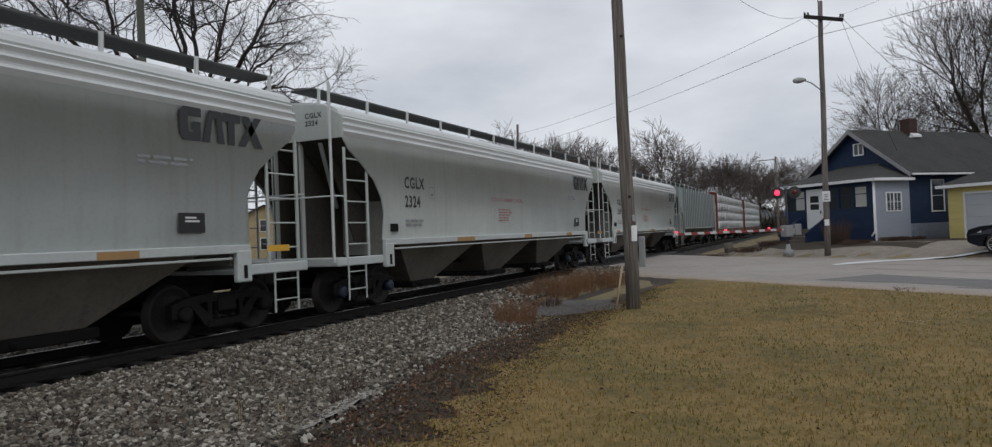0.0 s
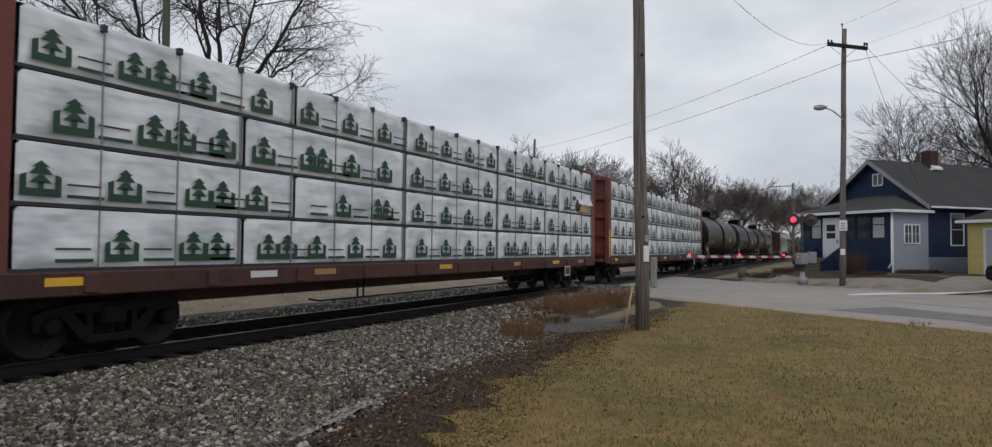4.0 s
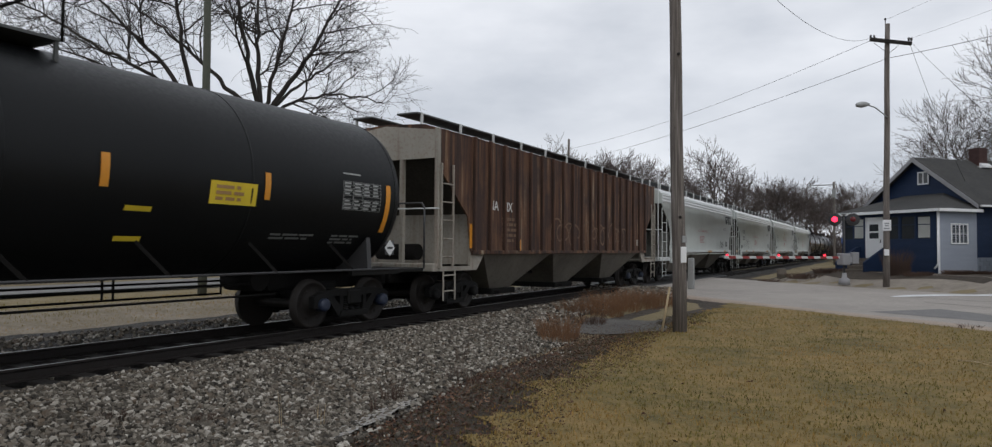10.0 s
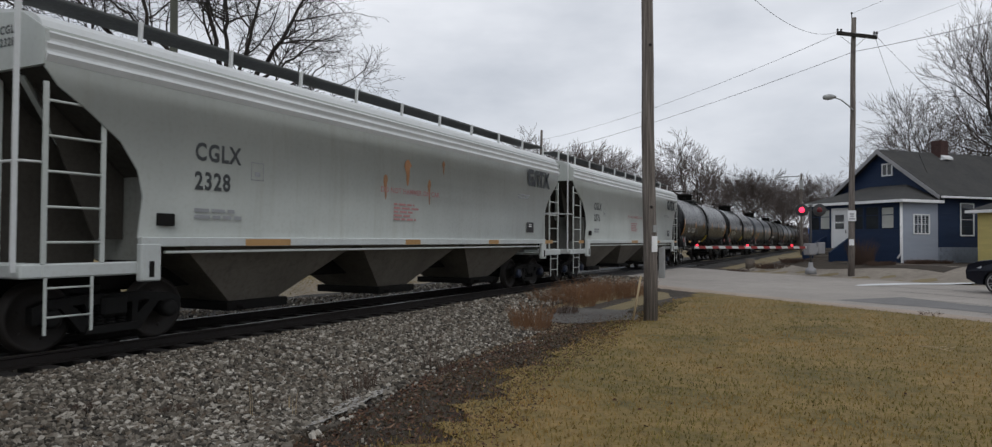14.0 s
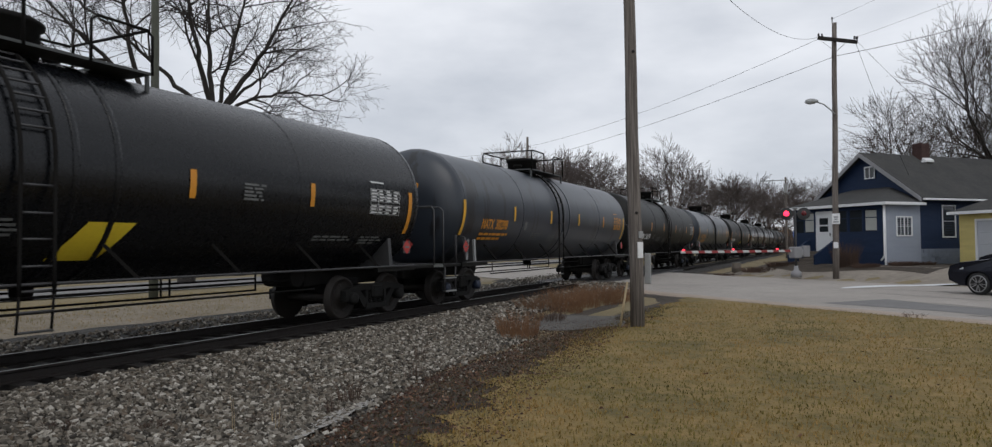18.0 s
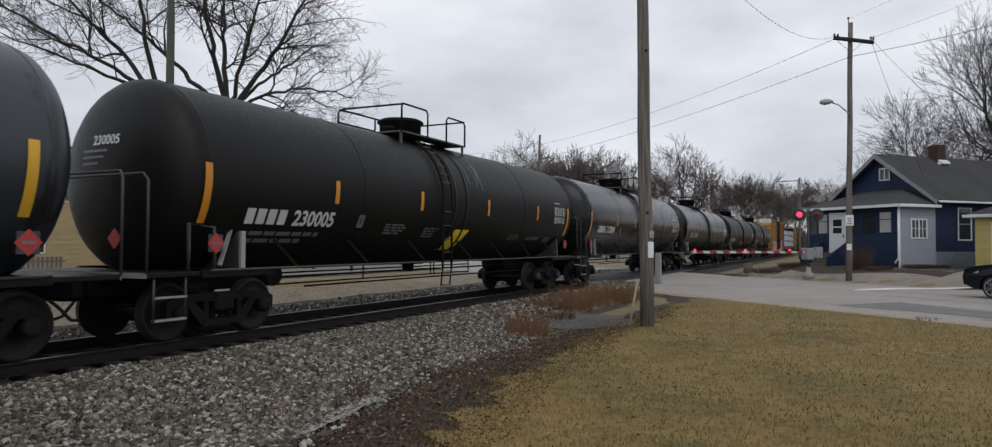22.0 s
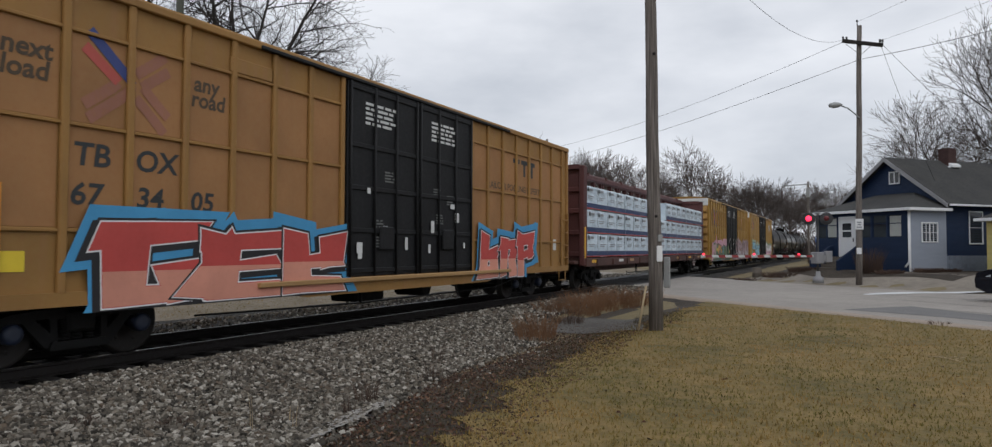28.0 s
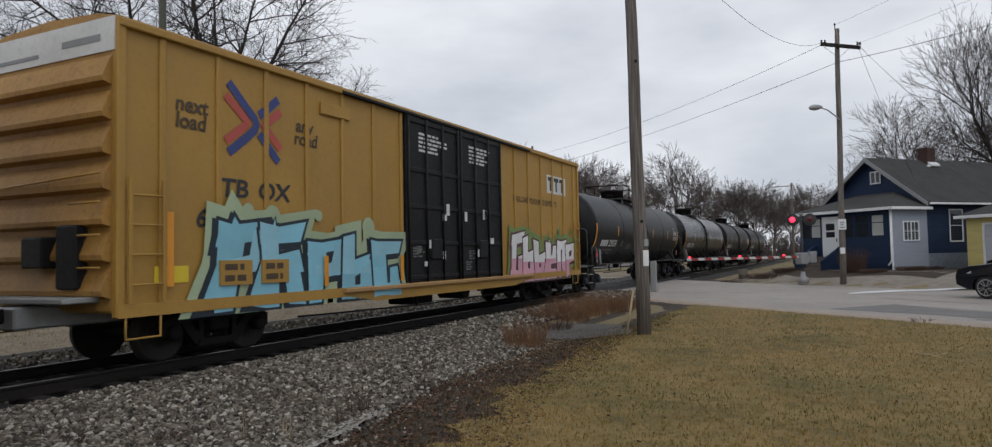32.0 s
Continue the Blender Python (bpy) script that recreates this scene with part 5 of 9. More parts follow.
# ---- cars ----
def suv(at, label):
    """A dark crossover, nose to local -x."""
    car = thing("car", at, label, "car")
    L, H, W = 4.6, 1.68, 0.92
    side = [(0.02, 0.42), (-0.01, 0.68), (0.06, 0.90), (0.40, 1.02), (1.26, 1.13), (1.84, 1.50), (2.30, 1.66), (3.1, 1.70), (3.9, 1.62), (4.38, 1.28), (4.56, 0.98), (4.6, 0.6), (4.5, 0.32), (3.95, 0.24)]
    def arch(cx):
        return [(cx + 0.40 * math.cos(math.radians(a)), 0.34 + 0.40 * math.sin(math.radians(a))) for a in range(-12, 193, 17)]
    outline = side + arch(3.72) + [(2.9, 0.24), (1.7, 0.24)] + arch(0.92) + [(0.35, 0.26)]
    body = M()
    n = len(outline)
    rings = []
    for y, shrink in ((-W, 0.05), (-W * 0.93, 0.0), (W * 0.93, 0.0), (W, 0.05)):
        rings.append([(x + (2.3 - x) * 0.0, y * (1 - 0.20 * max(0, z - 0.98)), z + (0.7 - z) * shrink) for x, z in outline])
    for r in rings:
        body.v += r
    for k in range(3):
        body.f += [(k * n + i, k * n + (i + 1) % n, (k + 1) * n + (i + 1) % n, (k + 1) * n + i) for i in range(n)]
    body.f += [tuple(range(n)), tuple(range(4 * n - 1, 3 * n - 1, -1))]
    body.s = [False] * len(body.f)
    part("body", body, CAR_PAINT, car, "dark blue-black metallic body")
    for y in (-1, 1):
        win = [(1.66, 1.14), (2.02, 1.46), (2.4, 1.58), (3.1, 1.61), (3.75, 1.53), (4.08, 1.26), (4.0, 1.15)]
        part("side_window", M().add([(x, y * (W * (1 - 0.20 * max(0, z - 0.98)) + 0.006), z) for x, z in win], [tuple(range(len(win)))]), GLASS, car, "dark side window")
        part("window_trim", M().tube([(x, y * (W * (1 - 0.20 * max(0, z - 0.98)) + 0.008), z) for x, z in win[:5]], 0.012, 5), ALLOY, car, "bright window trim")
        part("headlight", M().block(0.10, 0.5, y * 0.80 - 0.11, y * 0.80 + 0.11, 0.76, 0.90, 0.03), HEADLIGHT, car, "clear headlight")
        part("mirror", M().block(1.72, 1.9, y * 1.0 - 0.08, y * 1.0 + 0.08, 1.13, 1.27, 0.03), CAR_PAINT, car, "door mirror")
    part("windscreen", M().add([(1.28, -0.74, 1.15), (1.28, 0.74, 1.15), (1.84, 0.64, 1.515), (1.84, -0.64, 1.515)], [(0, 1, 2, 3)]), GLASS, car)
    part("grille", M().block(-0.02, 0.05, -0.55, 0.55, 0.46, 0.76, 0.02), METAL_DARK, car, "dark grille")
    for x in (0.92, 3.72):
        for y in (-1, 1):
            wheel = part("wheel", M().turned([(-0.11, 0.27), (-0.11, 0.325), (-0.08, 0.345), (0.08, 0.345), (0.11, 0.325), (0.11, 0.27)], 28, "y"), RUBBER, car, "black tyre", at=(x, y * 0.80, 0.345))
            rim = M()
            for k in range(10):
                a = 2 * math.pi * k / 10 + (0.10 if k % 2 else -0.10)
                rim.bar((0.05 * math.cos(a), y * 0.112, 0.05 * math.sin(a)), (0.24 * math.cos(a), y * 0.114, 0.24 * math.sin(a)), 0.035, 0.02)
            rim.tube([(0.25 * math.cos(6.2832 * k / 28), y * 0.112, 0.25 * math.sin(6.2832 * k / 28)) for k in range(28)], 0.018, 6, closed=True)
            part("rim", rim, ALLOY, wheel, "bright multi-spoke alloy rim")
    return car


STREET_TURN = math.degrees(math.atan2(SD.y, SD.x))
waiting_car = suv(pose(0, 0, 0), "dark blue-black crossover waiting in the street")
parked_car = suv(pose(5.25, 32.6, 0.22, 0, 0, STREET_TURN + 15), "dark crossover parked in the driveway")


# ---- plants ----
def tree_mesh(seed, stem, reach, kids, trunk, least, spread=(0.45, 1.0), up=0.10, sides=4, bend=0.22, limbs=None, side=None):
    """Bare winter tree: a stem, limbs of the given reach, then kids[k] branches on each branch of level k;
    limbs may be given as lines of (sideways, height, depth), sideways along a level direction.
    Returns the meshes of the trunk with its limbs, and of the twigs."""
    rng = random.Random(seed)
    wood, twigs = M(), M()
    last = len(kids)

    def sprout(pts, length, r, r1, level):
        if level >= last:
            return
        n, count = len(pts) - 1, kids[level]
        for k in range(count):
            t = 1.0 if k == 0 else (rng.uniform(0.78, 1.0) if level == 0 else rng.uniform(0.25, 0.98))
            i = min(n - 1, int(t * n))
            s = pts[i].lerp(pts[i + 1], t * n - i) if t < 1 else pts[-1]
            d0 = (pts[i + 1] - pts[i]).normalized()
            turn = rng.uniform(0, 6.283) if level else 6.283 * (k + rng.uniform(-0.25, 0.25)) / count
            a = d0.cross(Vector((0.31, 0.95, 0.05))).normalized()
            out = a * math.cos(turn) + d0.cross(a) * math.sin(turn)
            ang = rng.uniform(0.08, 0.4) if k == 0 else rng.uniform(*spread)
            nd = (d0 * math.cos(ang) + out * math.sin(ang)).normalized()
            ratio = (rng.uniform(0.75, 1.0) if level == 0 else rng.uniform(0.45, 0.75) * (1.15 - 0.45 * t) + 0.1)
            rr = r + (r1 - r) * t
            grow(s, nd, (reach if level == 0 else length) * ratio, max(least, rr * (0.62 if level == 0 else rng.uniform(0.5, 0.75))), level + 1)

    def grow(p, d, length, r, level):
        n = 6 if level < 3 else 3
        pts, dd = [p], d.copy()
        for i in range(n):
            wob = Vector((rng.uniform(-1, 1), rng.uniform(-1, 1), rng.uniform(-0.8, 0.8))) * (0.05 if level == 0 else bend)
            dd = (dd + wob + Vector((0, 0, up))).normalized()
            pts.append(pts[-1] + dd * (length / n))
        r1 = max(least * 0.6, r * (0.8 if level == 0 else 0.5))
        sd = 10 if level == 0 else (6 if level == 1 else (sides if level < 4 else 3))
        (wood if level < 3 else twigs).tube(pts, r, sd, r1, caps=False)
        sprout(pts, length, r, r1, level)

    if limbs is None:
        grow(Vector((0, 0, -0.15)), Vector((0, 0, 1)), stem, trunk, 0)
        return wood, twigs
    u, w = Vector((side[0], side[1], 0)), Vector((-side[1], side[0], 0))
    for pts, r, r1, bears in limbs:
        line, path = [u * a + w * c + Vector((0, 0, b)) for a, b, c in pts], []
        for p, q in zip(line, line[1:]):
            steps = max(2, round((q - p).length / 0.55))
            path += [p.lerp(q, k / steps) + (Vector((rng.uniform(-1, 1), rng.uniform(-1, 1), rng.uniform(-1, 1))) * 0.09 if k else Vector()) for k in range(steps)]
        path.append(line[-1])
        wood.tube(path, r, 8, r1, caps=False)
        if bears:
            sprout(path, reach, r, r1, 1)
    return wood, twigs


def tree(at, seed, label, stem, reach, kids, trunk, least, fine=TWIG, group="bare trees", **kw):
    ob = thing("tree", at, label, "tree", group)
    wood, twigs = tree_mesh(seed, stem, reach, kids, trunk, least, **kw)
    part("trunk", wood, BARK if group == "bare trees" else fine, ob, "grey-brown trunk and limbs")
    part("crown", twigs, fine, ob, "leafless fine twigs")
    return ob


STEM_LINES = [([(-1.2, -0.2, 0), (-1.2, 2.0, 0), (-1.3, 4.2, 0)], 0.42, 0.34, False), ([(-1.3, 4.2, 0), (-0.5, 6.6, 0.2), (0, 8.3, 0)], 0.27, 0.21, False), ([(-1.3, 4.2, 0), (-2.4, 6.7, -0.3), (-3.2, 9.0, 0)], 0.25, 0.17, False)]
# boughs: lean from upright, further bend, length, drift in depth, radius
BOUGHS_A = [(-42, -8, 9.5, 0.32, 0.14), (-14, 6, 9.8, -0.16, 0.15), (-2, 2, 9.2, 0.26, 0.15), (36, -14, 9.2, -0.17, 0.16), (48, 55, 7.2, 0.2, 0.10), (70, 95, 4.6, -0.28, 0.08), (14, -4, 7.2, -0.44, 0.12), (40, 12, 7.2, 0.39, 0.11)]
BOUGHS_B = [(-38, -10, 8.8, 0.22, 0.13), (-62, -4, 8.2, -0.24, 0.12), (-16, 16, 7.8, -0.25, 0.13), (-66, -2, 7.4, 0.35, 0.10)]
bough_lines = list(STEM_LINES)
for (sx, sz), group in (((0.0, 8.1), BOUGHS_A), ((-3.1, 8.7), BOUGHS_B)):
    for lean, more, length, drift, r in group:
        pts = [(sx, sz, 0.0)]
        for k in range(5):
            a = radians(lean + more * (k + 0.5) / 5)
            p = pts[-1]
            pts.append((p[0] + math.sin(a) * length / 5, p[1] + math.cos(a) * length / 5, p[2] + drift * length / 5))
        bough_lines.append((pts, r, 0.03, True))
tree(pose(-27.9, 25.8, 0), 5, "large spreading bare tree beyond the railway", 0, 3.7, (0, 10, 6, 4, 2), 0.40, 0.010, spread=(0.5, 1.15), up=0.03, bend=0.30, limbs=bough_lines, side=(0.62, 0.785))
tree(pose(-31.0, 36.0, 0), 15, "small bare sapling beyond the railway", 3.0, 3.2, (5, 4, 4, 3), 0.10, 0.010)
tree(pose(-26.0, 33.5, 0), 16, "small bare sapling beyond the railway", 3.6, 2.8, (5, 4, 4, 3), 0.09, 0.010)
BACK = (7, 7, 6, 5, 3)
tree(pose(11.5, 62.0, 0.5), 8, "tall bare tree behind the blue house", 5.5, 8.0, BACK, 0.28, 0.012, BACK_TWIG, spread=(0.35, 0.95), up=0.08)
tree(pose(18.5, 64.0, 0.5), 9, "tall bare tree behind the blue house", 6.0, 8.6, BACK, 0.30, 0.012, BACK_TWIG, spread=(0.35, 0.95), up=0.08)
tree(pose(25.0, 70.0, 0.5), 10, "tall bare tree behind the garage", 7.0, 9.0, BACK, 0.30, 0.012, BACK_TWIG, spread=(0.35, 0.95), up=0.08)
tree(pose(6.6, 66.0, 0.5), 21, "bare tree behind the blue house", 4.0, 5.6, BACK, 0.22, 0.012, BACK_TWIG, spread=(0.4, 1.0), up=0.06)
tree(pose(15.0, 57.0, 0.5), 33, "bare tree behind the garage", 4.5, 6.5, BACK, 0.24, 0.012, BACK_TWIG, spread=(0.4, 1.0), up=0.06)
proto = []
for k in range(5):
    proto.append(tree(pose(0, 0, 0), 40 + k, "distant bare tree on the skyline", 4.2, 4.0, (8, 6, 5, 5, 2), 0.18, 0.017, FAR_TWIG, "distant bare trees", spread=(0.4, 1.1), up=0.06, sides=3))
SPOTS = [(-21.9, 109.8, 1.6), (-14.5, 117.1, 1.32), (-10.1, 127.6, 1.18), (-3.4, 112.0, 1.11), (-54.6, 106.8, 1.71), (-44.7, 102.7, 1.69), (-38.7, 103.0, 1.68), (-36.1, 110.3, 1.63), (-7.8, 139.8, 1.09), (-22.3, 138.2, 1.35), (-14.9, 149.3, 1.25), (-34.9, 135.6, 1.58), (0.7, 130.0, 1.06), (-64.5, 38.3, 0.94), (-64, 122, 0.9), (-58, 132, 0.9), (-78, 95, 0.9), (-72, 50, 0.9), (-64, 46, 0.7), (13, 120, 0.8)]
for k, (x, y, s) in enumerate(SPOTS):
    if k < 5:
        proto[k].matrix_basis = pose(x, y, 0, 0, 0, 67 * k) @ Matrix.Scale(s, 4)
    else:
        c = copy_thing(proto[k % 5], pose(x, y, 0, 0, 0, 67 * k))
        c.scale = (s, s, s)


thicket = M()
rng = random.Random(77)
for k in range(2600):
    f = rng.random()
    x, y = -75 + 105 * f, 150 + 22 * rng.random() + 10 * math.sin(f * 9)
    h = rng.uniform(2.5, 5.5) * (0.75 + 0.3 * math.sin(f * 23))
    thicket.tube([(x, y, -0.1), (x + rng.uniform(-0.6, 0.6), y, h * 0.55), (x + rng.uniform(-1.6, 1.6), y, h)], 0.10, 3, 0.04, caps=False)
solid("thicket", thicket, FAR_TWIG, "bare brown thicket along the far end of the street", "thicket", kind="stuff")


def tuft(at, seed, count, h, r, material, label, category="bush", curve=0.5, width=0.006):
    rng = random.Random(seed)
    m = M()
    for k in range(count):
        a, d = rng.uniform(0, 6.283), r * math.sqrt(rng.random())
        x, y = d * math.cos(a), d * math.sin(a)
        hh = h * rng.uniform(0.45, 1.0) * (1 - 0.3 * d / r)
        b = a + rng.uniform(-0.8, 0.8)
        l = hh * curve * rng.uniform(0.2, 1.0)
        w = width * rng.uniform(0.6, 1.3)
        p = [(x, y, -0.04), (x + 0.35 * l * math.cos(b), y + 0.35 * l * math.sin(b), hh * 0.6), (x + l * math.cos(b), y + l * math.sin(b), hh)]
        m.tube(p, w, 3, w * 0.25, caps=False)
    return solid("bush", m, material, label, category, at, group="dry bushes")


for k, (x, y, h, r, n) in enumerate([(-5.85, 13.3, 0.66, 0.42, 300), (-6.25, 16.2, 0.42, 0.4, 180), (-6.8, 18.4, 0.74, 0.65, 380), (-6.95, 20.0, 0.78, 0.8, 420), (-6.75, 21.6, 0.8, 0.85, 460), (-6.35, 22.9, 0.68, 0.7, 330), (-7.4, 17.6, 0.5, 0.4, 180), (-5.6, 12.7, 0.4, 0.3, 110)]):
    tuft((x, y, gz(x, y)), k, n, h, r, STRAW if k not in (1,) else BRUSH, "dry orange-brown clump of grass beside the ballast", "grass clump", 0.75, 0.005)
for k, (x, y, h, n) in enumerate([(-5.0, 6.7, 0.42, 26), (-5.15, 6.75, 0.36, 16), (-5.9, 9.6, 0.45, 14), (-5.2, 8.3, 0.35, 18), (-4.7, 7.9, 0.3, 14), (-4.75, 6.0, 0.3, 14), (-5.5, 11.0, 0.35, 14)]):
    tuft((x, y, gz(x, y)), 50 + k, n, h, 0.10, BRUSH, "thin dry brown weed stalks", "weed", 0.5, 0.005)
for k, (x, y, h) in enumerate([(-5.3, 5.2, 0.62), (-5.2, 5.6, 0.42), (-4.95, 5.4, 0.35)]):
    tuft((x, y, gz(x, y)), 70 + k, 2, h, 0.02, STRAW_PALE, "single pale dry stalk", "weed", 0.15, 0.006)
for k, (x, y) in enumerate([(-6.2, 5.0), (-5.4, 5.7), (-6.9, 4.5)]):
    tuft((x, y, gz(x, y)), 80 + k, 120, 0.10, 0.16, BRUSH, "low reddish-brown clump among the stones", "weed", 1.2, 0.005)
tuft((0.55, 38.9, 0.5), 90, 420, 1.5, 0.55, BRUSH, "bare brown shrub before the porch windows", "shrub", 0.4, 0.008)
for k, (x, y, r, h) in enumerate([(-3.6, 40.5, 0.9, 0.35), (-2.6, 41.2, 0.7, 0.3), (2.9, 38.6, 0.5, 0.3), (3.9, 40.0, 0.5, 0.25), (1.4, 38.2, 0.6, 0.22), (-5.2, 41.5, 0.9, 0.25), (3.1, 39.4, 0.5, 0.25)]):
    tuft((x, y, gz(x, y)), 100 + k, 380, h, r, BRUSH, "low brown brush in the planting bed", "brush", 1.4, 0.012)
bed = M()
for i in range(40):
    f = i / 39
    c = Vector((-3.2, 42.0)).lerp(Vector((4.6, 39.0)), f)
    for sgn in (-1, 1):
        wd = 0.55 + 0.2 * noise.noise(Vector((f * 9, sgn, 0)))
        bed.v.append((c.x - 0.3 * sgn * wd, c.y + sgn * wd - 0.9, gz(c.x, c.y + sgn * wd - 0.9) + 0.02 + 0.02 * sgn))
bed.f = [(2 * i, 2 * i + 2, 2 * i + 3, 2 * i + 1) for i in range(39)]
bed.s = [True] * 39
solid("planting_bed", bed, DIRT, "dark mulched bed before the blue house", "planting bed", kind="structure")
tw = M().tube([(0, 0, 0.02), (0.22, 0.02, 0.035), (0.5, -0.05, 0.02)], 0.010, 6, 0.005).tube([(0.22, 0.02, 0.035), (0.36, 0.12, 0.06)], 0.006, 5, 0.003).tube([(0.38, -0.02, 0.03), (0.52, 0.08, 0.08)], 0.006, 5, 0.003)
solid("twig", tw, STRAW_PALE, "fallen pale twig lying on the lawn", "twig", pose(0.95, 12.75, gz(1.1, 12.7), 0, 0, -35))
tuft((1.6, 18.3, 0.0), 120, 40, 0.16, 0.2, BRUSH, "small dry weed at the street edge", "weed", 1.3, 0.006)
hang = thing("tree", (3.4, 14.0, 0.0), "bare twigs of a street tree hanging into view", "tree")
hm = M()
rng = random.Random(4)
for k in range(4):
    p = Vector((0.55 + 0.25 * k, 0.3 * k, 7.9))
    pts = [p]
    for i in range(5):
        p = p + Vector((rng.uniform(-0.12, 0.10), rng.uniform(-0.1, 0.1), -0.26 + rng.uniform(-0.06, 0.06)))
        pts.append(p)
        hm.tube([p, p + Vector((rng.uniform(-0.25, 0.25), rng.uniform(-0.2, 0.2), rng.uniform(-0.22, 0.02)))], 0.006, 3, 0.003, caps=False)
    hm.tube(pts, 0.012, 4, 0.004, caps=False)
hm.tube([(0.4, 0, 8.2), (1.1, 0.4, 7.95), (2.0, 0.9, 8.0), (3.6, 1.5, 8.3), (5.6, 2.0, 8.6)], 0.03, 6, 0.07)
part("crown", hm, TWIG, hang, "thin bare hanging twigs")
part("trunk", M().tube([(5.6, 2.0, -0.1), (5.65, 2.0, 4), (5.6, 2.0, 8.7)], 0.24, 10, 0.10), BARK, hang)


# ---- the train ----
# local y runs along the track (ends at -y lead), +x faces the lawn, z = 0 on the rail
ENDS = [-7.65, 11.01, 29.64, 48.29, 66.74, 91.37, 116.01, 134.41, 152.73, 171.06, 189.06, 207.77, 226.44, 245.10, 263.76, 282.11, 300.47, 318.83,
        337.16, 355.48, 373.76, 392.09, 410.58, 429.03, 447.46, 468.21, 492.79, 513.60, 534.39, 552.76, 571.13, 589.50, 607.87]


def travel(t):
    """How far the train has gone."""
    u = t - 16
    a = int(t)
    slack = SURGE.get(a, 0.0) + (SURGE.get(a + 1, 0.0) - SURGE.get(a, 0.0)) * (t - a)
    return 15.9113 * t + 0.00725689 * (u * u / 2 - 128) - 0.000588806 * (u ** 3 + 4096) / 6 + slack


RUN = list(range(33))
SURGE = {7: -0.17, 9: 0.06, 13: 0.15, 14: 0.48, 17: 0.18, 19: 0.06, 24: 0.2, 29: 0.07, 31: -0.12, 32: -0.2}        # slack running in and out
MOVING, WHEELS = [], []


def letters(name, text, y, z, size, material, parent, label="", x=1.6, around=None, squeeze=1.0, shear=0.0, end=False, weight=0.014, dish=0.0):
    """Stencilled words on the side that faces the lawn, or wrapped on a tank of (radius, height of its axis)."""
    key = ("letters", text, size, squeeze, shear, weight)
    if key not in MADE:
        cu = bpy.data.curves.new("letters", "FONT")
        cu.body, cu.size, cu.shear, cu.extrude = text, size, shear, 0.0
        cu.resolution_u = 3
        cu.offset = size * weight
        cu.space_character = 1.14 if weight > 0.029 else 1.0
        ob = bpy.data.objects.new("letters", cu)
        scene.collection.objects.link(ob)
        bpy.context.view_layer.update()
        me = bpy.data.meshes.new_from_object(ob.evaluated_get(bpy.context.evaluated_depsgraph_get()))
        MADE[key] = ([(v.co.x * squeeze, v.co.y) for v in me.vertices], [tuple(p.vertices) for p in me.polygons])
        bpy.data.objects.remove(ob)
        bpy.data.meshes.remove(me)
        bpy.data.curves.remove(cu)
    flat, faces = MADE[key]
    m = M()
    for a, b in flat:
        yy, zz = y + a, z + b
        if end:
            yy = y - 0.62 * math.sqrt(max(0, 1 - (math.hypot(x + a, zz - TANK[1]) / TANK[0]) ** 2)) if dish else y
            m.v.append((x + a, yy, zz))
        else:
            m.v.append((skin(zz, around) if around else x, yy, zz))
    m.f, m.s = list(faces), [False] * len(faces)
    return part(name, m, material, parent, label)


def skin(z, around, lift=0.012):
    r, zc = around
    return math.sqrt(max(0.01, r * r - (z - zc) ** 2)) + lift


def plate(m, y0, y1, z0, z1, x=1.6, around=None, cuts=1):
    """A flat patch on the side, bent round a tank where it sits on one."""
    n = cuts if around else 1
    s = len(m.v)
    for i in range(n + 1):
        z = z0 + (z1 - z0) * i / n
        xx = skin(z, around) if around else x
        m.v += [(xx, y0, z), (xx, y1, z)]
    m.f += [(s + 2 * i, s + 2 * i + 1, s + 2 * i + 3, s + 2 * i + 2) for i in range(n)]
    m.s += [False] * n
    return m


def text_bars(rng, y, z, lines, h, length, x=1.6, around=None):
    """Lines of lettering too small to read, as bars."""
    m = M()
    for k in range(lines):
        a = y
        stop = y + length * rng.uniform(0.65, 1.0)
        while a < stop - 0.05:
            b = min(stop, a + rng.uniform(0.12, 0.35))
            plate(m, a, b, z - k * h * 1.8, z - k * h * 1.8 + h, x, around)
            a = b + 0.05
    return m


def side_frame():
    m = M()
    left = [(-1.12, 0.40), (-1.12, 0.62), (-0.9, 0.70), (-0.45, 0.74), (-0.40, 0.62), (-0.70, 0.60), (-0.90, 0.55), (-0.98, 0.40)]
    m.prism(left, "x", -0.07, 0.07)
    m.prism([(-a, b) for a, b in left], "x", -0.07, 0.07)
    m.prism([(-0.47, 0.74), (0.47, 0.74), (0.42, 0.60), (-0.42, 0.60)], "x", -0.075, 0.075)
    for s in (-1, 1):
        m.prism([(s * 0.78, 0.62), (s * 0.62, 0.64), (s * 0.28, 0.32), (s * 0.36, 0.22), (s * 0.46, 0.24)], "x", -0.06, 0.06)
        m.prism([(s * 0.30, 0.62), (s * 0.40, 0.62), (s * 0.38, 0.28), (s * 0.30, 0.28)], "x", -0.06, 0.06)
    m.prism([(-0.42, 0.20), (0.42, 0.20), (0.38, 0.31), (-0.38, 0.31)], "x", -0.09, 0.09)
    return m


def springs():
    m = M()
    for y in (-0.17, 0.0, 0.17):
        for k in range(6):
            m.turned([(0.315 + 0.045 * k, 0.05), (0.335 + 0.045 * k, 0.07), (0.352 + 0.045 * k, 0.05)], 8, "z")
            m.moved(0, y, 0, len(m.v) - 24)
    return m


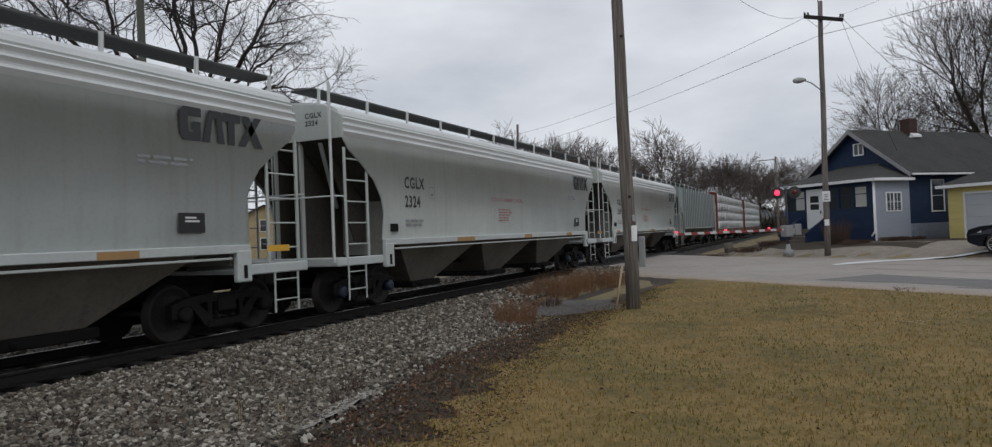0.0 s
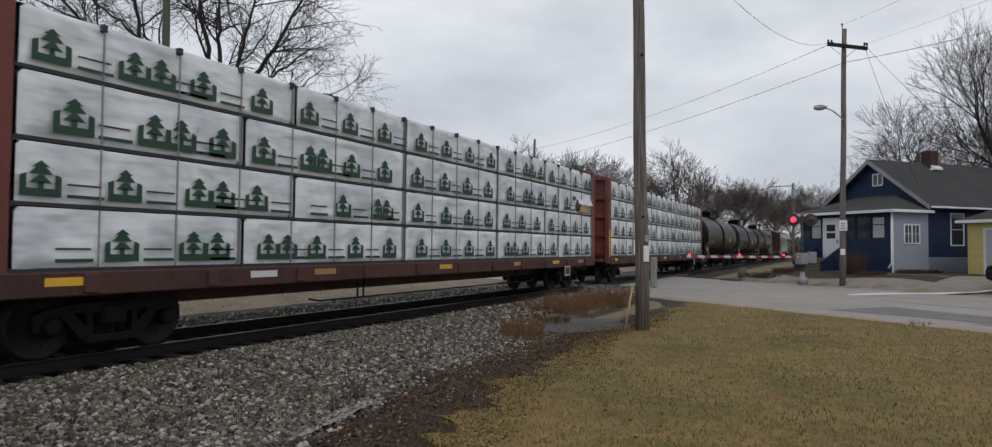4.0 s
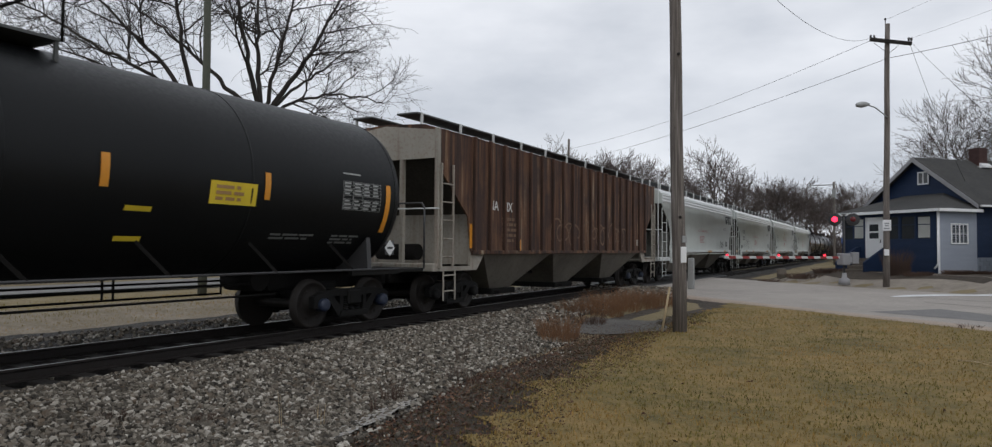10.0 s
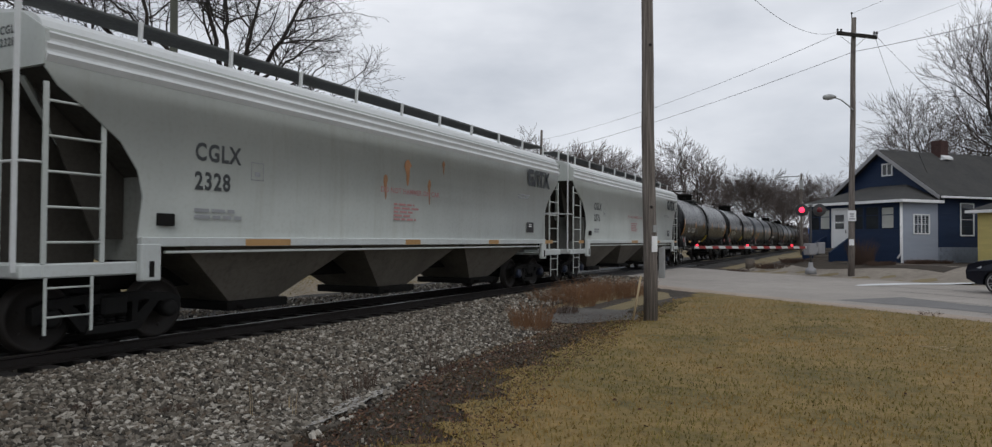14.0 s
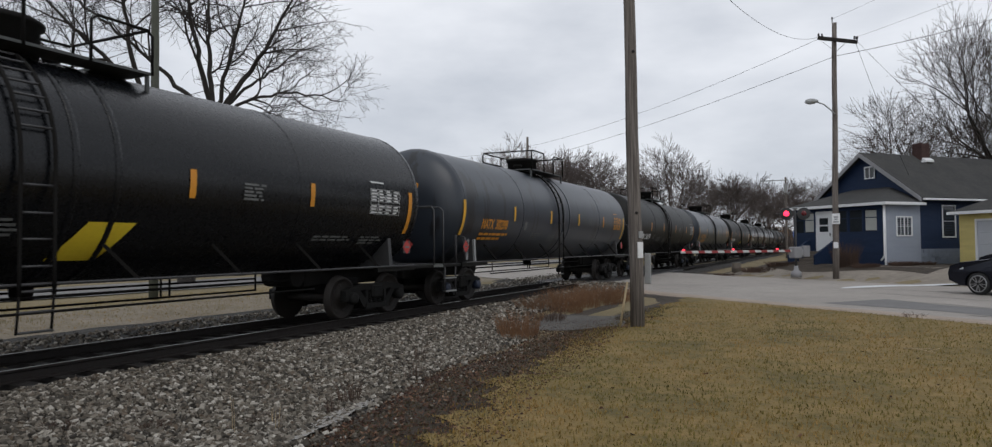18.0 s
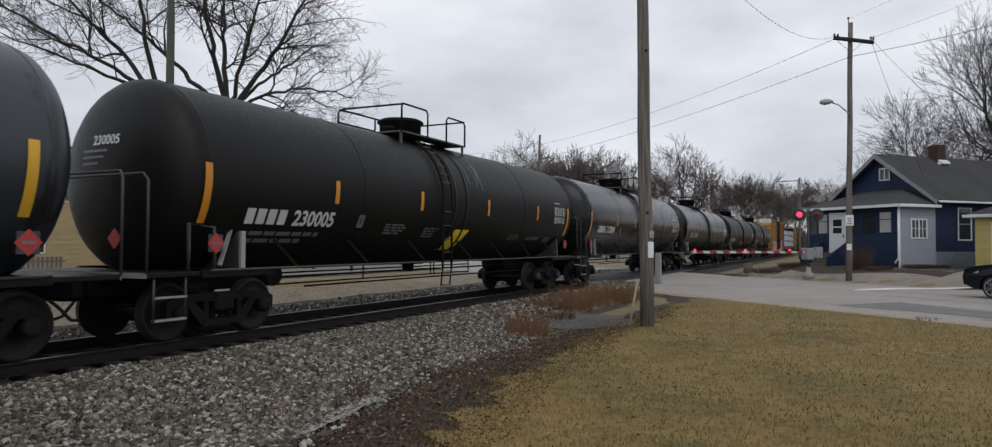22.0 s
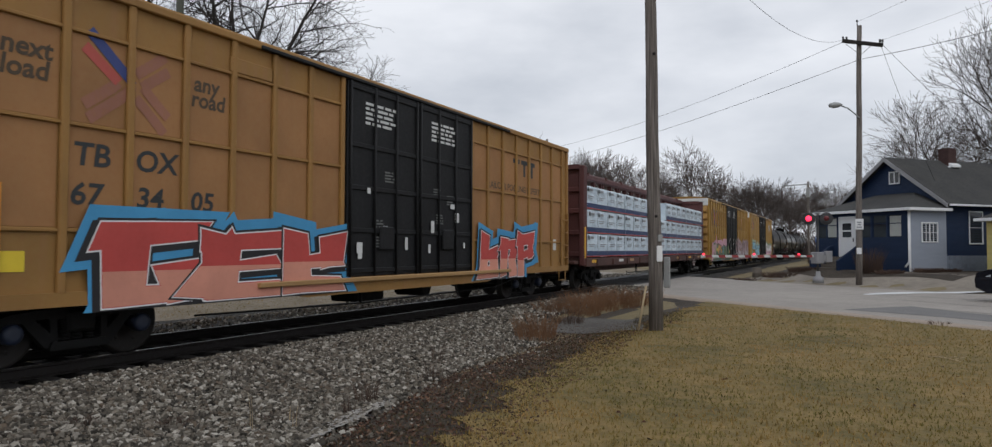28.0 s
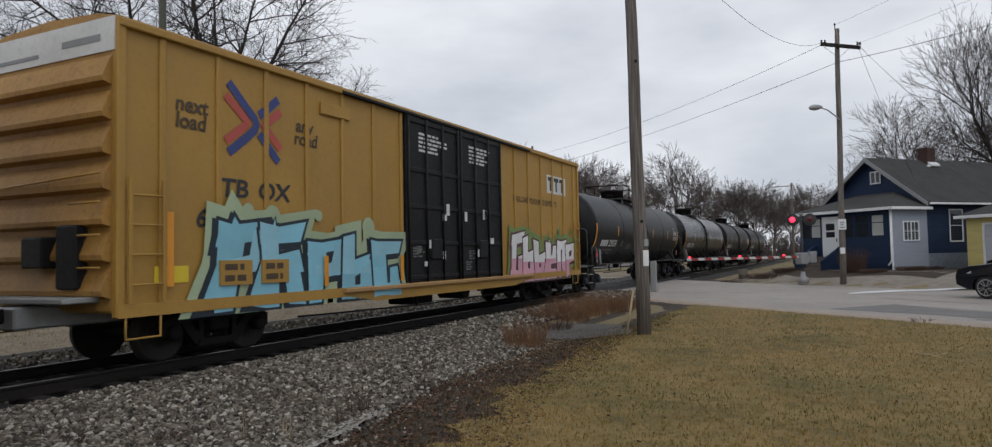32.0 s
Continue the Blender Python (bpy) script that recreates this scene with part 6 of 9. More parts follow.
def wheelset():
    m = M()
    for s in (-1, 1):
        m.turned([(s * (0.66), 0.485), (s * 0.69, 0.487), (s * 0.70, 0.46), (s * 0.80, 0.455), (s * 0.805, 0.40), (s * 0.775, 0.385), (s * 0.765, 0.17), (s * 0.82, 0.15), (s * 0.82, 0.09)], 32, "x")
    m.turned([(-1.12, 0.075), (-0.82, 0.085), (0.82, 0.085), (1.12, 0.075)], 12, "x")
    for s in (-1, 1):
        for k in range(6):
            a = math.radians(60 * k)
            n0 = len(m.v)
            m.turned([(s * 0.768, 0.03), (s * 0.776, 0.028), (s * 0.776, 0.01)], 6, "x").moved(0, 0.28 * math.cos(a), 0.28 * math.sin(a), n0)
    return m


def truck(car, y, rng):
    """A two-axle truck under a car."""
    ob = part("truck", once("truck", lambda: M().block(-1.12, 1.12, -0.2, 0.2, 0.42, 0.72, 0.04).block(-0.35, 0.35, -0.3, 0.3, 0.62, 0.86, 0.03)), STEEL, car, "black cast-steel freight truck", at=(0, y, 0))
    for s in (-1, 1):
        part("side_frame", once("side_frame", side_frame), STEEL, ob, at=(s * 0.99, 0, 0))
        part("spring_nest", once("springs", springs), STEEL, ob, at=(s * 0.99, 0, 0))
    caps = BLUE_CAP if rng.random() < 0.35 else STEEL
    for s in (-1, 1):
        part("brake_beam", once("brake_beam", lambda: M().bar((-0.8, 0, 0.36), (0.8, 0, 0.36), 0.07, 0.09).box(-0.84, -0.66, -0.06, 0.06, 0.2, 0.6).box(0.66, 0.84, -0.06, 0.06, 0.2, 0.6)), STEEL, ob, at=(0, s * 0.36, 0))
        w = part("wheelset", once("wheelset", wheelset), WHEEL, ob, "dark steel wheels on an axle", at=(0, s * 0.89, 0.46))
        WHEELS.append((w, car, y + s * 0.89))
        for x in (-1, 1):
            me = once(("bearing_cap", caps.name), lambda: M().turned([(-0.10, 0.13), (0.06, 0.13), (0.09, 0.11), (0.10, 0.06)], 14, "x"))
            part("bearing_cap", me, caps, ob, at=pose(x * 1.06, s * 0.89, 0.46, 0, 0, 0 if x > 0 else 180))
    return ob


def running_gear(car, half, truck_at, rng, drop=0.0):
    """Trucks, couplers and brake hoses."""
    for s in (-1, 1):
        truck(car, s * truck_at, rng)
        part("coupler", once("coupler", lambda: M().block(-0.12, 0.12, -0.75, -0.05, 0.76, 0.96, 0.03).block(-0.2, 0.16, -0.16, 0.09, 0.68, 1.02, 0.05)), STEEL, car, "rusty knuckle coupler", at=pose(0, s * half, 0, 0, 0, 0 if s > 0 else 180))
        part("air_hose", once("air_hose", lambda: M().tube([(0.35, -0.55, 0.8), (0.38, -0.35, 0.62), (0.3, -0.12, 0.42), (0.22, 0.05, 0.40)], 0.025, 6)), RUBBER, car, at=pose(0, s * half, 0, 0, 0, 0 if s > 0 else 180))


def ladder(parent, y0, y1, z0, z1, x, step, material, r=0.018, stile=0.03):
    lad = part("ladder", M().bar((x, y0, z0), (x, y0, z1), stile * 2, stile), material, parent, "steel grab ladder")
    part("stile", M().bar((x, y1, z0), (x, y1, z1), stile * 2, stile), material, lad)
    z = z0 + step * 0.6
    rung = once(("rung", round(y1 - y0, 3), material.name), lambda: M().tube([(0, 0, 0), (0, y1 - y0, 0)], r, 6))
    while z < z1 - 0.05:
        part("rung", rung, material, lad, at=(x, y0, z))
        z += step
    return lad


def new_car(i, name, label, category):
    y = (ENDS[i] + ENDS[i + 1]) / 2
    car = thing(name, pose(XC, y, ZR), label, category, "freight cars of the train")
    MOVING.append((car, y))
    return car, (ENDS[i + 1] - ENDS[i]) / 2, random.Random(100 + i)


def logo_blocks(m, y, z, w, h, x=1.606):
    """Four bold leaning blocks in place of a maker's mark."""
    k = 0.10 * h
    u = w / 4.1
    def block(pts):
        s = len(m.v)
        m.v += [(x, y + a, z + b) for a, b in pts]
        m.f.append(tuple(range(s, s + len(pts))))
        m.s.append(False)
    t = 0.27 * h
    block([(0.16 * u, 0), (0.96 * u, 0), (0.96 * u, t), (0.42 * u, t), (0.38 * u, h - t), (0.98 * u, h - t), (0.98 * u, h), (0.16 * u, h), (0, h - t * 0.7), (0, t * 0.7)])
    block([(0.56 * u, h * 0.36), (0.56 * u, h * 0.58), (0.96 * u, h * 0.58), (0.96 * u, t), (0.70 * u, t), (0.70 * u, h * 0.36)])
    block([(1.02 * u, 0), (1.36 * u, 0), (1.52 * u, h * 0.74), (1.68 * u, h * 0.74), (1.76 * u, 0), (2.08 * u, 0), (1.94 * u, h), (1.34 * u, h)])
    block([(1.99 * u, h), (2.01 * u, h - t), (2.28 * u, h - t), (2.26 * u, 0), (2.60 * u, 0), (2.62 * u, h - t), (2.92 * u, h - t), (2.92 * u, h)])
    block([(2.96 * u, h), (3.38 * u, h), (4.10 * u, 0), (3.68 * u, 0)])
    block([(2.76 * u, 0), (3.14 * u, 0), (4.06 * u, h), (3.68 * u, h)])
    return m


def scrawl(rng, y, z, w, h, x, loops=7, r=0.016):
    """A looping spray-paint tag that spells nothing: rounded humps over a running base line."""
    pts = []
    n = loops * 16
    for k in range(n + 1):
        f = k / n
        a = f * loops * 6.283
        pts.append((y + w * (0.06 + 0.88 * f) - 0.62 * w / loops * math.sin(a), z + h * (0.50 - 0.40 * math.cos(a) * (0.75 + 0.25 * math.sin(f * 11))) + 0.05 * h * math.sin(f * 7)))
    m = M()
    for k, p in enumerate(pts):
        u, v = pts[max(0, k - 1)], pts[min(n, k + 1)]
        d = math.hypot(v[0] - u[0], v[1] - u[1]) or 1.0
        nx, nz = -(v[1] - u[1]) / d * r, (v[0] - u[0]) / d * r
        m.v += [(x + 0.00003 * k, p[0] + nx, p[1] + nz), (x + 0.00003 * k, p[0] - nx, p[1] - nz)]
    m.f = [(2 * k, 2 * k + 1, 2 * k + 3, 2 * k + 2) for k in range(n)]
    m.s = [False] * n
    return m


def grain_hopper(i, number, rusty=False, tag=None):
    """Grey curved-side covered hopper."""
    paint_mat = GREY_RUST if rusty else GREY
    lab = "pale grey covered hopper car " + ("streaked with orange rust" if rusty else "with sprayed scrawls" if tag else "with dark stencilled markings")
    car, half, rng = new_car(i, "hopper_car", lab, "railway hopper car")
    e, q = 8.6, 7.3
    def side():
        m = M()
        cut = [(-e, 4.13), (-e, 3.62), (-8.45, 3.42), (-8.05, 3.16), (-7.60, 2.82), (-7.34, 2.45), (-7.25, 2.1), (-7.30, 1.52)]
        mir = [(-a, b) for a, b in cut[::-1]]
        outline = cut + mir
        zs = sorted({b for a, b in cut}, reverse=True)
        def bow(z):
            return 1.60 - 0.05 * ((z - 2.6) / 1.2) ** 2
        for s in (-1, 1):
            n0 = len(m.v)
            for a, b in cut:
                m.v += [(s * bow(b), a, b), (s * bow(b), -a, b), (s * (bow(b) - 0.03), a, b), (s * (bow(b) - 0.03), -a, b)]
            for k in range(len(cut) - 1):
                p, r = n0 + 4 * k, n0 + 4 * k + 4
                m.f += [(p, p + 1, r + 1, r), (p + 2, r + 2, r + 3, p + 3), (p, r, r + 2, p + 2), (p + 1, p + 3, r + 3, r + 1)]
                m.s += [True, True, False, False]
        return m
    body = part("body", once("hopper_side", side), paint_mat, car, "pale grey bowed steel sides")
    def roof():
        prof = [(1.56, 3.70), (1.60, 3.78), (1.555, 3.83), (1.555, 3.86), (1.585, 3.92), (1.535, 3.97), (1.535, 4.0), (1.565, 4.06), (1.50, 4.11), (1.47, 4.16)]
        arc = [(1.47 * math.cos(t), 4.16 + 0.34 * math.sin(t)) for t in [math.pi * k / 14 for k in range(1, 14)]]
        prof = prof + arc + [(-a, b) for a, b in prof[::-1]]
        prof += [(-1.40, 3.75), (1.40, 3.75)]
        return M().prism(prof, "y", -e, e)
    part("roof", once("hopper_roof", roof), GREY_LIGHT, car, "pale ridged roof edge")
    walk_board = once("roofwalk", lambda: M().block(-0.3, 0.3, -8.75, 8.75, 0, 0.045, 0.01))
    for s in (-1, 1):
        part("roofwalk", walk_board, GRATE, car, "dark grating walkway", at=(s * 0.66, 0, 4.68))
        post = once("roof_post", lambda: M().bar((0, 0, 0), (0.02, 0, 0.36), 0.05, 0.05))
        for k in range(11):
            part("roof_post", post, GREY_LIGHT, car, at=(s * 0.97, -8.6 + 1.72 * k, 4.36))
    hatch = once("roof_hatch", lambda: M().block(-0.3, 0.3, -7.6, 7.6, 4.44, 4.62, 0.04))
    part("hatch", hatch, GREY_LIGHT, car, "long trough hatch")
    for s in (-1, 1):
        sill = part("side_sill", once("hopper_sill", lambda: M().block(-0.05, 0.05, -q, q, 1.40, 1.54, 0.012)), WHITE, car, "white side sill", at=(s * 1.60, 0, 0))
        for y in (-q + 0.15, q - 0.15):
            part("jacking_pad", once("jacking_pad", lambda: M().block(-0.06, 0.06, -0.16, 0.16, 0.92, 1.45, 0.02)), WHITE, sill, at=(0, y, 0))
            part("slot", once("pad_slot", lambda: M().box(0.058, 0.066, -0.04, 0.04, 0.98, 1.2)), UNDER, sill, at=(0, y, 0))
        part("under_lip", once("under_lip", lambda: M().block(-0.03, 0.03, -q + 0.4, q - 0.4, 1.30, 1.34, 0.008)), GREY, sill)
    for s in (-1, 1):
        flip = pose(0, 0, 0, 0, 0, 0 if s < 0 else 180)
        part("end_sheet", once("end_sheet", lambda: M().prism([(-1.55, 3.66), (1.55, 3.66), (1.56, 4.1), (1.1, 4.36), (0, 4.48), (-1.1, 4.36), (-1.56, 4.1)], "y", -8.62, -8.56)), GREY, car, "grey upper end sheet", at=flip)
        # Slope, end plate and shear plates carry the overhang's shade in their colour.
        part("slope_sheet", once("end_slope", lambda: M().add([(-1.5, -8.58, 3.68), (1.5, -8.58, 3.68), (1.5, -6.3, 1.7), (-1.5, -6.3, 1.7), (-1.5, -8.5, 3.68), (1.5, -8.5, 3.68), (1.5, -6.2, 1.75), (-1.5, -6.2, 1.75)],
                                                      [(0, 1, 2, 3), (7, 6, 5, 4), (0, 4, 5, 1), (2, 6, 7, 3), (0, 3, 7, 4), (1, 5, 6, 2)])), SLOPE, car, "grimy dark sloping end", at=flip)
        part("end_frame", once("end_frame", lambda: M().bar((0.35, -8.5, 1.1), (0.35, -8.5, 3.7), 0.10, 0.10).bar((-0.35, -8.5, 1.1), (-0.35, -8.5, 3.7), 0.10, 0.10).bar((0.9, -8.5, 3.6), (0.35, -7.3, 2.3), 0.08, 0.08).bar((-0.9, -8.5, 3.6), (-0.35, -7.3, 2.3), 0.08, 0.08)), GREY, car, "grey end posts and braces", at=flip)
        part("bulkhead_plate", once("bulkhead_plate", lambda: M().box(-1.45, 1.45, -7.1, -7.02, 1.2, 2.45)), HOPPER_END, car, "streaked grey plate with the slope's shade in its colour", at=flip)
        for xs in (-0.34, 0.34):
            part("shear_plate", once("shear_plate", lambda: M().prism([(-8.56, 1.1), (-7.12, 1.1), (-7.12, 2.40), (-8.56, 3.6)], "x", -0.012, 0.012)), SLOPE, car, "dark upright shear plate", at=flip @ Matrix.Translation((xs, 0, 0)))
        # Added dark screen; it hides the bright background behind the end opening.
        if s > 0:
            part("end_panel", once("end_panel", lambda: M().box(0.36, 1.42, -8.46, -8.42, 1.12, 2.9)), SLOPE, car, "added dark screen behind the end ladder", at=flip)
        # Added dark plates that deepen the darkness under the slope.
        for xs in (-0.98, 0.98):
            part("gusset", once("slope_filler", lambda: M().prism([(-8.4, 3.48), (-7.12, 2.40), (-7.12, 1.5), (-7.55, 1.5)], "x", -0.012, 0.012)), SLOPE, car, "added dark plate under the slope", at=flip @ Matrix.Translation((xs, 0, 0)))
        if number:
            for word, z in (("CGLX", 4.12), (number, 3.96)):
                letters("end_mark", word, -8.625, z, 0.15, DARK_PRINT, car, "small dark letters on the end sheet", 0.62, end=True, weight=0.03) if s < 0 else None
        part("end_platform", once("end_platform", lambda: M().block(-1.55, 1.55, -8.85, -8.5, 1.02, 1.20, 0.02).box(-1.5, 1.5, -8.5, -7.2, 1.04, 1.1).block(1.47, 1.57, -8.6, -7.1, 1.02, 1.2, 0.02).block(-1.57, -1.47, -8.6, -7.1, 1.02, 1.2, 0.02)), WHITE, car, "white end platform", at=flip)
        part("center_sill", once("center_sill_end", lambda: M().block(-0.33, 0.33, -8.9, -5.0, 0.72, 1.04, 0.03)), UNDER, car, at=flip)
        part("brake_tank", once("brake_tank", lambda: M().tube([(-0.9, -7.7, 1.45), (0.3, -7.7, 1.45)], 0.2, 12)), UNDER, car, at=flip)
        for xs in (1, -1):
            ladder(car, -8.58 if s < 0 else 7.82, -7.82 if s < 0 else 8.58, 1.2, 3.45, xs * 1.55, 0.44, GREY)
            ladder(car, -8.55 if s < 0 else 7.95, -7.95 if s < 0 else 8.55, 0.32, 1.04, xs * 1.55, 0.36, GREY, 0.014, 0.018)
        part("grab_iron", once("grab_iron", lambda: M().tube([(-1.5, -8.85, 2.45), (1.5, -8.85, 2.45)], 0.018, 6).tube([(1.5, -8.85, 2.45), (1.52, -8.55, 2.45)], 0.018, 6)), GREY_LIGHT, car, at=flip)
        part("ladder_stile", once("end_ladder", lambda: M().bar((1.45, -8.88, 1.1), (1.45, -8.88, 4.75), 0.06, 0.03)), GREY_LIGHT, car, at=flip)
    def bay():
        m = M()
        top, bot = [(-1.45, -2.15), (1.45, -2.15), (1.45, 2.15), (-1.45, 2.15)], [(-0.75, -0.55), (0.75, -0.55), (0.75, 0.55), (-0.75, 0.55)]
        return m.add([(*p, 1.45) for p in top] + [(*p, 0.42) for p in bot], [(0, 1, 5, 4), (1, 2, 6, 5), (2, 3, 7, 6), (3, 0, 4, 7), (7, 6, 5, 4)])
    for y in (-4.35, 0.0, 4.35):
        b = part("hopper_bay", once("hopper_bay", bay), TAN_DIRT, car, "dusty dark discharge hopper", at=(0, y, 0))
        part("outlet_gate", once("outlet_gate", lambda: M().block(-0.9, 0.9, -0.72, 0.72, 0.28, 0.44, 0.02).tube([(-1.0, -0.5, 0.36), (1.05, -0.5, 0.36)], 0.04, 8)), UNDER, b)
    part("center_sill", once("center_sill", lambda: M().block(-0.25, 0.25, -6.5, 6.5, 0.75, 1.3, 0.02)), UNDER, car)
    # markings
    x = 1.606
    if number:
        for k, (word, z) in enumerate((("CGLX", 2.71), (number, 2.27))):
            letters("reporting_mark", word, -6.4, z, 0.37, DARK_PRINT, body, "dark stencilled letters", x, squeeze=0.84, weight=0.03)
        part("small_stencil", text_bars(rng, -6.4, 1.92, 2, 0.055, 0.95, x), GREY_PRINT, body, "small unreadable stencil lines")
        for k, (a, b, c, d) in enumerate(((-5.28, -5.00, 2.48, 2.495), (-5.28, -5.00, 2.765, 2.78), (-5.28, -5.265, 2.495, 2.765), (-5.015, -5.0, 2.495, 2.765), (-5.2, -5.08, 2.55, 2.62))):
            part("tally_line", plate(M(), a, b, c, d, x), GREY_PRINT, body, "thin dark tally outline")
    part("maker_mark", logo_blocks(M(), 5.95, 3.18, 1.75, 0.52), DARK_PRINT, body, "bold dark maker's mark as blocks")
    part("data_panel", plate(M(), 5.88, 6.38, 1.75, 2.06, x), SPRAY["black"], body, "black data panel")
    part("small_stencil", text_bars(rng, 6.0, 1.97, 2, 0.03, 0.3, x + 0.002), WHITE_PRINT, body, "tiny white unreadable lines")
    part("small_stencil", text_bars(rng, 5.2, 2.85, 2, 0.045, 1.1, x), GREY_PRINT, body, "small unreadable stencil lines")
    letters("warning_text", "DO NOT HAMMER ON CAR", -1.68, 2.52, 0.165, RED_PALE, body, "faded red stencilled words", x, squeeze=1.15)
    part("small_stencil", text_bars(rng, -1.2, 2.26, 5, 0.045, 1.1, x), RED_PALE, body, "faded red unreadable lines")
    for y, mat, w in ((-6.98, TAN_REFLECT, 0.85), (-3.2, TAN_REFLECT, 0.5), (0.1, TAN_REFLECT, 0.5), (3.36, TAN_REFLECT, 0.53), (5.95, REFLECT if i == 0 else TAN_REFLECT, 0.45)):
        part("reflector", plate(M(), y, y + w, 1.43, 1.52, 1.653), mat, sill, "amber reflector strip")
    part("notice_plate", M().block(1.6, 1.63, -7.05, -6.75, 1.7, 1.88, 0.01), UNDER, body, "small dark notice plate")
    if tag:
        y, z, w, h, loops = tag
        part("graffiti", scrawl(rng, y, z, w, h, x + 0.004, loops), SPRAY["black"], body, "looping dark spray-paint scrawl")
    if rusty:
        for y, z, w, h in ((-0.66, 3.1, 0.17, 0.5), (-1.5, 2.72, 0.11, 0.45), (0.25, 2.72, 0.09, 0.5), (0.9, 3.3, 0.07, 0.3)):
            pts = [(w * math.cos(a) * (0.7 + 0.3 * rng.random()) * (1 if math.sin(a) > 0 else 0.5), h * math.sin(a) * (0.4 if math.sin(a) > 0 else 0.8)) for a in [6.283 * k / 18 for k in range(18)]]
            part("rust_stain", M().add([(x - 0.003, y + a, z + b) for a, b in pts], [tuple(range(18))]), paint("rust_bloom", (0.24, 0.115, 0.05), (0.36, 0.30, 0.22), 0.4, 0.85, streak=0.35, streak_colour=(0.36, 0.31, 0.24), spread=0.25) if "rust" not in MADE else MADE["rust"], body, "orange rust bloom")
            MADE["rust"] = bpy.data.materials["rust_bloom"]
    running_gear(car, half, 7.29, rng)
    return car


def ribbed_hopper(i, mat, end_mat, label, marks):
    """Flat-sided covered hopper with outside posts."""
    car, half, rng = new_car(i, "hopper_car", label, "railway hopper car")
    e = 8.65
    poly = [(-e, 4.3), (-e, 3.40), (-7.35, 2.32), (-7.2, 1.48), (7.2, 1.48), (7.35, 2.32), (e, 3.40), (e, 4.3)]
    body = part("body", once("ribbed_side" + mat.name, lambda: M().prism(poly, "x", 1.47, 1.51).prism(poly, "x", -1.51, -1.47)), mat, car, "flat steel sides")
    for s in (-1, 1):
        rib = once("side_rib" + mat.name, lambda: M().block(-0.05, 0.05, -0.045, 0.045, 1.46, 4.3, 0.012))
        for k in range(19):
            part("side_rib", rib, mat, body, at=(s * 1.55, -7.1 + 0.789 * k, 0))
        part("side_sill", once("ribbed_sill" + mat.name, lambda: M().block(-0.05, 0.05, -7.2, 7.2, 1.40, 1.50, 0.01)), mat, car, at=(s * 1.53, 0, 0))
        part("end_corner", once("end_corner" + mat.name, lambda: M().bar((0, -e, 1.1), (0, -e, 4.3), 0.1, 0.1).bar((0, e, 1.1), (0, e, 4.3), 0.1, 0.1)), end_mat, car, at=(s * 1.47, 0, 0))
        part("roofwalk", once("roofwalk", None), GRATE, car, "dark grating walkway", at=(s * 0.66, 0, 4.66))
        post = once("roof_post", None)
        for k in range(11):
            part("roof_post", post, GREY_LIGHT if mat is GREY_BLUE else UNDER, car, at=(s * 0.97, -8.6 + 1.72 * k, 4.34))
    part("roof", once("ribbed_roof" + mat.name, lambda: M().prism([(1.52, 4.28), (1.1, 4.42), (0, 4.48), (-1.1, 4.42), (-1.52, 4.28), (-1.5, 4.2), (1.5, 4.2)], "y", -e, e)), mat, car, "low-arched roof")
    part("hatch", once("roof_hatch", None), mat, car)
    for s in (-1, 1):
        flip = pose(0, 0, 0, 0, 0, 0 if s < 0 else 180)
        part("end_sheet", once("ribbed_end" + mat.name, lambda: M().prism([(-1.5, 3.62), (1.5, 3.62), (1.5, 4.26), (0, 4.44), (-1.5, 4.26)], "y", -8.66, -8.60)), end_mat, car, "upper end sheet", at=flip)
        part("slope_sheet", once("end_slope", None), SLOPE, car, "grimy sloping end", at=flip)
        part("end_frame", once("ribbed_end_frame" + mat.name, lambda: M().bar((0.45, -8.6, 1.1), (0.45, -8.6, 3.65), 0.10, 0.10).bar((-0.45, -8.6, 1.1), (-0.45, -8.6, 3.65), 0.10, 0.10).box(-1.45, 1.45, -7.1, -7.0, 1.15, 2.4)), end_mat, car, at=flip)
        part("end_platform", once("ribbed_platform" + mat.name, lambda: M().block(-1.5, 1.5, -8.85, -8.55, 1.02, 1.2, 0.02).box(-1.45, 1.45, -8.5, -7.0, 1.04, 1.1).prism([(-7.2, 1.45), (-6.5, 1.45), (-6.9, 1.02), (-8.6, 1.02), (-8.6, 1.12), (-7.2, 1.12)], "x", 1.42, 1.5).prism([(-7.2, 1.45), (-6.5, 1.45), (-6.9, 1.02), (-8.6, 1.02), (-8.6, 1.12), (-7.2, 1.12)], "x", -1.5, -1.42)), end_mat, car, at=flip)
        part("center_sill", once("center_sill_end", None), UNDER, car, at=flip)
        part("brake_tank", once("brake_tank", None), UNDER, car, at=flip)
        for xs in (1, -1):
            ladder(car, -8.6 if s < 0 else 8.1, -8.1 if s < 0 else 8.6, 1.1, 3.5, xs * 1.55, 0.42, GREY if mat is GREY_BLUE else RUST_PALE)
            ladder(car, -8.5 if s < 0 else 8.0, -8.0 if s < 0 else 8.5, 0.35, 1.04, xs * 1.55, 0.36, GREY if mat is GREY_BLUE else RUST_PALE, 0.016, 0.02)
        part("grab_iron", once("grab_iron", None), GREY if mat is GREY_BLUE else RUST_PALE, car, at=flip)
    for y in (-4.35, 0.0, 4.35):
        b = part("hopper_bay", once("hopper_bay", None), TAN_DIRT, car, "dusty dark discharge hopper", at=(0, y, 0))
        part("outlet_gate", once("outlet_gate", None), UNDER, b)
    part("center_sill", once("center_sill", None), UNDER, car)
    x = 1.513
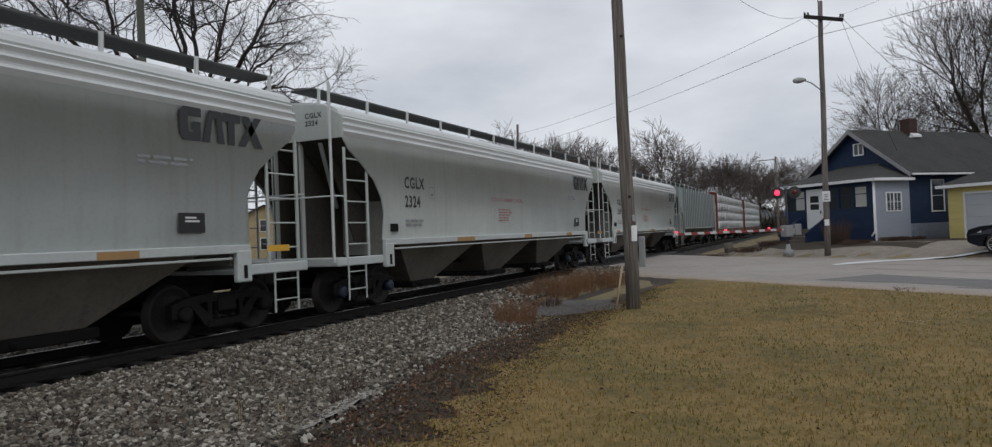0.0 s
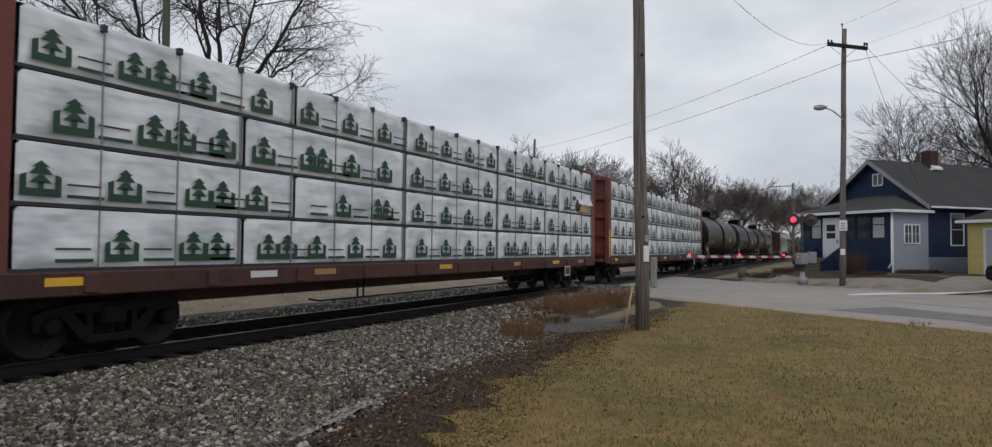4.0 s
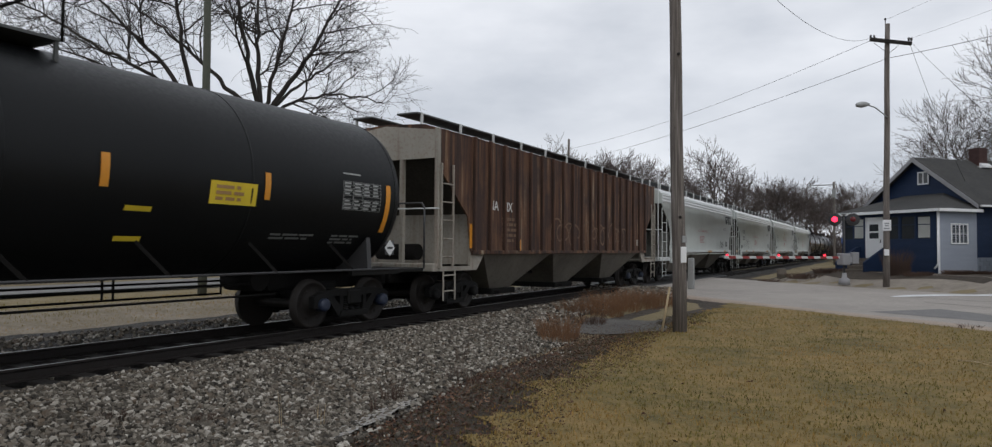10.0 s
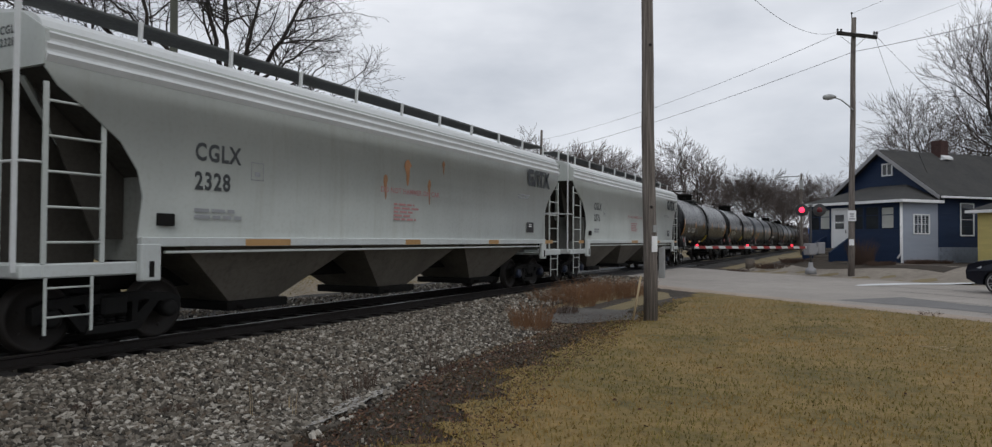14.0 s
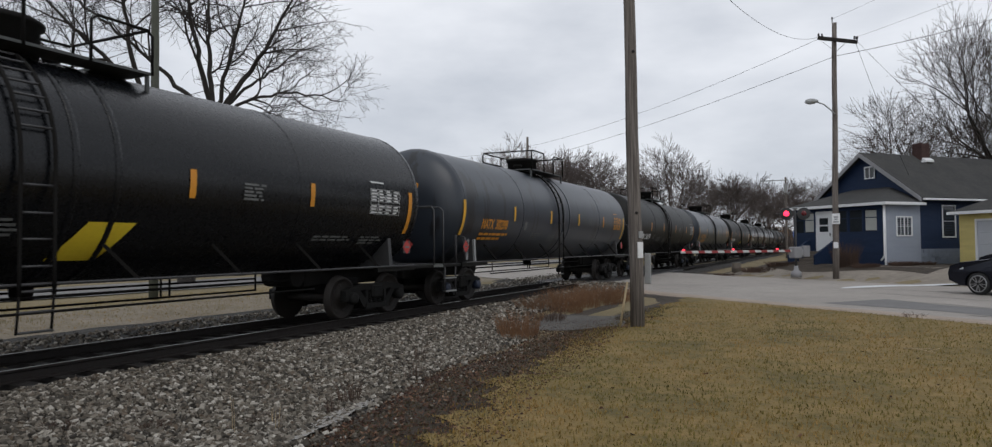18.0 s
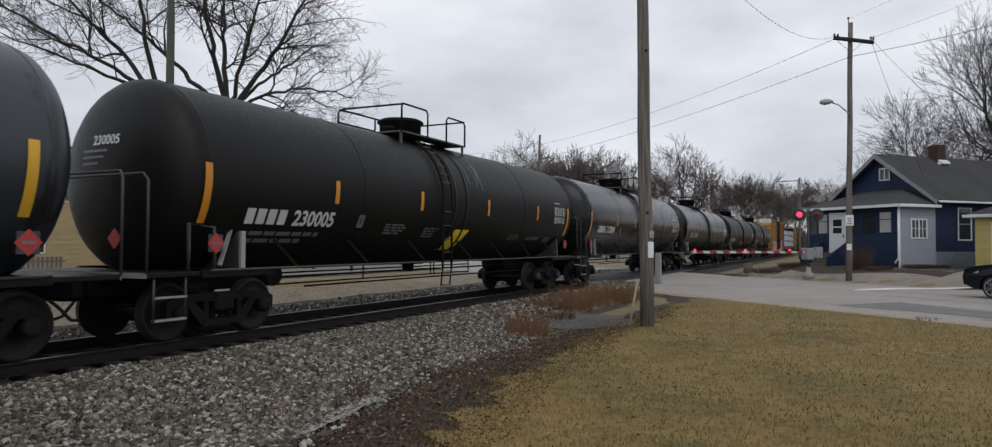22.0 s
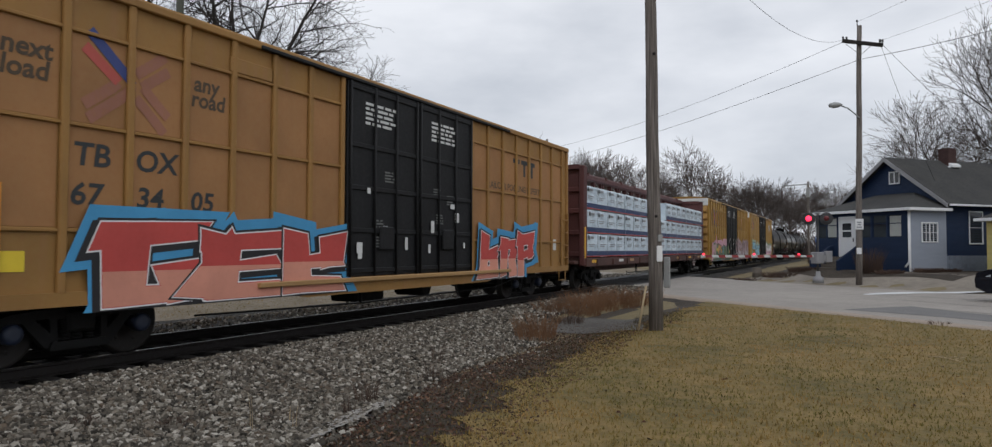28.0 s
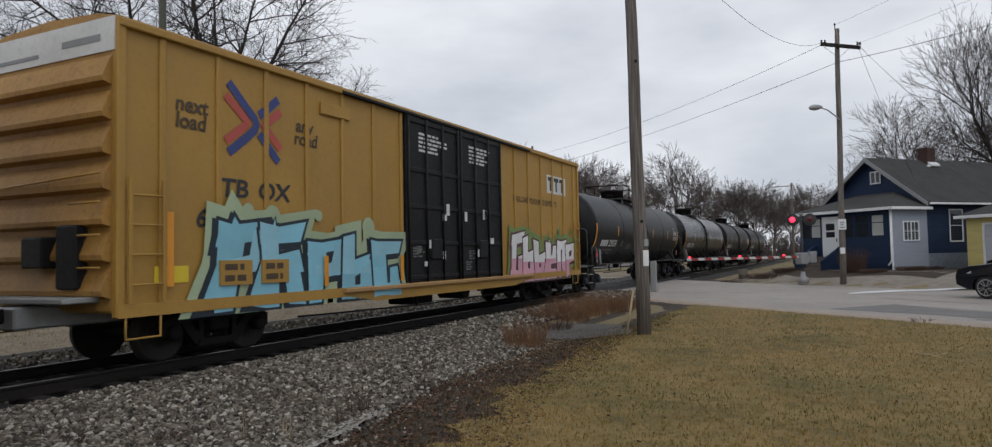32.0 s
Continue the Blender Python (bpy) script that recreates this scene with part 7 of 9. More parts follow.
    for word, y, z, sz in marks:
        letters("reporting_mark", word, y, z, sz, DARK_PRINT if mat is GREY_BLUE else WHITE_PRINT, body, "stencilled letters", x)
    if mat is GREY_BLUE:
        part("small_stencil", text_bars(rng, -6.0, 2.05, 3, 0.07, 0.5, x), GREY_PRINT, body, "small unreadable stencil lines")
        part("data_panel", plate(M(), -5.3, -4.95, 1.65, 2.0, x), TAN_DIRT, body, "dark data panel")
        part("data_panel", plate(M(), 6.0, 6.4, 1.65, 1.9, x), DARK_PRINT, body, "dark data panel")
    else:
        part("data_panel", plate(M(), 6.05, 6.4, 1.7, 1.95, x), RUST_PALE, body, "pale data panel")
        part("small_stencil", text_bars(rng, -5.6, 2.3, 5, 0.08, 1.0, x), RUST_WORN, body, "worn unreadable stencil lines")
        for y, w, n in ((-2.4, 2.2, 4), (0.2, 2.4, 5), (2.8, 2.0, 4)):
            part("graffiti", scrawl(rng, y, 1.6, w, 0.95, x + 0.003, n, 0.030), RUST_WORN, body, "worn pale spray-paint loops")
    for y, z0, z1 in ((-7.28, 1.55, 2.15), (-4.6, 1.5, 1.8), (-1.5, 1.5, 1.8), (1.6, 1.5, 1.75), (4.8, 1.5, 1.7)):
        part("reflector", plate(M(), y, y + 0.12, z0, z1, x + 0.002), REFLECT if mat is GREY_BLUE else ORANGE, body, "yellow reflector strip")
    running_gear(car, half, 7.2, rng)
    return car


TANK = (1.61, 2.635)


def tank_shell(L=7.98):
    rings = []
    for k in range(9):
        a = math.pi / 2 * k / 8
        rings.append((-L - 0.62 * math.cos(a), TANK[0] * math.sin(a) if k else 0.02))
    body = [(y, TANK[0]) for y in (-L + 0.08, -4.8, -1.6, 1.6, 4.8, L - 0.08)]
    rings = rings + body + [(-a, b) for a, b in rings[::-1]]
    m = M().turned(rings, 64, "y")
    return m.moved(0, 0, TANK[1])


def tank_car(i, mark, number, mat, label, hazard="red", style=0, yellow=True, text_mat=None):
    """Insulated tank car; the tank's axis lies 2.63 m above the rail."""
    car, half, rng = new_car(i, "tank_car", label, "railway tank car")
    L = 7.78 if mark == "TCBX" else 7.98
    tank = part("tank", once(("tank_shell", mat.name, L), lambda: tank_shell(L)), mat, car, "long round-ended steel tank")
    for y in (-L + 0.04, -4.0, 4.0, L - 0.04):
        part("weld_band", once(("weld_band", mat.name), lambda: M().turned([(-0.02, TANK[0] + 0.002), (-0.012, TANK[0] + 0.009), (0.012, TANK[0] + 0.009), (0.02, TANK[0] + 0.002)], 48, "y")), mat, tank, at=(0, y, TANK[1]))
    for y in (-0.28, 0.32):
        part("saddle_band", once(("saddle_band", mat.name), lambda: M().turned([(-0.05, TANK[0] + 0.004), (-0.04, TANK[0] + 0.02), (0.04, TANK[0] + 0.02), (0.05, TANK[0] + 0.004)], 48, "y")), mat, tank, at=(0, y, TANK[1]))
    top = TANK[1] + TANK[0]
    part("manway", once(("manway", mat.name), lambda: M().turned([(-0.1, 0.52), (0.40, 0.54), (0.42, 0.60), (0.47, 0.60), (0.52, 0.52), (0.55, 0.1)], 20, "z")), UNDER, car, "domed manway cover", at=(0, -0.4, top))
    part("valve", once("valve", lambda: M().turned([(0, 0.12), (0.18, 0.12), (0.2, 0.16), (0.26, 0.15)], 12, "z")), UNDER, car, at=(-0.1, 0.45, top - 0.02))
    part("valve", once("valve", None), UNDER, car, at=(0.15, -1.15, top - 0.02))
    plat = part("platform", once("platform", lambda: M().box(-0.95, -0.45, -1.35, 1.75, 0, 0.04).box(0.45, 0.95, -1.35, 1.75, 0, 0.04).box(-0.45, 0.45, -1.35, -0.75, 0, 0.04).box(-0.45, 0.45, 1.1, 1.75, 0, 0.04).bar((0.9, -1.3, -0.35), (0.9, -1.3, 0), 0.05, 0.05).bar((0.9, 1.7, -0.35), (0.9, 1.7, 0), 0.05, 0.05)), GRATE, car, "grating platform round the manway", at=(0, -0.40, top - 0.02))
    def rails():
        m = M()
        def hoop(pts):
            m.tube(pts, 0.024, 6)
        hoop([(0.95, -1.35, 0), (0.95, -1.35, 0.60), (0.93, -1.25, 0.68), (-0.85, -1.30, 0.68), (-0.95, -1.35, 0.60), (-0.95, -1.35, 0)])
        hoop([(0.95, 1.75, 0), (0.95, 1.75, 0.60), (0.93, 1.68, 0.68), (-0.85, 1.7, 0.68), (-0.95, 1.75, 0.60), (-0.95, 1.75, 0)])
        hoop([(-0.95, -1.3, 0.68), (-0.95, 1.7, 0.68)])
        hoop([(-0.95, -1.3, 0.35), (-0.95, 0.2, 0.35)])
        hoop([(0.95, 0.75, 0), (0.95, 0.75, 0.6), (0.95, 0.85, 0.68), (0.95, 1.7, 0.68)])
        hoop([(0.95, -1.3, 0.68), (0.95, -0.25, 0.68), (0.95, -0.18, 0.6), (0.95, -0.18, 0)])
        hoop([(-0.95, 0.2, 0), (-0.95, 0.2, 0.68)])
        return m
    part("handrail", once("tank_rails", rails), UNDER, plat, "black tubular safety rail")
    # side ladder following the tank
    arc = [(TANK[0] + 0.07, 1.0), (TANK[0] + 0.07, 1.4)]
    arc += [((TANK[0] + 0.07) * math.cos(t), TANK[1] + (TANK[0] + 0.07) * math.sin(t)) for t in [radians(a) for a in range(0, 62, 6)]]
    def ladder_stiles():
        m = M()
        for y in (-0.42, 0.0):
            m.tube([(a, y, b) for a, b in arc], 0.028, 6)
        m.tube([(TANK[0] + 0.07, -0.42, 1.0), (TANK[0] + 0.02, -0.42, 0.54)], 0.018, 6).tube([(TANK[0] + 0.07, 0.0, 1.0), (TANK[0] + 0.02, 0.0, 0.54)], 0.018, 6)
        return m
    lad = part("ladder", once("tank_ladder", ladder_stiles), UNDER, car, "black side ladder", at=(0, -0.6, 0))
    rung = once("tank_rung", lambda: M().tube([(0, -0.42, 0), (0, 0, 0)], 0.018, 6))
    for z in (0.56, 0.80, 1.05, 1.35, 1.68, 2.0, 2.34):
        part("rung", rung, METAL_DARK, lad, at=(TANK[0] + 0.06, 0, z))
    for k in range(1, 8):
        t = radians(7 + 7.5 * k)
        part("rung", rung, METAL_DARK, lad, at=((TANK[0] + 0.07) * math.cos(t), 0, TANK[1] + (TANK[0] + 0.07) * math.sin(t)))
    # running board rails along the sides, on brackets
    for s in (-1, 1):
        part("side_rail", once("side_rail", lambda: M().tube([(0, -7.9, 1.13), (0, 7.9, 1.13)], 0.022, 6)), METAL_DARK, car, "long dark handrail", at=(s * 1.60, 0, 0))
        for y in (-6.2, -4.1, -1.9, 0.4, 2.3, 4.3, 6.2):
            part("rail_bracket", once("rail_bracket", lambda: M().bar((0, 0.25, 1.13), (-0.28, -0.1, 1.62), 0.03, 0.05)), UNDER, car, at=(s * 1.60, y, 0))
    low = part("low_rail", once("low_rail", lambda: M().tube([(0, -6.0, 0.86), (0, 6.0, 0.86), (0, 6.0, 0.60), (0, -6.0, 0.60)], 0.022, 6, closed=True)), UNDER, car, "low pair of dark rails on the far side", at=(-1.45, 0, 0))
    for y in (-6.0, -3.7, -3.5, 0.0, 3.5, 3.7, 6.0):
        part("rail_post", once("low_post", lambda: M().bar((0, 0, 0.58), (0, 0, 1.14), 0.03, 0.03)), UNDER, low, at=(0, y, 0))
    # stub sills, bolsters, end platforms
    for s in (-1, 1):
        flip = pose(0, 0, 0, 0, 0, 0 if s < 0 else 180)
        part("stub_sill", once("stub_sill", lambda: M().block(-0.32, 0.32, -9.0, -5.6, 0.72, 1.08, 0.03).block(-0.6, 0.6, -7.9, -6.2, 1.05, 1.3, 0.05)), UNDER, car, at=flip)
        part("end_platform", once("tank_platform", lambda: M().block(-1.5, 1.5, -8.95, -8.0, 1.04, 1.12, 0.015).bar((-1.5, -8.0, 1.08), (-1.5, -6.5, 1.08), 0.08, 0.12).bar((1.5, -8.0, 1.08), (1.5, -6.5, 1.08), 0.08, 0.12)), BLACK_DUSTY, car, at=flip)
        part("platform_edge", once("platform_edge", lambda: M().box(-1.5, 1.5, -8.965, -8.95, 1.04, 1.12)), METAL, car, at=flip)
        for xs in (-1, 1):
            part("cradle", once(("cradle", xs), lambda: M().prism([(xs * 0.5, 1.05), (xs * 1.45, 1.12), (xs * 1.40, 1.75), (xs * 1.25, 1.60), (xs * 0.6, 1.22)], "y", -7.2, -7.08)), METAL_DARK, car, "bolster cradle plate", at=flip)
        part("cradle_band", once("cradle_band", lambda: M().bar((1.45, -7.6, 1.2), (1.30, -7.2, 1.9), 0.06, 0.04).bar((1.47, -7.15, 1.1), (1.42, -7.1, 1.75), 0.09, 0.05)), METAL, car, "pale strap", at=flip)
        part("end_rail", once("end_rail", lambda: M().tube([(1.5, -8.95, 1.1), (1.5, -8.95, 2.45), (1.42, -8.97, 2.55), (-1.42, -8.97, 2.55), (-1.5, -8.95, 2.45), (-1.5, -8.95, 1.1)], 0.022, 6)), METAL_DARK, car, "tubular end handrail", at=flip)
        part("end_post", once("end_post", lambda: M().tube([(1.45, -8.2, 1.1), (1.45, -8.2, 1.85), (1.45, -7.72, 1.80), (1.45, -7.7, 1.1)], 0.03, 6)), METAL_DARK, car, at=flip)
        for z in (0.42, 0.75):
            part("step", once("tank_step", lambda: M().box(1.42, 1.5, -8.8, -8.25, -0.015, 0.015)), METAL, car, at=flip @ Matrix.Translation((0, 0, z)))
        part("step_side", once("step_side", lambda: M().tube([(1.46, -8.8, 1.08), (1.46, -8.8, 0.40), (1.46, -8.25, 0.40), (1.46, -8.25, 1.08)], 0.02, 6)), METAL_DARK, car, at=flip)
        part("brake_gear", once("brake_gear", lambda: M().tube([(-0.3, -5.4, 0.95), (0.5, -5.4, 0.95)], 0.22, 12)), UNDER, car, at=flip)
        hz = RED if hazard == "red" else WHITE_PRINT
        card = part("placard", M().add([(0, 0, -0.17), (0, 0.17, 0), (0, 0, 0.17), (0, -0.17, 0)], [(0, 1, 2, 3)]), hz, car, ("red" if hazard == "red" else "white") + " diamond placard", at=pose(1.50, s * 7.72, 1.55, 0, 0, 0))
        part("placard_bar", M().box(0.002, 0.006, -0.085, 0.085, -0.022, 0.022), DIM_PRINT if hazard == "red" else DARK_PRINT, card)
        part("placard_frame", M().box(-0.02, -0.004, -0.14, 0.14, -0.14, 0.14), METAL_DARK, car, at=pose(1.50, s * 7.72, 1.55))
        if s < 0:
            part("placard", M().add([(-0.17, 0, 0), (0, 0, -0.17), (0.17, 0, 0), (0, 0, 0.17)], [(0, 1, 2, 3)]), hz, car, "diamond placard", at=(0.15, -8.5, 1.62))
    part("outlet", once("outlet", lambda: M().turned([(-0.28, 0.14), (-0.1, 0.16), (-0.1, 0.3), (0.1, 0.45)], 14, "z")), UNDER, car, "bottom outlet valve", at=(0, 0, 1.12))
    part("brake_pipe", once("brake_pipe", lambda: M().tube([(0.25, -7, 0.88), (0.25, 7, 0.88)], 0.025, 6).tube([(0.9, -5, 0.72), (0.9, 5.2, 0.72)], 0.02, 6)), UNDER, car)
    # markings on the tank
    tm = text_mat or (DULL_PRINT if mark == "TCBX" else WHITE_PRINT)
    at_y, at_z = (-6.85, 2.06) if text_mat else (-7.32, 2.02) if mark == "TCBX" else (-7.05, 2.04) if mark == "GBRX" else (-6.8, 2.04) if mark else (-7.1, 1.88)
    wide = 0.72 if text_mat else 1.16 if mark == "TCBX" else 1.0
    if mark:
        letters("reporting_mark", mark, at_y, at_z, 0.38, tm, tank, "stencilled letters", around=TANK, weight=0.028, squeeze=wide)
    else:
        for k in range(4):
            part("reporting_mark", plate(M(), at_y + 0.25 * k, at_y + 0.19 + 0.25 * k, at_z, at_z + 0.26, around=TANK), tm, tank, "white stencilled block")
    letters("car_number", number, at_y + (0.9 if text_mat else 1.32 if mark == "TCBX" else 1.12), at_z, 0.38, tm, tank, "stencilled numerals", around=TANK, weight=0.028, squeeze=wide)
    part("small_stencil", text_bars(rng, at_y, at_z - 0.19, 2, 0.07, 2.0, around=TANK), tm if text_mat else DIM_PRINT, tank, "small unreadable stencil lines")
    part("tally_box", plate(M(), at_y + 3.0, at_y + 3.2, at_z, at_z + 0.26, around=TANK), DIM_PRINT, tank, "faint tally box")
    for y, z, n, ln in ((-3.1, 1.95, 4, 0.9), (-1.5, 1.9, 4, 0.7), (2.6, 2.6, 5, 0.5), (3.3, 1.8, 3, 0.8), (4.6, 1.75, 2, 1.2), (6.1, 1.75, 3, 0.8)):
        if rng.random() < 0.75:
            part("small_stencil", text_bars(rng, y, z, n, 0.034, ln, around=TANK), DIM_PRINT, tank, "small unreadable stencil lines")
    panel = M()
    pa, pb = (6.45, 7.4) if not mark else (6.15, 7.25)
    for k in range(9):
        plate(panel, pa, pb, 2.26 + 0.066 * k, 2.266 + 0.066 * k, around=TANK)
        if k < 8 and k != 3:
            for c in range(4):
                a = pa + 0.03 + (pb - pa) * c / 4
                plate(panel, a, a + (pb - pa) / 4 * rng.uniform(0.45, 0.8), 2.280 + 0.066 * k, 2.312 + 0.066 * k, around=TANK)
    for c in (0, 1, 2, 4):
        a = pa + (pb - pa) * c / 4
        plate(panel, a - 0.005, a + 0.005, 2.26, 2.794, around=TANK, cuts=5)
    plate(panel, pa, pa + 0.5, 2.92, 2.95, around=TANK)
    part("data_panel", panel, tm, tank, "ruled grey data panel")
    stripe = ORANGE if style != 2 else REFLECT
    def bent(y, z0, z1, w, slant=0.0):
        m = M()
        n = 8
        for k in range(n + 1):
            z = z0 + (z1 - z0) * k / n
            xx = skin(z, TANK)
            m.v += [(xx, y + slant * (z - z1), z), (xx, y + w + slant * (z - z1), z)]
        m.f = [(2 * k, 2 * k + 1, 2 * k + 3, 2 * k + 2) for k in range(n)]
        m.s = [False] * n
        return m
    for y in (-L + (0.12 if mark == "TCBX" else -0.07), L - 0.36):
        part("reflector", bent(y, 1.86, 2.80, 0.14), stripe, tank, "amber reflector stripe")
    for y in ((-4.95, -1.9, 1.5, 4.95) if not mark else (-4.75, -1.65, 1.3, 4.5) if text_mat else (-4.6, -1.75, 1.5, 4.25)):
        part("reflector", bent(y, 2.32, 2.76, 0.12), stripe if y < 2 else ORANGE, tank, "amber reflector stripe")
    if yellow == "plate":
        yp = plate(M(), 3.2, 4.1, 2.2, 2.55, around=TANK)
        n = part("notice_plate", yp, YELLOW_PLATE, tank, "yellow emergency notice")
        part("small_stencil", text_bars(rng, 3.3, 2.44, 3, 0.05, 0.7, around=(TANK[0] + 0.004, TANK[1])), TAN_REFLECT, n, "dark unreadable lines")
        part("notice_plate", plate(M(), 1.9, 2.3, 1.62, 2.1, around=TANK), YELLOW_PLATE, tank, "yellow patch")
    elif yellow:
        part("notice_plate", bent(0.0, 1.40, 1.92, 0.72, 0.7), YELLOW_PLATE, tank, "slanting yellow patch")
    letters("end_mark", (mark + " " if mark else "") + number, -L - 0.014, 3.10, 0.21, tm, tank, "small stencilled mark on the tank end", -0.75 if mark else -0.3, end=True, weight=0.026, dish=1.0)
    for k, (w, z) in enumerate(((0.62, 2.98), (0.55, 2.88), (0.42, 2.78))):
        zz = z - TANK[1]
        m = M()
        cols = 6
        for c in range(cols + 1):
            xx = -0.55 + w * c / cols
            for d in (0, 0.04):
                rr = math.hypot(xx, zz + d)
                yy = -L - 0.62 * math.sqrt(max(0, 1 - (rr / TANK[0]) ** 2)) - 0.012
                m.v.append((xx, yy, z + d))
        m.f = [(2 * c, 2 * c + 1, 2 * c + 3, 2 * c + 2) for c in range(cols)]
        m.s = [False] * cols
        part("end_stencil", m, DIM_PRINT, tank, "white stencil line on the tank end")
    if style == 1:
        drip = M()
        for k in range(9):
            y = 0.4 + 0.9 * rng.random()
            plate(drip, y, y + 0.03, 3.0 + 0.5 * rng.random(), 3.6 + 0.3 * rng.random(), around=TANK, cuts=5)
        part("spill", drip, DIM_PRINT, tank, "pale spill runs")
    running_gear(car, half, 7.14, rng)
    return car


def centerbeam(i, mat, label, chord=(4.27, 4.60)):
    """Bulkhead flat car with a central beam."""
    car, half, rng = new_car(i, "lumber_car", label, "railway flat car")
    e = 11.2
    for s in (-1, 1):
        part("side_sill", once(("cb_sill", mat.name), lambda: M().block(-0.06, 0.06, -e, e, 0.88, 1.20, 0.02)), DECK, car, "rusty side sill", at=(s * 1.50, 0, 0))
        for k, (y, m2) in enumerate(((-10.6, REFLECT), (-7.2, WHITE_PRINT), (-5.6, TAN_REFLECT), (-1.0, REFLECT), (3.4, TAN_REFLECT), (6.6, REFLECT), (9.2, TAN_REFLECT))):
            if s > 0:
                part("reflector", plate(M(), y, y + 0.62, 1.02, 1.13, 1.563), m2, car, "reflector strip")
        for y in range(-10, 11, 2):
            part("stake_pocket", once("stake_pocket", lambda: M().block(-0.04, 0.04, -0.1, 0.1, 0.92, 1.16, 0.01)), DECK, car, at=(s * 1.57, y, 0))
        part("brake_rod", once("brake_rod", lambda: M().tube([(0, -5.5, 0.55), (0, -5.2, 0.5), (0, 5.2, 0.5), (0, 5.5, 0.6)], 0.02, 6).bar((0, -4, 0.5), (0, -4, 0.9), 0.03, 0.03).bar((0, -3.8, 0.5), (0, -3.8, 0.9), 0.03, 0.03).bar((0, 4, 0.5), (0, 4, 0.9), 0.03, 0.03)), STEEL, car, at=(s * 1.35, 0, 0))
    part("deck", once("cb_deck", lambda: M().box(-1.46, 1.46, -e, e, 1.08, 1.2).box(-0.35, 0.35, -e, e, 0.6, 1.08)), DECK, car, "steel deck")
    beam = part("top_chord", once(("top_chord", mat.name), lambda: M().block(-0.22, 0.22, -e, e, *chord, 0.06)), mat, car, "long top beam")
    post = once(("beam_post", mat.name), lambda: M().block(-0.10, 0.10, -0.075, 0.075, 1.2, chord[0] + 0.01, 0.02))
    gus = once(("gusset", mat.name), lambda: M().prism([(-0.28, chord[0] + 0.01), (0.28, chord[0] + 0.01), (0.13, chord[0] - 0.30), (-0.13, chord[0] - 0.30)], "x", -0.06, 0.06))
    clip = once(("chord_clip", mat.name), lambda: M().block(-0.25, 0.25, -0.07, 0.07, chord[1] - 0.10, chord[1] + 0.035, 0.02))
    for k in range(19):
        part("post", post, mat, beam, at=(0, -10.8 + 1.2 * k, 0))
        if k % 2:
            part("gusset", gus, mat, beam, at=(0, -10.8 + 1.2 * k, 0))
            part("chord_clip", clip, mat, beam, at=(0, -10.8 + 1.2 * k, 0))
    for s in (-1, 1):
        flip = pose(0, 0, 0, 0, 0, 0 if s < 0 else 180)
        bulk = part("bulkhead", once(("bulkhead", mat.name), lambda: M().block(-1.5, 1.5, -e + 0.02, -e + 0.10, 1.0, 4.5, 0.01)), mat, car, "tall end bulkhead", at=flip)
        for x in (-1.42, 1.42):
            part("corner_post", once(("cb_corner", mat.name), lambda: M().block(-0.10, 0.10, -0.16, 0.20, 0.92, 4.62, 0.03)), mat, bulk, at=(x, -e, 0))
        for x in (-0.5, 0.5):
            part("stiffener", once(("cb_stiff", mat.name), lambda: M().block(-0.08, 0.08, -0.12, 0.02, 1.1, 4.5, 0.02)), mat, bulk, at=(x, -e, 0))
        for z in (1.35, 2.15, 2.95, 3.75):
            part("cross_bar", once(("cb_cross", mat.name), lambda: M().block(-1.35, 1.35, -0.08, 0.02, -0.09, 0.09, 0.02)), mat, bulk, at=(0, -e, z))
        part("cap", once(("cb_cap", mat.name), lambda: M().prism([(-1.52, 4.5), (-1.3, 4.66), (1.3, 4.66), (1.52, 4.5)], "y", -e - 0.16, -e + 0.2)), mat, bulk)
        part("end_platform", once("cb_platform", lambda: M().block(-1.3, 1.3, -11.75, -e - 0.1, 0.98, 1.10, 0.02).block(-0.33, 0.33, -11.9, -8, 0.7, 1.0, 0.03)), DECK, car, at=flip)
        part("reflector", M().box(1.525, 1.53, -e - 0.12, -e + 0.02, 1.2, 2.35), REFLECT, bulk, "upright yellow reflector")
        if s < 0:
            for k, z in enumerate((3.55, 3.25, 2.6, 2.5, 2.4)):
                m = M().box(-0.55, 0.15 + 0.3 * rng.random(), -e - 0.008, -e - 0.004, z, z + (0.10 if k == 0 else 0.05))
                part("end_stencil", m, WHITE_PRINT if k == 0 else DIM_PRINT, bulk, "white stencil line on the bulkhead", at=(0.35, 0, 0))
    part("marker_box", M().block(1.56, 1.585, 7.7, 8.3, 0.55, 0.95, 0.01), DECK, car, "square marker board")
    part("marker_frame", M().box(1.586, 1.59, 7.74, 8.26, 0.59, 0.62).box(1.586, 1.59, 7.74, 8.26, 0.88, 0.91).box(1.586, 1.59, 7.74, 7.77, 0.62, 0.88).box(1.586, 1.59, 8.23, 8.26, 0.62, 0.88), WHITE_PRINT, car, "white square outline")
    running_gear(car, half, 9.3, rng)
    return car


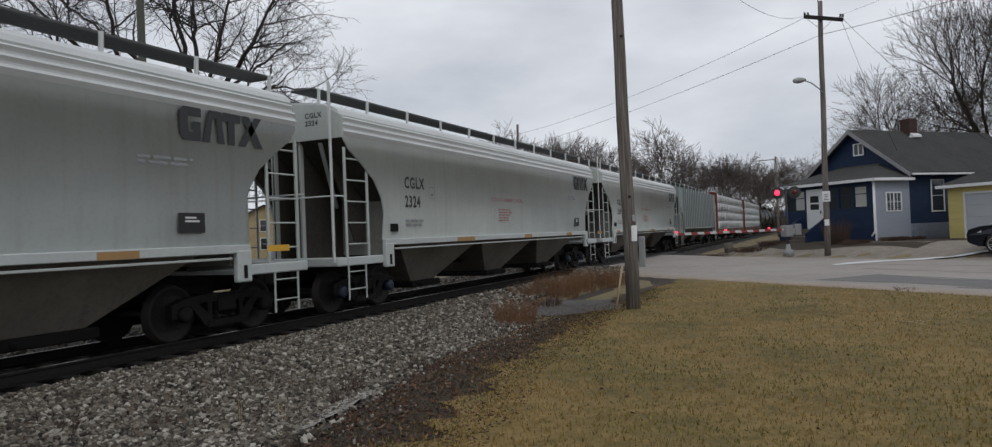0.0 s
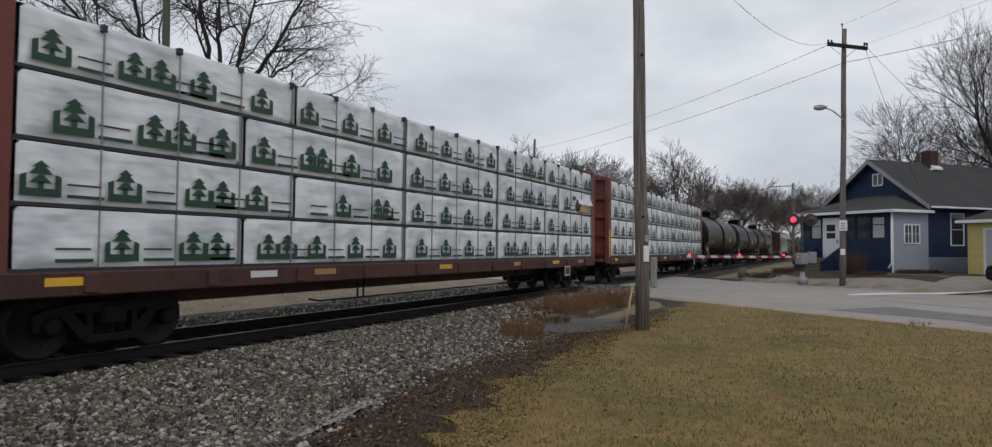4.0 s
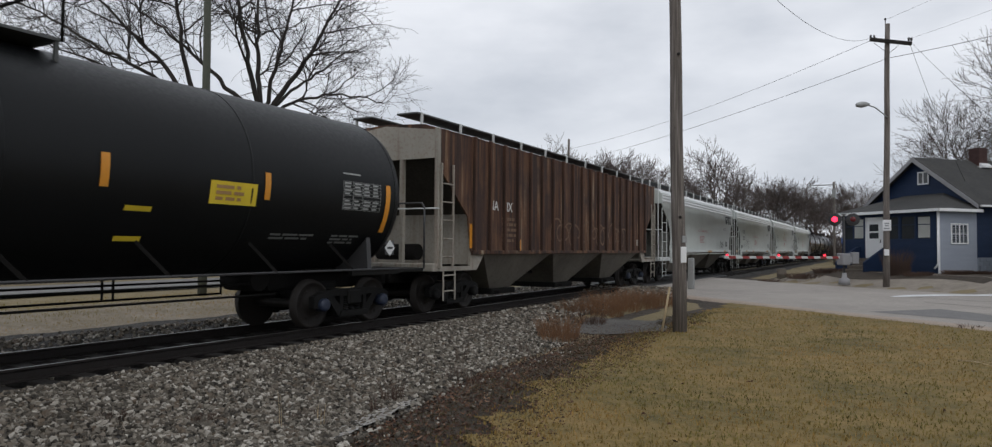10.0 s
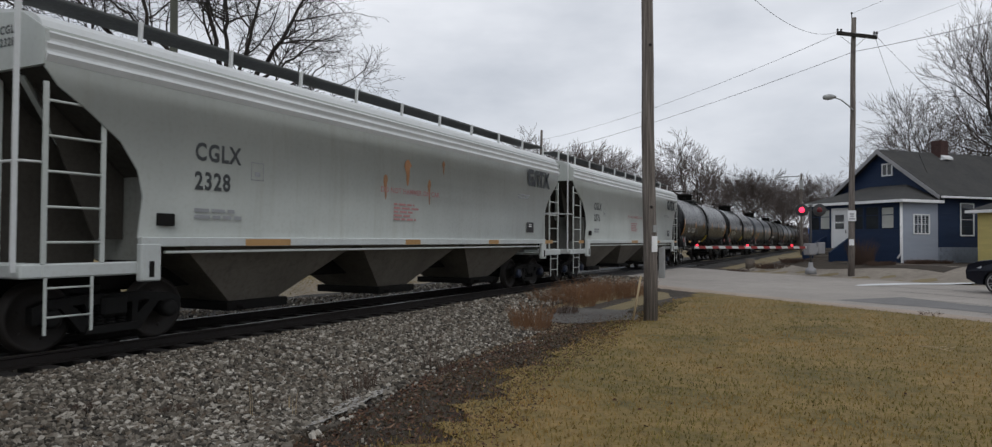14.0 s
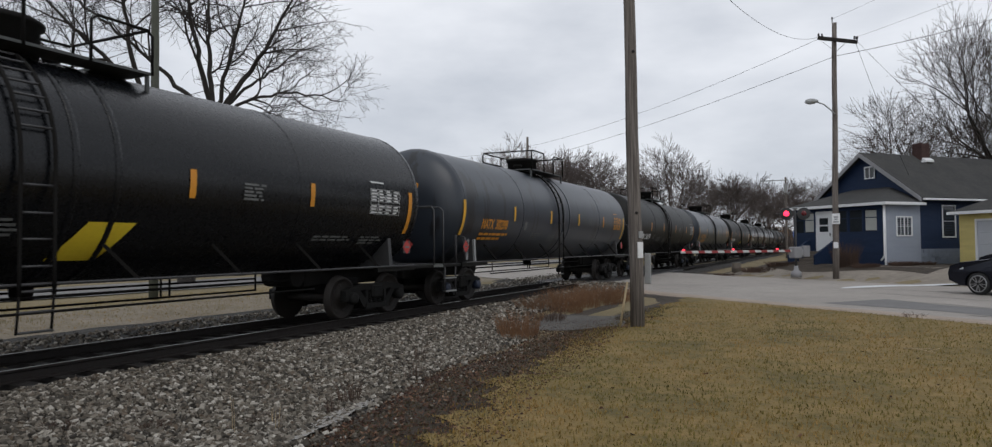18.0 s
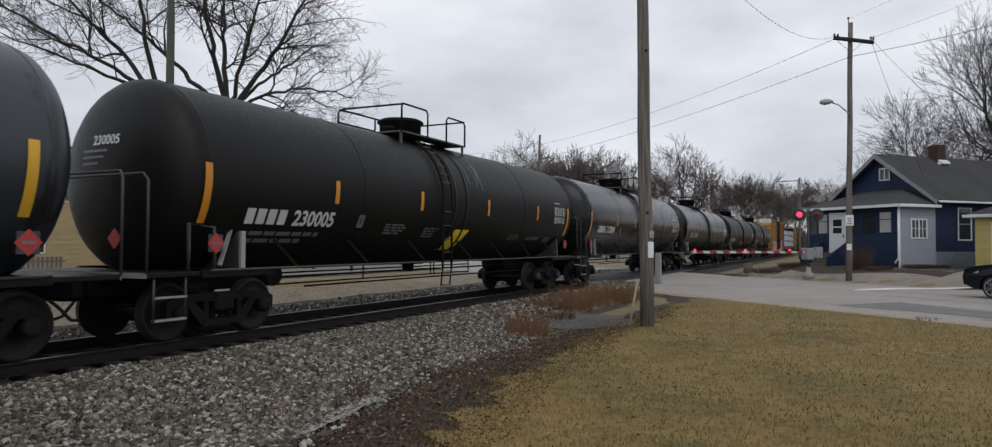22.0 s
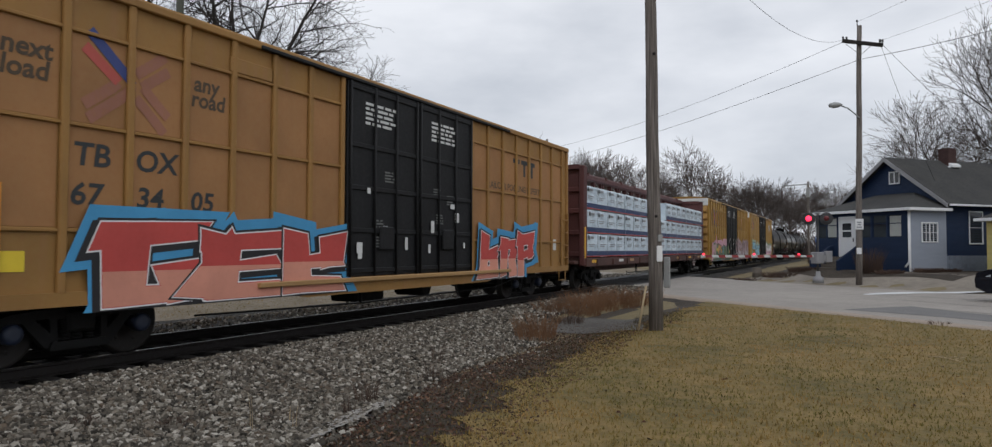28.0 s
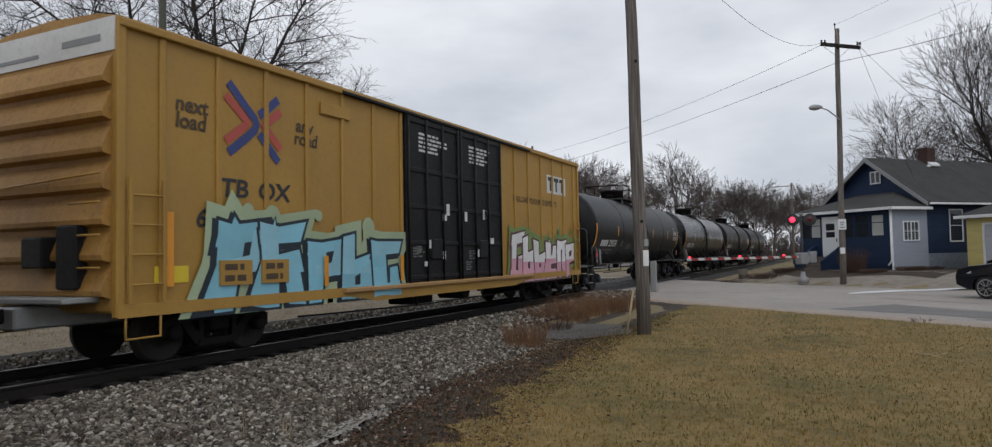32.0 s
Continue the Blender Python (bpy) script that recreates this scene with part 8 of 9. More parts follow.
def house_logo(m, y, z, w, x):
    """A plain printed emblem: a roof-shaped frame round an evergreen."""
    def poly(pts):
        s = len(m.v)
        m.v.extend((x, y + a * w * 0.95, z + b * w * 0.84) for a, b in pts)
        m.f.append(tuple(range(s, s + len(pts))))
        m.s.append(False)
    poly([(-0.5, 0), (0.5, 0), (0.5, 0.22), (-0.5, 0.22)])
    poly([(-0.5, 0.22), (-0.34, 0.22), (-0.34, 0.62), (-0.5, 0.55)])
    poly([(0.34, 0.22), (0.5, 0.22), (0.5, 0.55), (0.34, 0.62)])
    poly([(-0.07, 0.22), (0.07, 0.22), (0.07, 0.4), (-0.07, 0.4)])
    poly([(-0.28, 0.36), (0.28, 0.36), (0.06, 0.58), (-0.06, 0.58)])
    poly([(-0.30, 0.60), (0.30, 0.60), (0.12, 0.80), (-0.12, 0.80)])
    poly([(-0.22, 0.80), (0.22, 0.80), (0.0, 0.98)])
    return m


def wrapped_bundle(i, y0, y1, z0, z1, x0, x1, rng, kind):
    """One plastic-wrapped bundle of lumber or panels, lying on a car."""
    y = (ENDS[i] + ENDS[i + 1]) / 2
    L, H, D = y1 - y0, z1 - z0, x1 - x0
    lab = "white plastic-wrapped lumber bundle with green emblems" if kind == "lumber" else "pale wrapped panel bundle with a navy band"
    ob = thing("lumber_bundle" if kind == "lumber" else "panel_bundle", pose(XC + x0, y + y0, ZR + z0), lab, "bundle", "bundles on the flat car")
    MOVING.append((ob, y + y0))
    m = M()
    ny, nz = max(6, int(L / 0.06)), 14
    soft = 1.0 if kind == "lumber" else 0.7
    for b in range(nz + 1):
        for a in range(ny + 1):
            fy, fz = a / ny, b / nz
            yy, zz = fy * L, fz * H
            edge = min(fy, 1 - fy, fz, 1 - fz)
            warp = noise.noise(Vector((y0 + yy * 0.8, z0 * 3 + zz, i)))
            fold = (abs(math.sin(2.4 * yy + 3.6 * zz + 4.0 * warp + z0 * 5)) + 0.6 * abs(math.sin(3.9 * yy - 4.5 * zz + 5.0 * warp + y0))) * max(0.0, 0.35 + 1.1 * noise.noise(Vector((yy * 0.7 + y0, zz * 1.1, i + 4 + z0))))
            pull = soft * (0.030 * noise.noise(Vector((y0 * 3 + yy * 1.6, z0 * 5 + zz * 2.5, i))) + 0.016 * noise.noise(Vector((yy * 5 + zz * 3, zz * 6 - yy, i + 9 + y0))) - 0.022 * fold)
            hem = -0.05 * max(0.0, noise.noise(Vector((y0 + yy * 2.3, z0, i + 20)))) if b == 0 else 0.012 * noise.noise(Vector((y0 + yy * 3.1, z0, i + 30))) if b == nz else 0.0
            m.v.append((D - 0.03 + (0.03 + pull if edge > 0.02 else 0.0), yy, zz + hem))
    m.f = [(b * (ny + 1) + a, b * (ny + 1) + a + 1, (b + 1) * (ny + 1) + a + 1, (b + 1) * (ny + 1) + a) for b in range(nz) for a in range(ny)]
    m.s = [True] * len(m.f)
    m.box(0, D - 0.03, 0, L, 0, H)
    part("wrapping", m, WRAP if kind == "lumber" else WRAP_BLUE, ob, "creased white plastic wrap" if kind == "lumber" else "")
    face = D + 0.036 if kind == "lumber" else D + 0.030
    if kind == "lumber":
        n = max(1, round(L / 1.22))
        emblem = once(("emblem", round(H, 2)), lambda: house_logo(M(), 0, 0.09 * H, 0.72 * H, 0.0))
        words = once(("printed_words", round(H, 2)), lambda: plate(M(), 0.33, 0.80, 0.30 * H, 0.335 * H, 0.0))
        base = once(("printed_band", round(H, 2)), lambda: plate(M(), 0.33, 0.84, 0.09 * H, 0.15 * H, 0.0))
        first = rng.uniform(0.1, 0.75)
        spots = [first + 1.22 * k + rng.uniform(-0.06, 0.06) for k in range(n + 1)]
        if rng.random() < 0.5:
            spots.append(rng.choice(spots) + rng.uniform(0.3, 0.5))
        for k, c in enumerate(sorted(spots)):
            if 0.28 < c < L - 0.26:
                part("emblem", emblem, GREEN, ob, "green printed emblem", at=(face + 0.0006 * (k % 3), c, 0))
            if c < L - 0.86:
                part("printed_line", words, DARK_PRINT, ob, "dark unreadable print", at=(face, c, 0))
                part("printed_band", base, GREEN, ob, "green printed band", at=(face, c, 0))
        for k in range(n):
            c = L * (k + 0.92) / n
            if c < L - 0.05:
                part("strap", once(("strap", round(H, 2)), lambda: M().box(0.02, 0.05, -0.006, 0.006, 0, H)), GREY_PRINT, ob, "thin grey packing strap", at=(D, c, 0))
                if z1 > 3.9:
                    part("strap_clip", once("strap_clip", lambda: M().block(-0.1, 0.06, -0.035, 0.035, -0.09, 0.012, 0.008)), DARK_PRINT, ob, "dark corner protector", at=(D, c, H))
        # Near-black block fills the gap below the bundle in place of its shade.
        part("dunnage", M().box(0.02, D - 0.02, 0.0, L, -0.05, 0.0), DARK_PRINT, ob, "dark block put in for the shaded gap between layers")
    else:
        part("printed_band", plate(M(), 0.01, L - 0.01, 0.05 * H, 0.25 * H, face), NAVY, ob, "navy printed band")
        part("printed_line", plate(M(), 0.01, L - 0.01, 0.0, 0.04 * H, face), RED, ob, "thin red printed line")
        n = max(1, round(L / 1.2))
        for k in range(n):
            c = L * k / n + rng.uniform(0.04, 0.26)
            part("printed_spot", once("printed_spot", lambda: plate(M(), 0, 0.16, 0.64, 0.79, 0.0)), DARK_PRINT, ob, "small dark printed square", at=(face, c, 0))
            for za, zb, ya, yb in ((0.67, 0.76, 0.2, 0.62), (0.45, 0.48, 0.05, 0.75), (0.38, 0.41, 0.05, 0.6)):
                part("printed_line", once(("printed_line", za), lambda: plate(M(), ya, yb, za, zb, 0.0)), GREY_PRINT, ob, "grey unreadable print", at=(face, c, 0))
            if k:
                part("seam", once("bundle_seam", lambda: M().box(-0.004, 0.002, -0.008, 0.008, 0.05, 0.84)), GREY_PRINT, ob, at=(face, L * k / n, 0))
    return ob


def load_lumber(i):
    rng = random.Random(i)
    zs = [1.25, 2.07, 2.88, 3.75, 4.55]
    torn = None
    for layer in range(4):
        for s in (1, -1):
            y = -11.0
            sizes = [4.88, 3.66, 4.88, 3.66, 4.92] if layer % 2 else [3.66, 4.88, 4.88, 4.92, 3.66]
            for L in sizes:
                x0, x1 = (0.14, 1.50) if s > 0 else (-1.5, -0.14)
                if s > 0:
                    ob = wrapped_bundle(i, y, y + L - 0.025, zs[layer], zs[layer + 1] - 0.065, x0, x1, rng, "lumber")
                    if i == 4 and layer == 2 and y + L > 10.5:
                        torn = ob
                else:
                    ob = solid("lumber_bundle", once(("plain_bundle", round(L, 2)), lambda: M().block(0, 1.36, 0, L - 0.02, 0, 0.76, 0.02)), WRAP, "white plastic-wrapped lumber bundle on the far side", "bundle", pose(XC - 1.5, (ENDS[i] + ENDS[i + 1]) / 2 + y, ZR + zs[layer]), "bundles on the flat car")
                    MOVING.append((ob, (ENDS[i] + ENDS[i + 1]) / 2 + y))
                y += L
    if torn:
        tear_wrap(torn)


def tear_wrap(ob):
    """Boards bared where the wrap of one bundle has torn and folded back."""
    for k in range(4):
        part("board", M().block(1.33, 1.435, 2.0 + 0.07 * k, 3.2 - 0.08 * (k % 3), 0.05 + 0.085 * k, 0.135 + 0.085 * k, 0.006), PLAIN_WOOD, ob, "bare sawn board")
    flap = M()
    for a in range(13):
        y = 1.75 + 1.7 * a / 12
        for b in range(4):
            flap.v.append((1.41 + 0.018 * b + 0.012 * math.sin(a * 1.9 + b), y + 0.04 * math.sin(b + a), 0.55 - 0.07 * b + 0.025 * math.sin(a * 1.3)))
    flap.f = [(4 * a + b, 4 * a + b + 1, 4 * a + b + 5, 4 * a + b + 4) for a in range(12) for b in range(3)]
    flap.s = [True] * len(flap.f)
    part("torn_flap", flap, WRAP, ob, "torn flap of plastic wrap")
    for y, z, w in ((1.75, 0.12, 0.26), (1.2, 0.45, 0.3)):
        part("printed_line", M().block(1.44, 1.452, y, y + w, z, z + 0.14, 0.004), DARK_PRINT, ob, "dark printed scrap of wrap")


def load_panels(i):
    rng = random.Random(i)
    zs = [1.25, 2.14, 3.05, 3.93]
    for layer in range(3):
        y = -11.05
        sizes = [4.9, 4.95, 2.45, 2.45, 2.45, 4.85] if layer < 2 else [4.9, 4.95, None, 4.9, 4.85]
        for L in sizes:
            if L is None:
                y += 2.55
                continue
            if layer == 2 and y > 1:
                wrapped_bundle(i, y, y + L - 0.02, zs[2], zs[2] + 0.92, 0.14, 1.5, rng, "panel")
            else:
                wrapped_bundle(i, y, y + L - 0.02, zs[layer], zs[layer + 1] - 0.03, 0.14, 1.5, rng, "panel")
            y += L


SHARDS = [[(0.02, -0.02), (0.40, 0.0), (0.46, 0.96), (-0.04, 1.0)], [(-0.08, 0.70), (1.02, 0.80), (1.10, 1.03), (0.0, 0.97)], [(0.26, 0.36), (1.0, 0.46), (0.96, 0.70), (0.22, 0.58)],
          [(0.60, -0.02), (1.04, 0.0), (0.92, 0.58), (0.52, 0.50)], [(-0.02, -0.03), (1.08, -0.03), (1.02, 0.24), (0.05, 0.22)], [(0.58, 0.40), (1.0, 0.44), (1.06, 0.98), (0.66, 0.92)], [(-0.34, 0.02), (0.14, 0.0), (0.42, 0.92), (0.30, 1.06)]]


def grown(pts, by):
    """A convex outline, pushed out by a margin."""
    if sum(p[0] * q[1] - q[0] * p[1] for p, q in zip(pts, pts[1:] + pts[:1])) < 0:
        pts = pts[::-1]
    out = []
    for p, q, r in zip(pts[-1:] + pts[:-1], pts, pts[1:] + pts[:1]):
        a, b = Vector((q[1] - p[1], p[0] - q[0])).normalized(), Vector((r[1] - q[1], q[0] - r[0])).normalized()
        n = (a + b) / max(0.5, 1 + a.dot(b))
        out.append((q[0] + n.x * by, q[1] + n.y * by))
    return out


def below(pts, level, tilt):
    """The part of an outline under a slanting line."""
    out = []
    for p, q in zip(pts, pts[1:] + pts[:1]):
        dp, dq = p[1] - level - tilt * p[0], q[1] - level - tilt * q[0]
        if dp <= 0:
            out.append(p)
        if dp * dq < 0:
            f = dp / (dp - dq)
            out.append((p[0] + (q[0] - p[0]) * f, p[1] + (q[1] - p[1]) * f))
    return out


def graffiti_piece(rng, parent, y, z, w, h, count, fills, low, edge, halo, shine="pale", dots=0, x=1.6):
    """Sprayed angular wild-style shapes that spell nothing: halo, outline, fill, lower fill and highlights, each a layer of paint."""
    u = w / count
    cells = []
    jolt = 0.17 if count > 8 else 0.08
    for k in range(count):
        hh, lean = h * rng.uniform(0.80, 1.0), rng.uniform(-0.06, 0.14) * (2.5 if count > 8 else 1.0)
        picks = [0] + rng.sample([1, 2, 3, 4, 5], 3) + ([6] if rng.random() < 0.3 else [])
        for n in picks:
            cells.append((k, [(y + u * (k + 0.04 + 0.92 * (a + rng.uniform(-jolt, jolt))) + lean * hh * b, max(0.74, z + hh * (b + rng.uniform(-jolt, jolt) * 0.7))) for a, b in SHARDS[n]]))
    lift = [0.002]

    def layer(shapes, mat, label):
        m = M()
        for k, pts in enumerate(shapes):
            if len(pts) > 2:
                m.add([(x + lift[0], a, max(0.70, b)) for a, b in pts], [tuple(range(len(pts)))])
                lift[0] += 0.00004
        if m.f:
            part("graffiti", m, SPRAY[mat], parent, label)
            lift[0] += 0.0008

    if halo:
        blobs = [grown(p, rng.uniform(0.16, 0.26)) for k, p in cells]
        for k in range(dots):
            c, d, r = y + w * rng.uniform(-0.10, 1.04), z + h * rng.uniform(0.0, 1.15), rng.uniform(0.08, 0.22)
            blobs.append([(c + r * math.cos(6.283 * i / 12), d + r * math.sin(6.283 * i / 12)) for i in range(12)])
        layer(blobs, halo, "sprayed %s halo" % halo)
    layer([[(a - 0.06, b - 0.05) for a, b in grown(p, 0.075)] for k, p in cells], edge, "sprayed %s shadow" % edge)
    for k in range(count):
        mine = [p for c, p in cells if c == k]
        layer([grown(p, 0.06) for p in mine], edge, "sprayed %s outline" % edge)
        if shine:
            layer([grown(p, 0.022) for p in mine], shine, "sprayed pale edge")
        for n, f in enumerate(fills):
            layer([p for i, p in enumerate(mine) if (i + k) % len(fills) == n], f, "sprayed %s letter shapes" % f)
        level = z + h * rng.uniform(0.34, 0.5)
        layer([below(grown(p, -0.01), level, 0.0) for p in mine], low, "sprayed %s lower shading" % low)


def boxcar(i, mat, panel_mat, number, label, waffle, piece, digits):
    """Double-door high-cube boxcar."""
    car, half, rng = new_car(i, "boxcar", label, "railway boxcar")
    e0, e1, z0, z1, X = -9.45, 9.6, 0.86, 5.10, 1.50
    body = part("body", once(("box_body", mat.name), lambda: M().box(-X, X, e0 + 0.05, e1 - 0.05, z0, z1 - 0.15)), mat, car, "steel boxcar body")
    part("roof", once("box_roof", lambda: M().prism([(1.56, 4.93), (1.56, 5.0), (1.1, 5.10), (0, 5.16), (-1.1, 5.10), (-1.56, 5.0), (-1.56, 4.93)], "y", e0, e1)), BOX_END, car, "low ribbed roof")
    for s in (-1, 1):
        part("roof_edge", once(("roof_edge", mat.name), lambda: M().block(-0.04, 0.05, e0, e1, 4.86, 4.98, 0.015)), mat, car, at=(s * 1.54, 0, 0))
        part("side_sill", once(("box_sill", mat.name), lambda: M().prism([(e0, 0.98), (e1, 0.98), (e1, 0.80), (4.6, 0.80), (3.6, 0.66), (-3.4, 0.66), (-4.4, 0.80), (e0, 0.80)], "x", -0.03, 0.04)), mat, car, at=(s * 1.53, 0, 0))
        step = 0.90 if waffle else 1.05
        ys = [-2.42 - step * k for k in range(8)] + [2.78 + step * k for k in range(8)]
        ribm = once(("box_rib", mat.name, waffle), lambda: M().block(-0.01, 0.07 if waffle else 0.045, -0.055, 0.055, 0.95, 4.88, 0.02))
        for y in ys:
            if e0 + 0.2 < y < e1 - 0.2:
                part("side_rib", ribm, mat, body, at=pose(s * 1.50, y, 0, 0, 0, 0 if s > 0 else 180))
        part("corner_post", once(("box_corner", mat.name), lambda: M().block(-0.06, 0.06, -0.07, 0.07, 0.8, 5.0, 0.02)), mat, body, at=(s * 1.50, e0 + 0.05, 0))
        part("corner_post", once(("box_corner", mat.name), None), mat, body, at=(s * 1.50, e1 - 0.05, 0))
        if waffle and s > 0:
            pts = sorted(ys)
            for a, b in zip(pts, pts[1:]):
                if b - a > 1.2 or a < e0 + 0.2 or b > e1 - 0.2:
                    continue
                for zz in (1.76, 3.12, 4.33):
                    part("cross_rib", once(("cross_rib", mat.name), lambda: M().block(0, 0.05, 0, step - 0.11, -0.025, 0.025, 0.01)), mat, body, at=(1.50, a + 0.055, zz))
                for k, (za, zb) in enumerate(((0.98, 1.73), (1.80, 3.09), (3.16, 4.30), (4.36, 4.86))):
                    part("panel", once(("box_panel", k, panel_mat.name), lambda: M().box(0.001, 0.006, 0.02, step - 0.13, za, zb)), panel_mat if rng.random() < 0.55 else mat, body, at=(1.50, a + 0.055, 0))
    # plug doors
    for k, (a, b) in enumerate(((-2.32, 0.14), (0.18, 2.66))):
        d = part("door", M().block(1.50, 1.585, a, b, 0.98, 4.86, 0.015), DOOR_BLACK, car, "black plug door")
        for y in (a + 0.06, a + 0.85, b - 0.85, b - 0.06):
            part("door_rod", once("door_rod", lambda: M().tube([(0, 0, 0.98), (0, 0, 4.84)], 0.028, 6)), DOOR_BLACK, d, at=(1.62, y, 0))
        for z in (1.1, 1.9, 2.75, 3.6, 4.75):
            part("door_rib", once(("door_rib", k), lambda: M().block(0, 0.035, a + 0.03, b - 0.03, -0.05, 0.05, 0.012)), DOOR_BLACK, d, at=(1.583, 0, z))
        part("door_crank", M().block(1.60, 1.66, a + 1.0, a + 1.5, 1.5, 2.0, 0.03), DOOR_BLACK, d)
        part("warning_text", text_bars(rng, a + 0.55, 4.45, 5, 0.055, 1.35, 1.590), WHITE_PRINT, d, "white unreadable lines")
        for q in range(5):
            yy, zz = a + rng.uniform(0.2, 2.1), rng.uniform(1.2, 2.7)
            part("label", plate(M(), yy, yy + rng.uniform(0.08, 0.22), zz, zz + rng.uniform(0.1, 0.3), 1.624), WHITE_PRINT, d, "small white paper label")
        for q in range(3):
            part("small_stencil", text_bars(rng, a + rng.uniform(0.1, 1.5), rng.uniform(1.3, 3.2), 4, 0.035, 0.4, 1.5895), DIM_PRINT, d, "dim unreadable lines")
    part("door_track", M().block(1.52, 1.66, -4.6, 4.9, 0.88, 0.97, 0.015), TAN_REFLECT, car, "ochre door track")
    part("door_track", M().block(1.52, 1.62, -4.6, 4.9, 4.86, 4.93, 0.015), DOOR_BLACK, car, "dark upper door track")
    part("door_gap", M().box(1.49, 1.515, -2.36, 2.70, 0.95, 4.88), UNDER, car)
    # ends
    for s in (-1, 1):
        flip = pose(0, 0, 0, 0, 0, 0 if s < 0 else 180)
        off = 0.075 if s > 0 else 0.0
        end = part("end_wall", once("box_end", lambda: M().box(-1.48, 1.48, e0 - 0.01, e0 + 0.06, 0.9, 4.95)), BOX_END, car, "ribbed ochre end wall", at=flip @ Matrix.Translation((0, -off, 0)))
        corr = once("end_corrugation", lambda: M().prism([(0, -0.21), (-0.13, -0.17), (-0.14, -0.10), (-0.05, 0.12), (0, 0.21)], "x", -1.42, 1.42))
        for k in range(7):
            part("corrugation", corr, BOX_END, end, at=(0, e0 - 0.01, 1.28 + 0.495 * k))
        part("white_band", once("white_band", lambda: M().box(-1.5, 1.5, e0 - 0.03, e0 - 0.005, 4.52, 5.0)), WHITE_PRINT, end, "white upper band")
        part("small_stencil", M().box(-1.2, -0.2, e0 - 0.036, e0 - 0.031, 4.62, 4.68).box(0.35, 1.2, e0 - 0.036, e0 - 0.031, 4.68, 4.78), GREY_PRINT, end, "grey unreadable lines on the white band")
        part("end_platform", once("box_platform", lambda: M().block(-1.2, 1.2, -10.0, -9.45, 1.02, 1.10, 0.015).block(-0.34, 0.34, -10.1, -6.5, 0.66, 0.98, 0.03)), METAL, car, at=flip)
        part("end_box", once("box_end_box", lambda: M().block(-0.2, 0.3, -9.72, -9.46, 1.5, 1.95, 0.03).block(0.5, 0.95, -9.66, -9.46, 1.2, 2.1, 0.03)), DOOR_BLACK, car, at=flip)
        for xs in (1, -1):
            ladder(car, -9.3 if s < 0 else 8.9, -8.75 if s < 0 else 9.45, 1.0, 2.75, xs * 1.60, 0.42, mat)
            part("stirrup", once(("stirrup", mat.name), lambda: M().tube([(0, -0.28, 0.95), (0, -0.28, 0.5), (0, 0.28, 0.5), (0, 0.28, 0.95)], 0.02, 6)), mat, car, at=(xs * 1.55, s * 9.05, 0))
        part("end_rung", once(("end_rungs", mat.name), lambda: M().tube([(0.75, -9.62, 1.5), (1.4, -9.62, 1.5)], 0.018, 6).tube([(0.75, -9.62, 1.95), (1.4, -9.62, 1.95)], 0.018, 6).tube([(0.75, -9.62, 2.4), (1.4, -9.62, 2.4)], 0.018, 6).tube([(-0.9, -9.62, 2.7), (1.4, -9.62, 2.8)], 0.018, 6)), mat, car, at=flip)
    part("underframe", once("box_under", lambda: M().block(-1.4, 1.4, -6, 6, 0.82, 0.98, 0.02).block(-0.3, 0.3, -9, 9, 0.6, 0.85, 0.02).block(0.4, 1.1, -1.4, -0.4, 0.42, 0.82, 0.04).tube([(0.5, 1.0, 0.62), (1.3, 1.0, 0.62)], 0.2, 10)), UNDER, car, "grimy underframe and brake gear")
    part("brake_rod", once("box_rod", lambda: M().tube([(1.3, -5.6, 0.5), (1.3, -1.5, 0.42), (1.3, 4.5, 0.46), (1.3, 5.6, 0.62)], 0.018, 6).bar((1.3, -1.5, 0.42), (1.3, -1.5, 0.75), 0.05, 0.05)), STEEL, car)
    # markings
    x = 1.512 if not waffle else 1.511
    fade = GREY_PRINT if i == 24 else DARK_PRINT
    letters("slogan", "next", -8.6 if waffle else -8.5, 3.86, 0.34, BROWN_PRINT, body, "dark lettering", x, shear=0.12, weight=0.024)
    letters("slogan", "load", -8.6 if waffle else -8.5, 3.60, 0.34, BROWN_PRINT, body, "dark lettering", x, shear=0.12, weight=0.024)
    letters("slogan", "any", -5.87, 3.92, 0.34, BROWN_PRINT, body, "dark lettering", x, shear=0.12, weight=0.024)
    letters("slogan", "road", -5.92, 3.68, 0.34, BROWN_PRINT, body, "dark lettering", x, shear=0.12, weight=0.024)
    ey, ez = (-6.95, 3.80) if waffle else (-6.90, 3.91)
    def ribbon(m, pts, w):
        s0 = len(m.v)
        for k, (a, b) in enumerate(pts):
            p, q = pts[max(0, k - 1)], pts[min(len(pts) - 1, k + 1)]
            d = math.hypot(q[0] - p[0], q[1] - p[1])
            nx, nz = -(q[1] - p[1]) / d * w / 2, (q[0] - p[0]) / d * w / 2
            m.v += [(x + 0.002, ey + a + nx, ez + b + nz), (x + 0.002, ey + a - nx, ez + b - nz)]
        m.f += [(s0 + 2 * k, s0 + 2 * k + 1, s0 + 2 * k + 3, s0 + 2 * k + 2) for k in range(len(pts) - 1)]
        m.s += [False] * (len(pts) - 1)
        return m
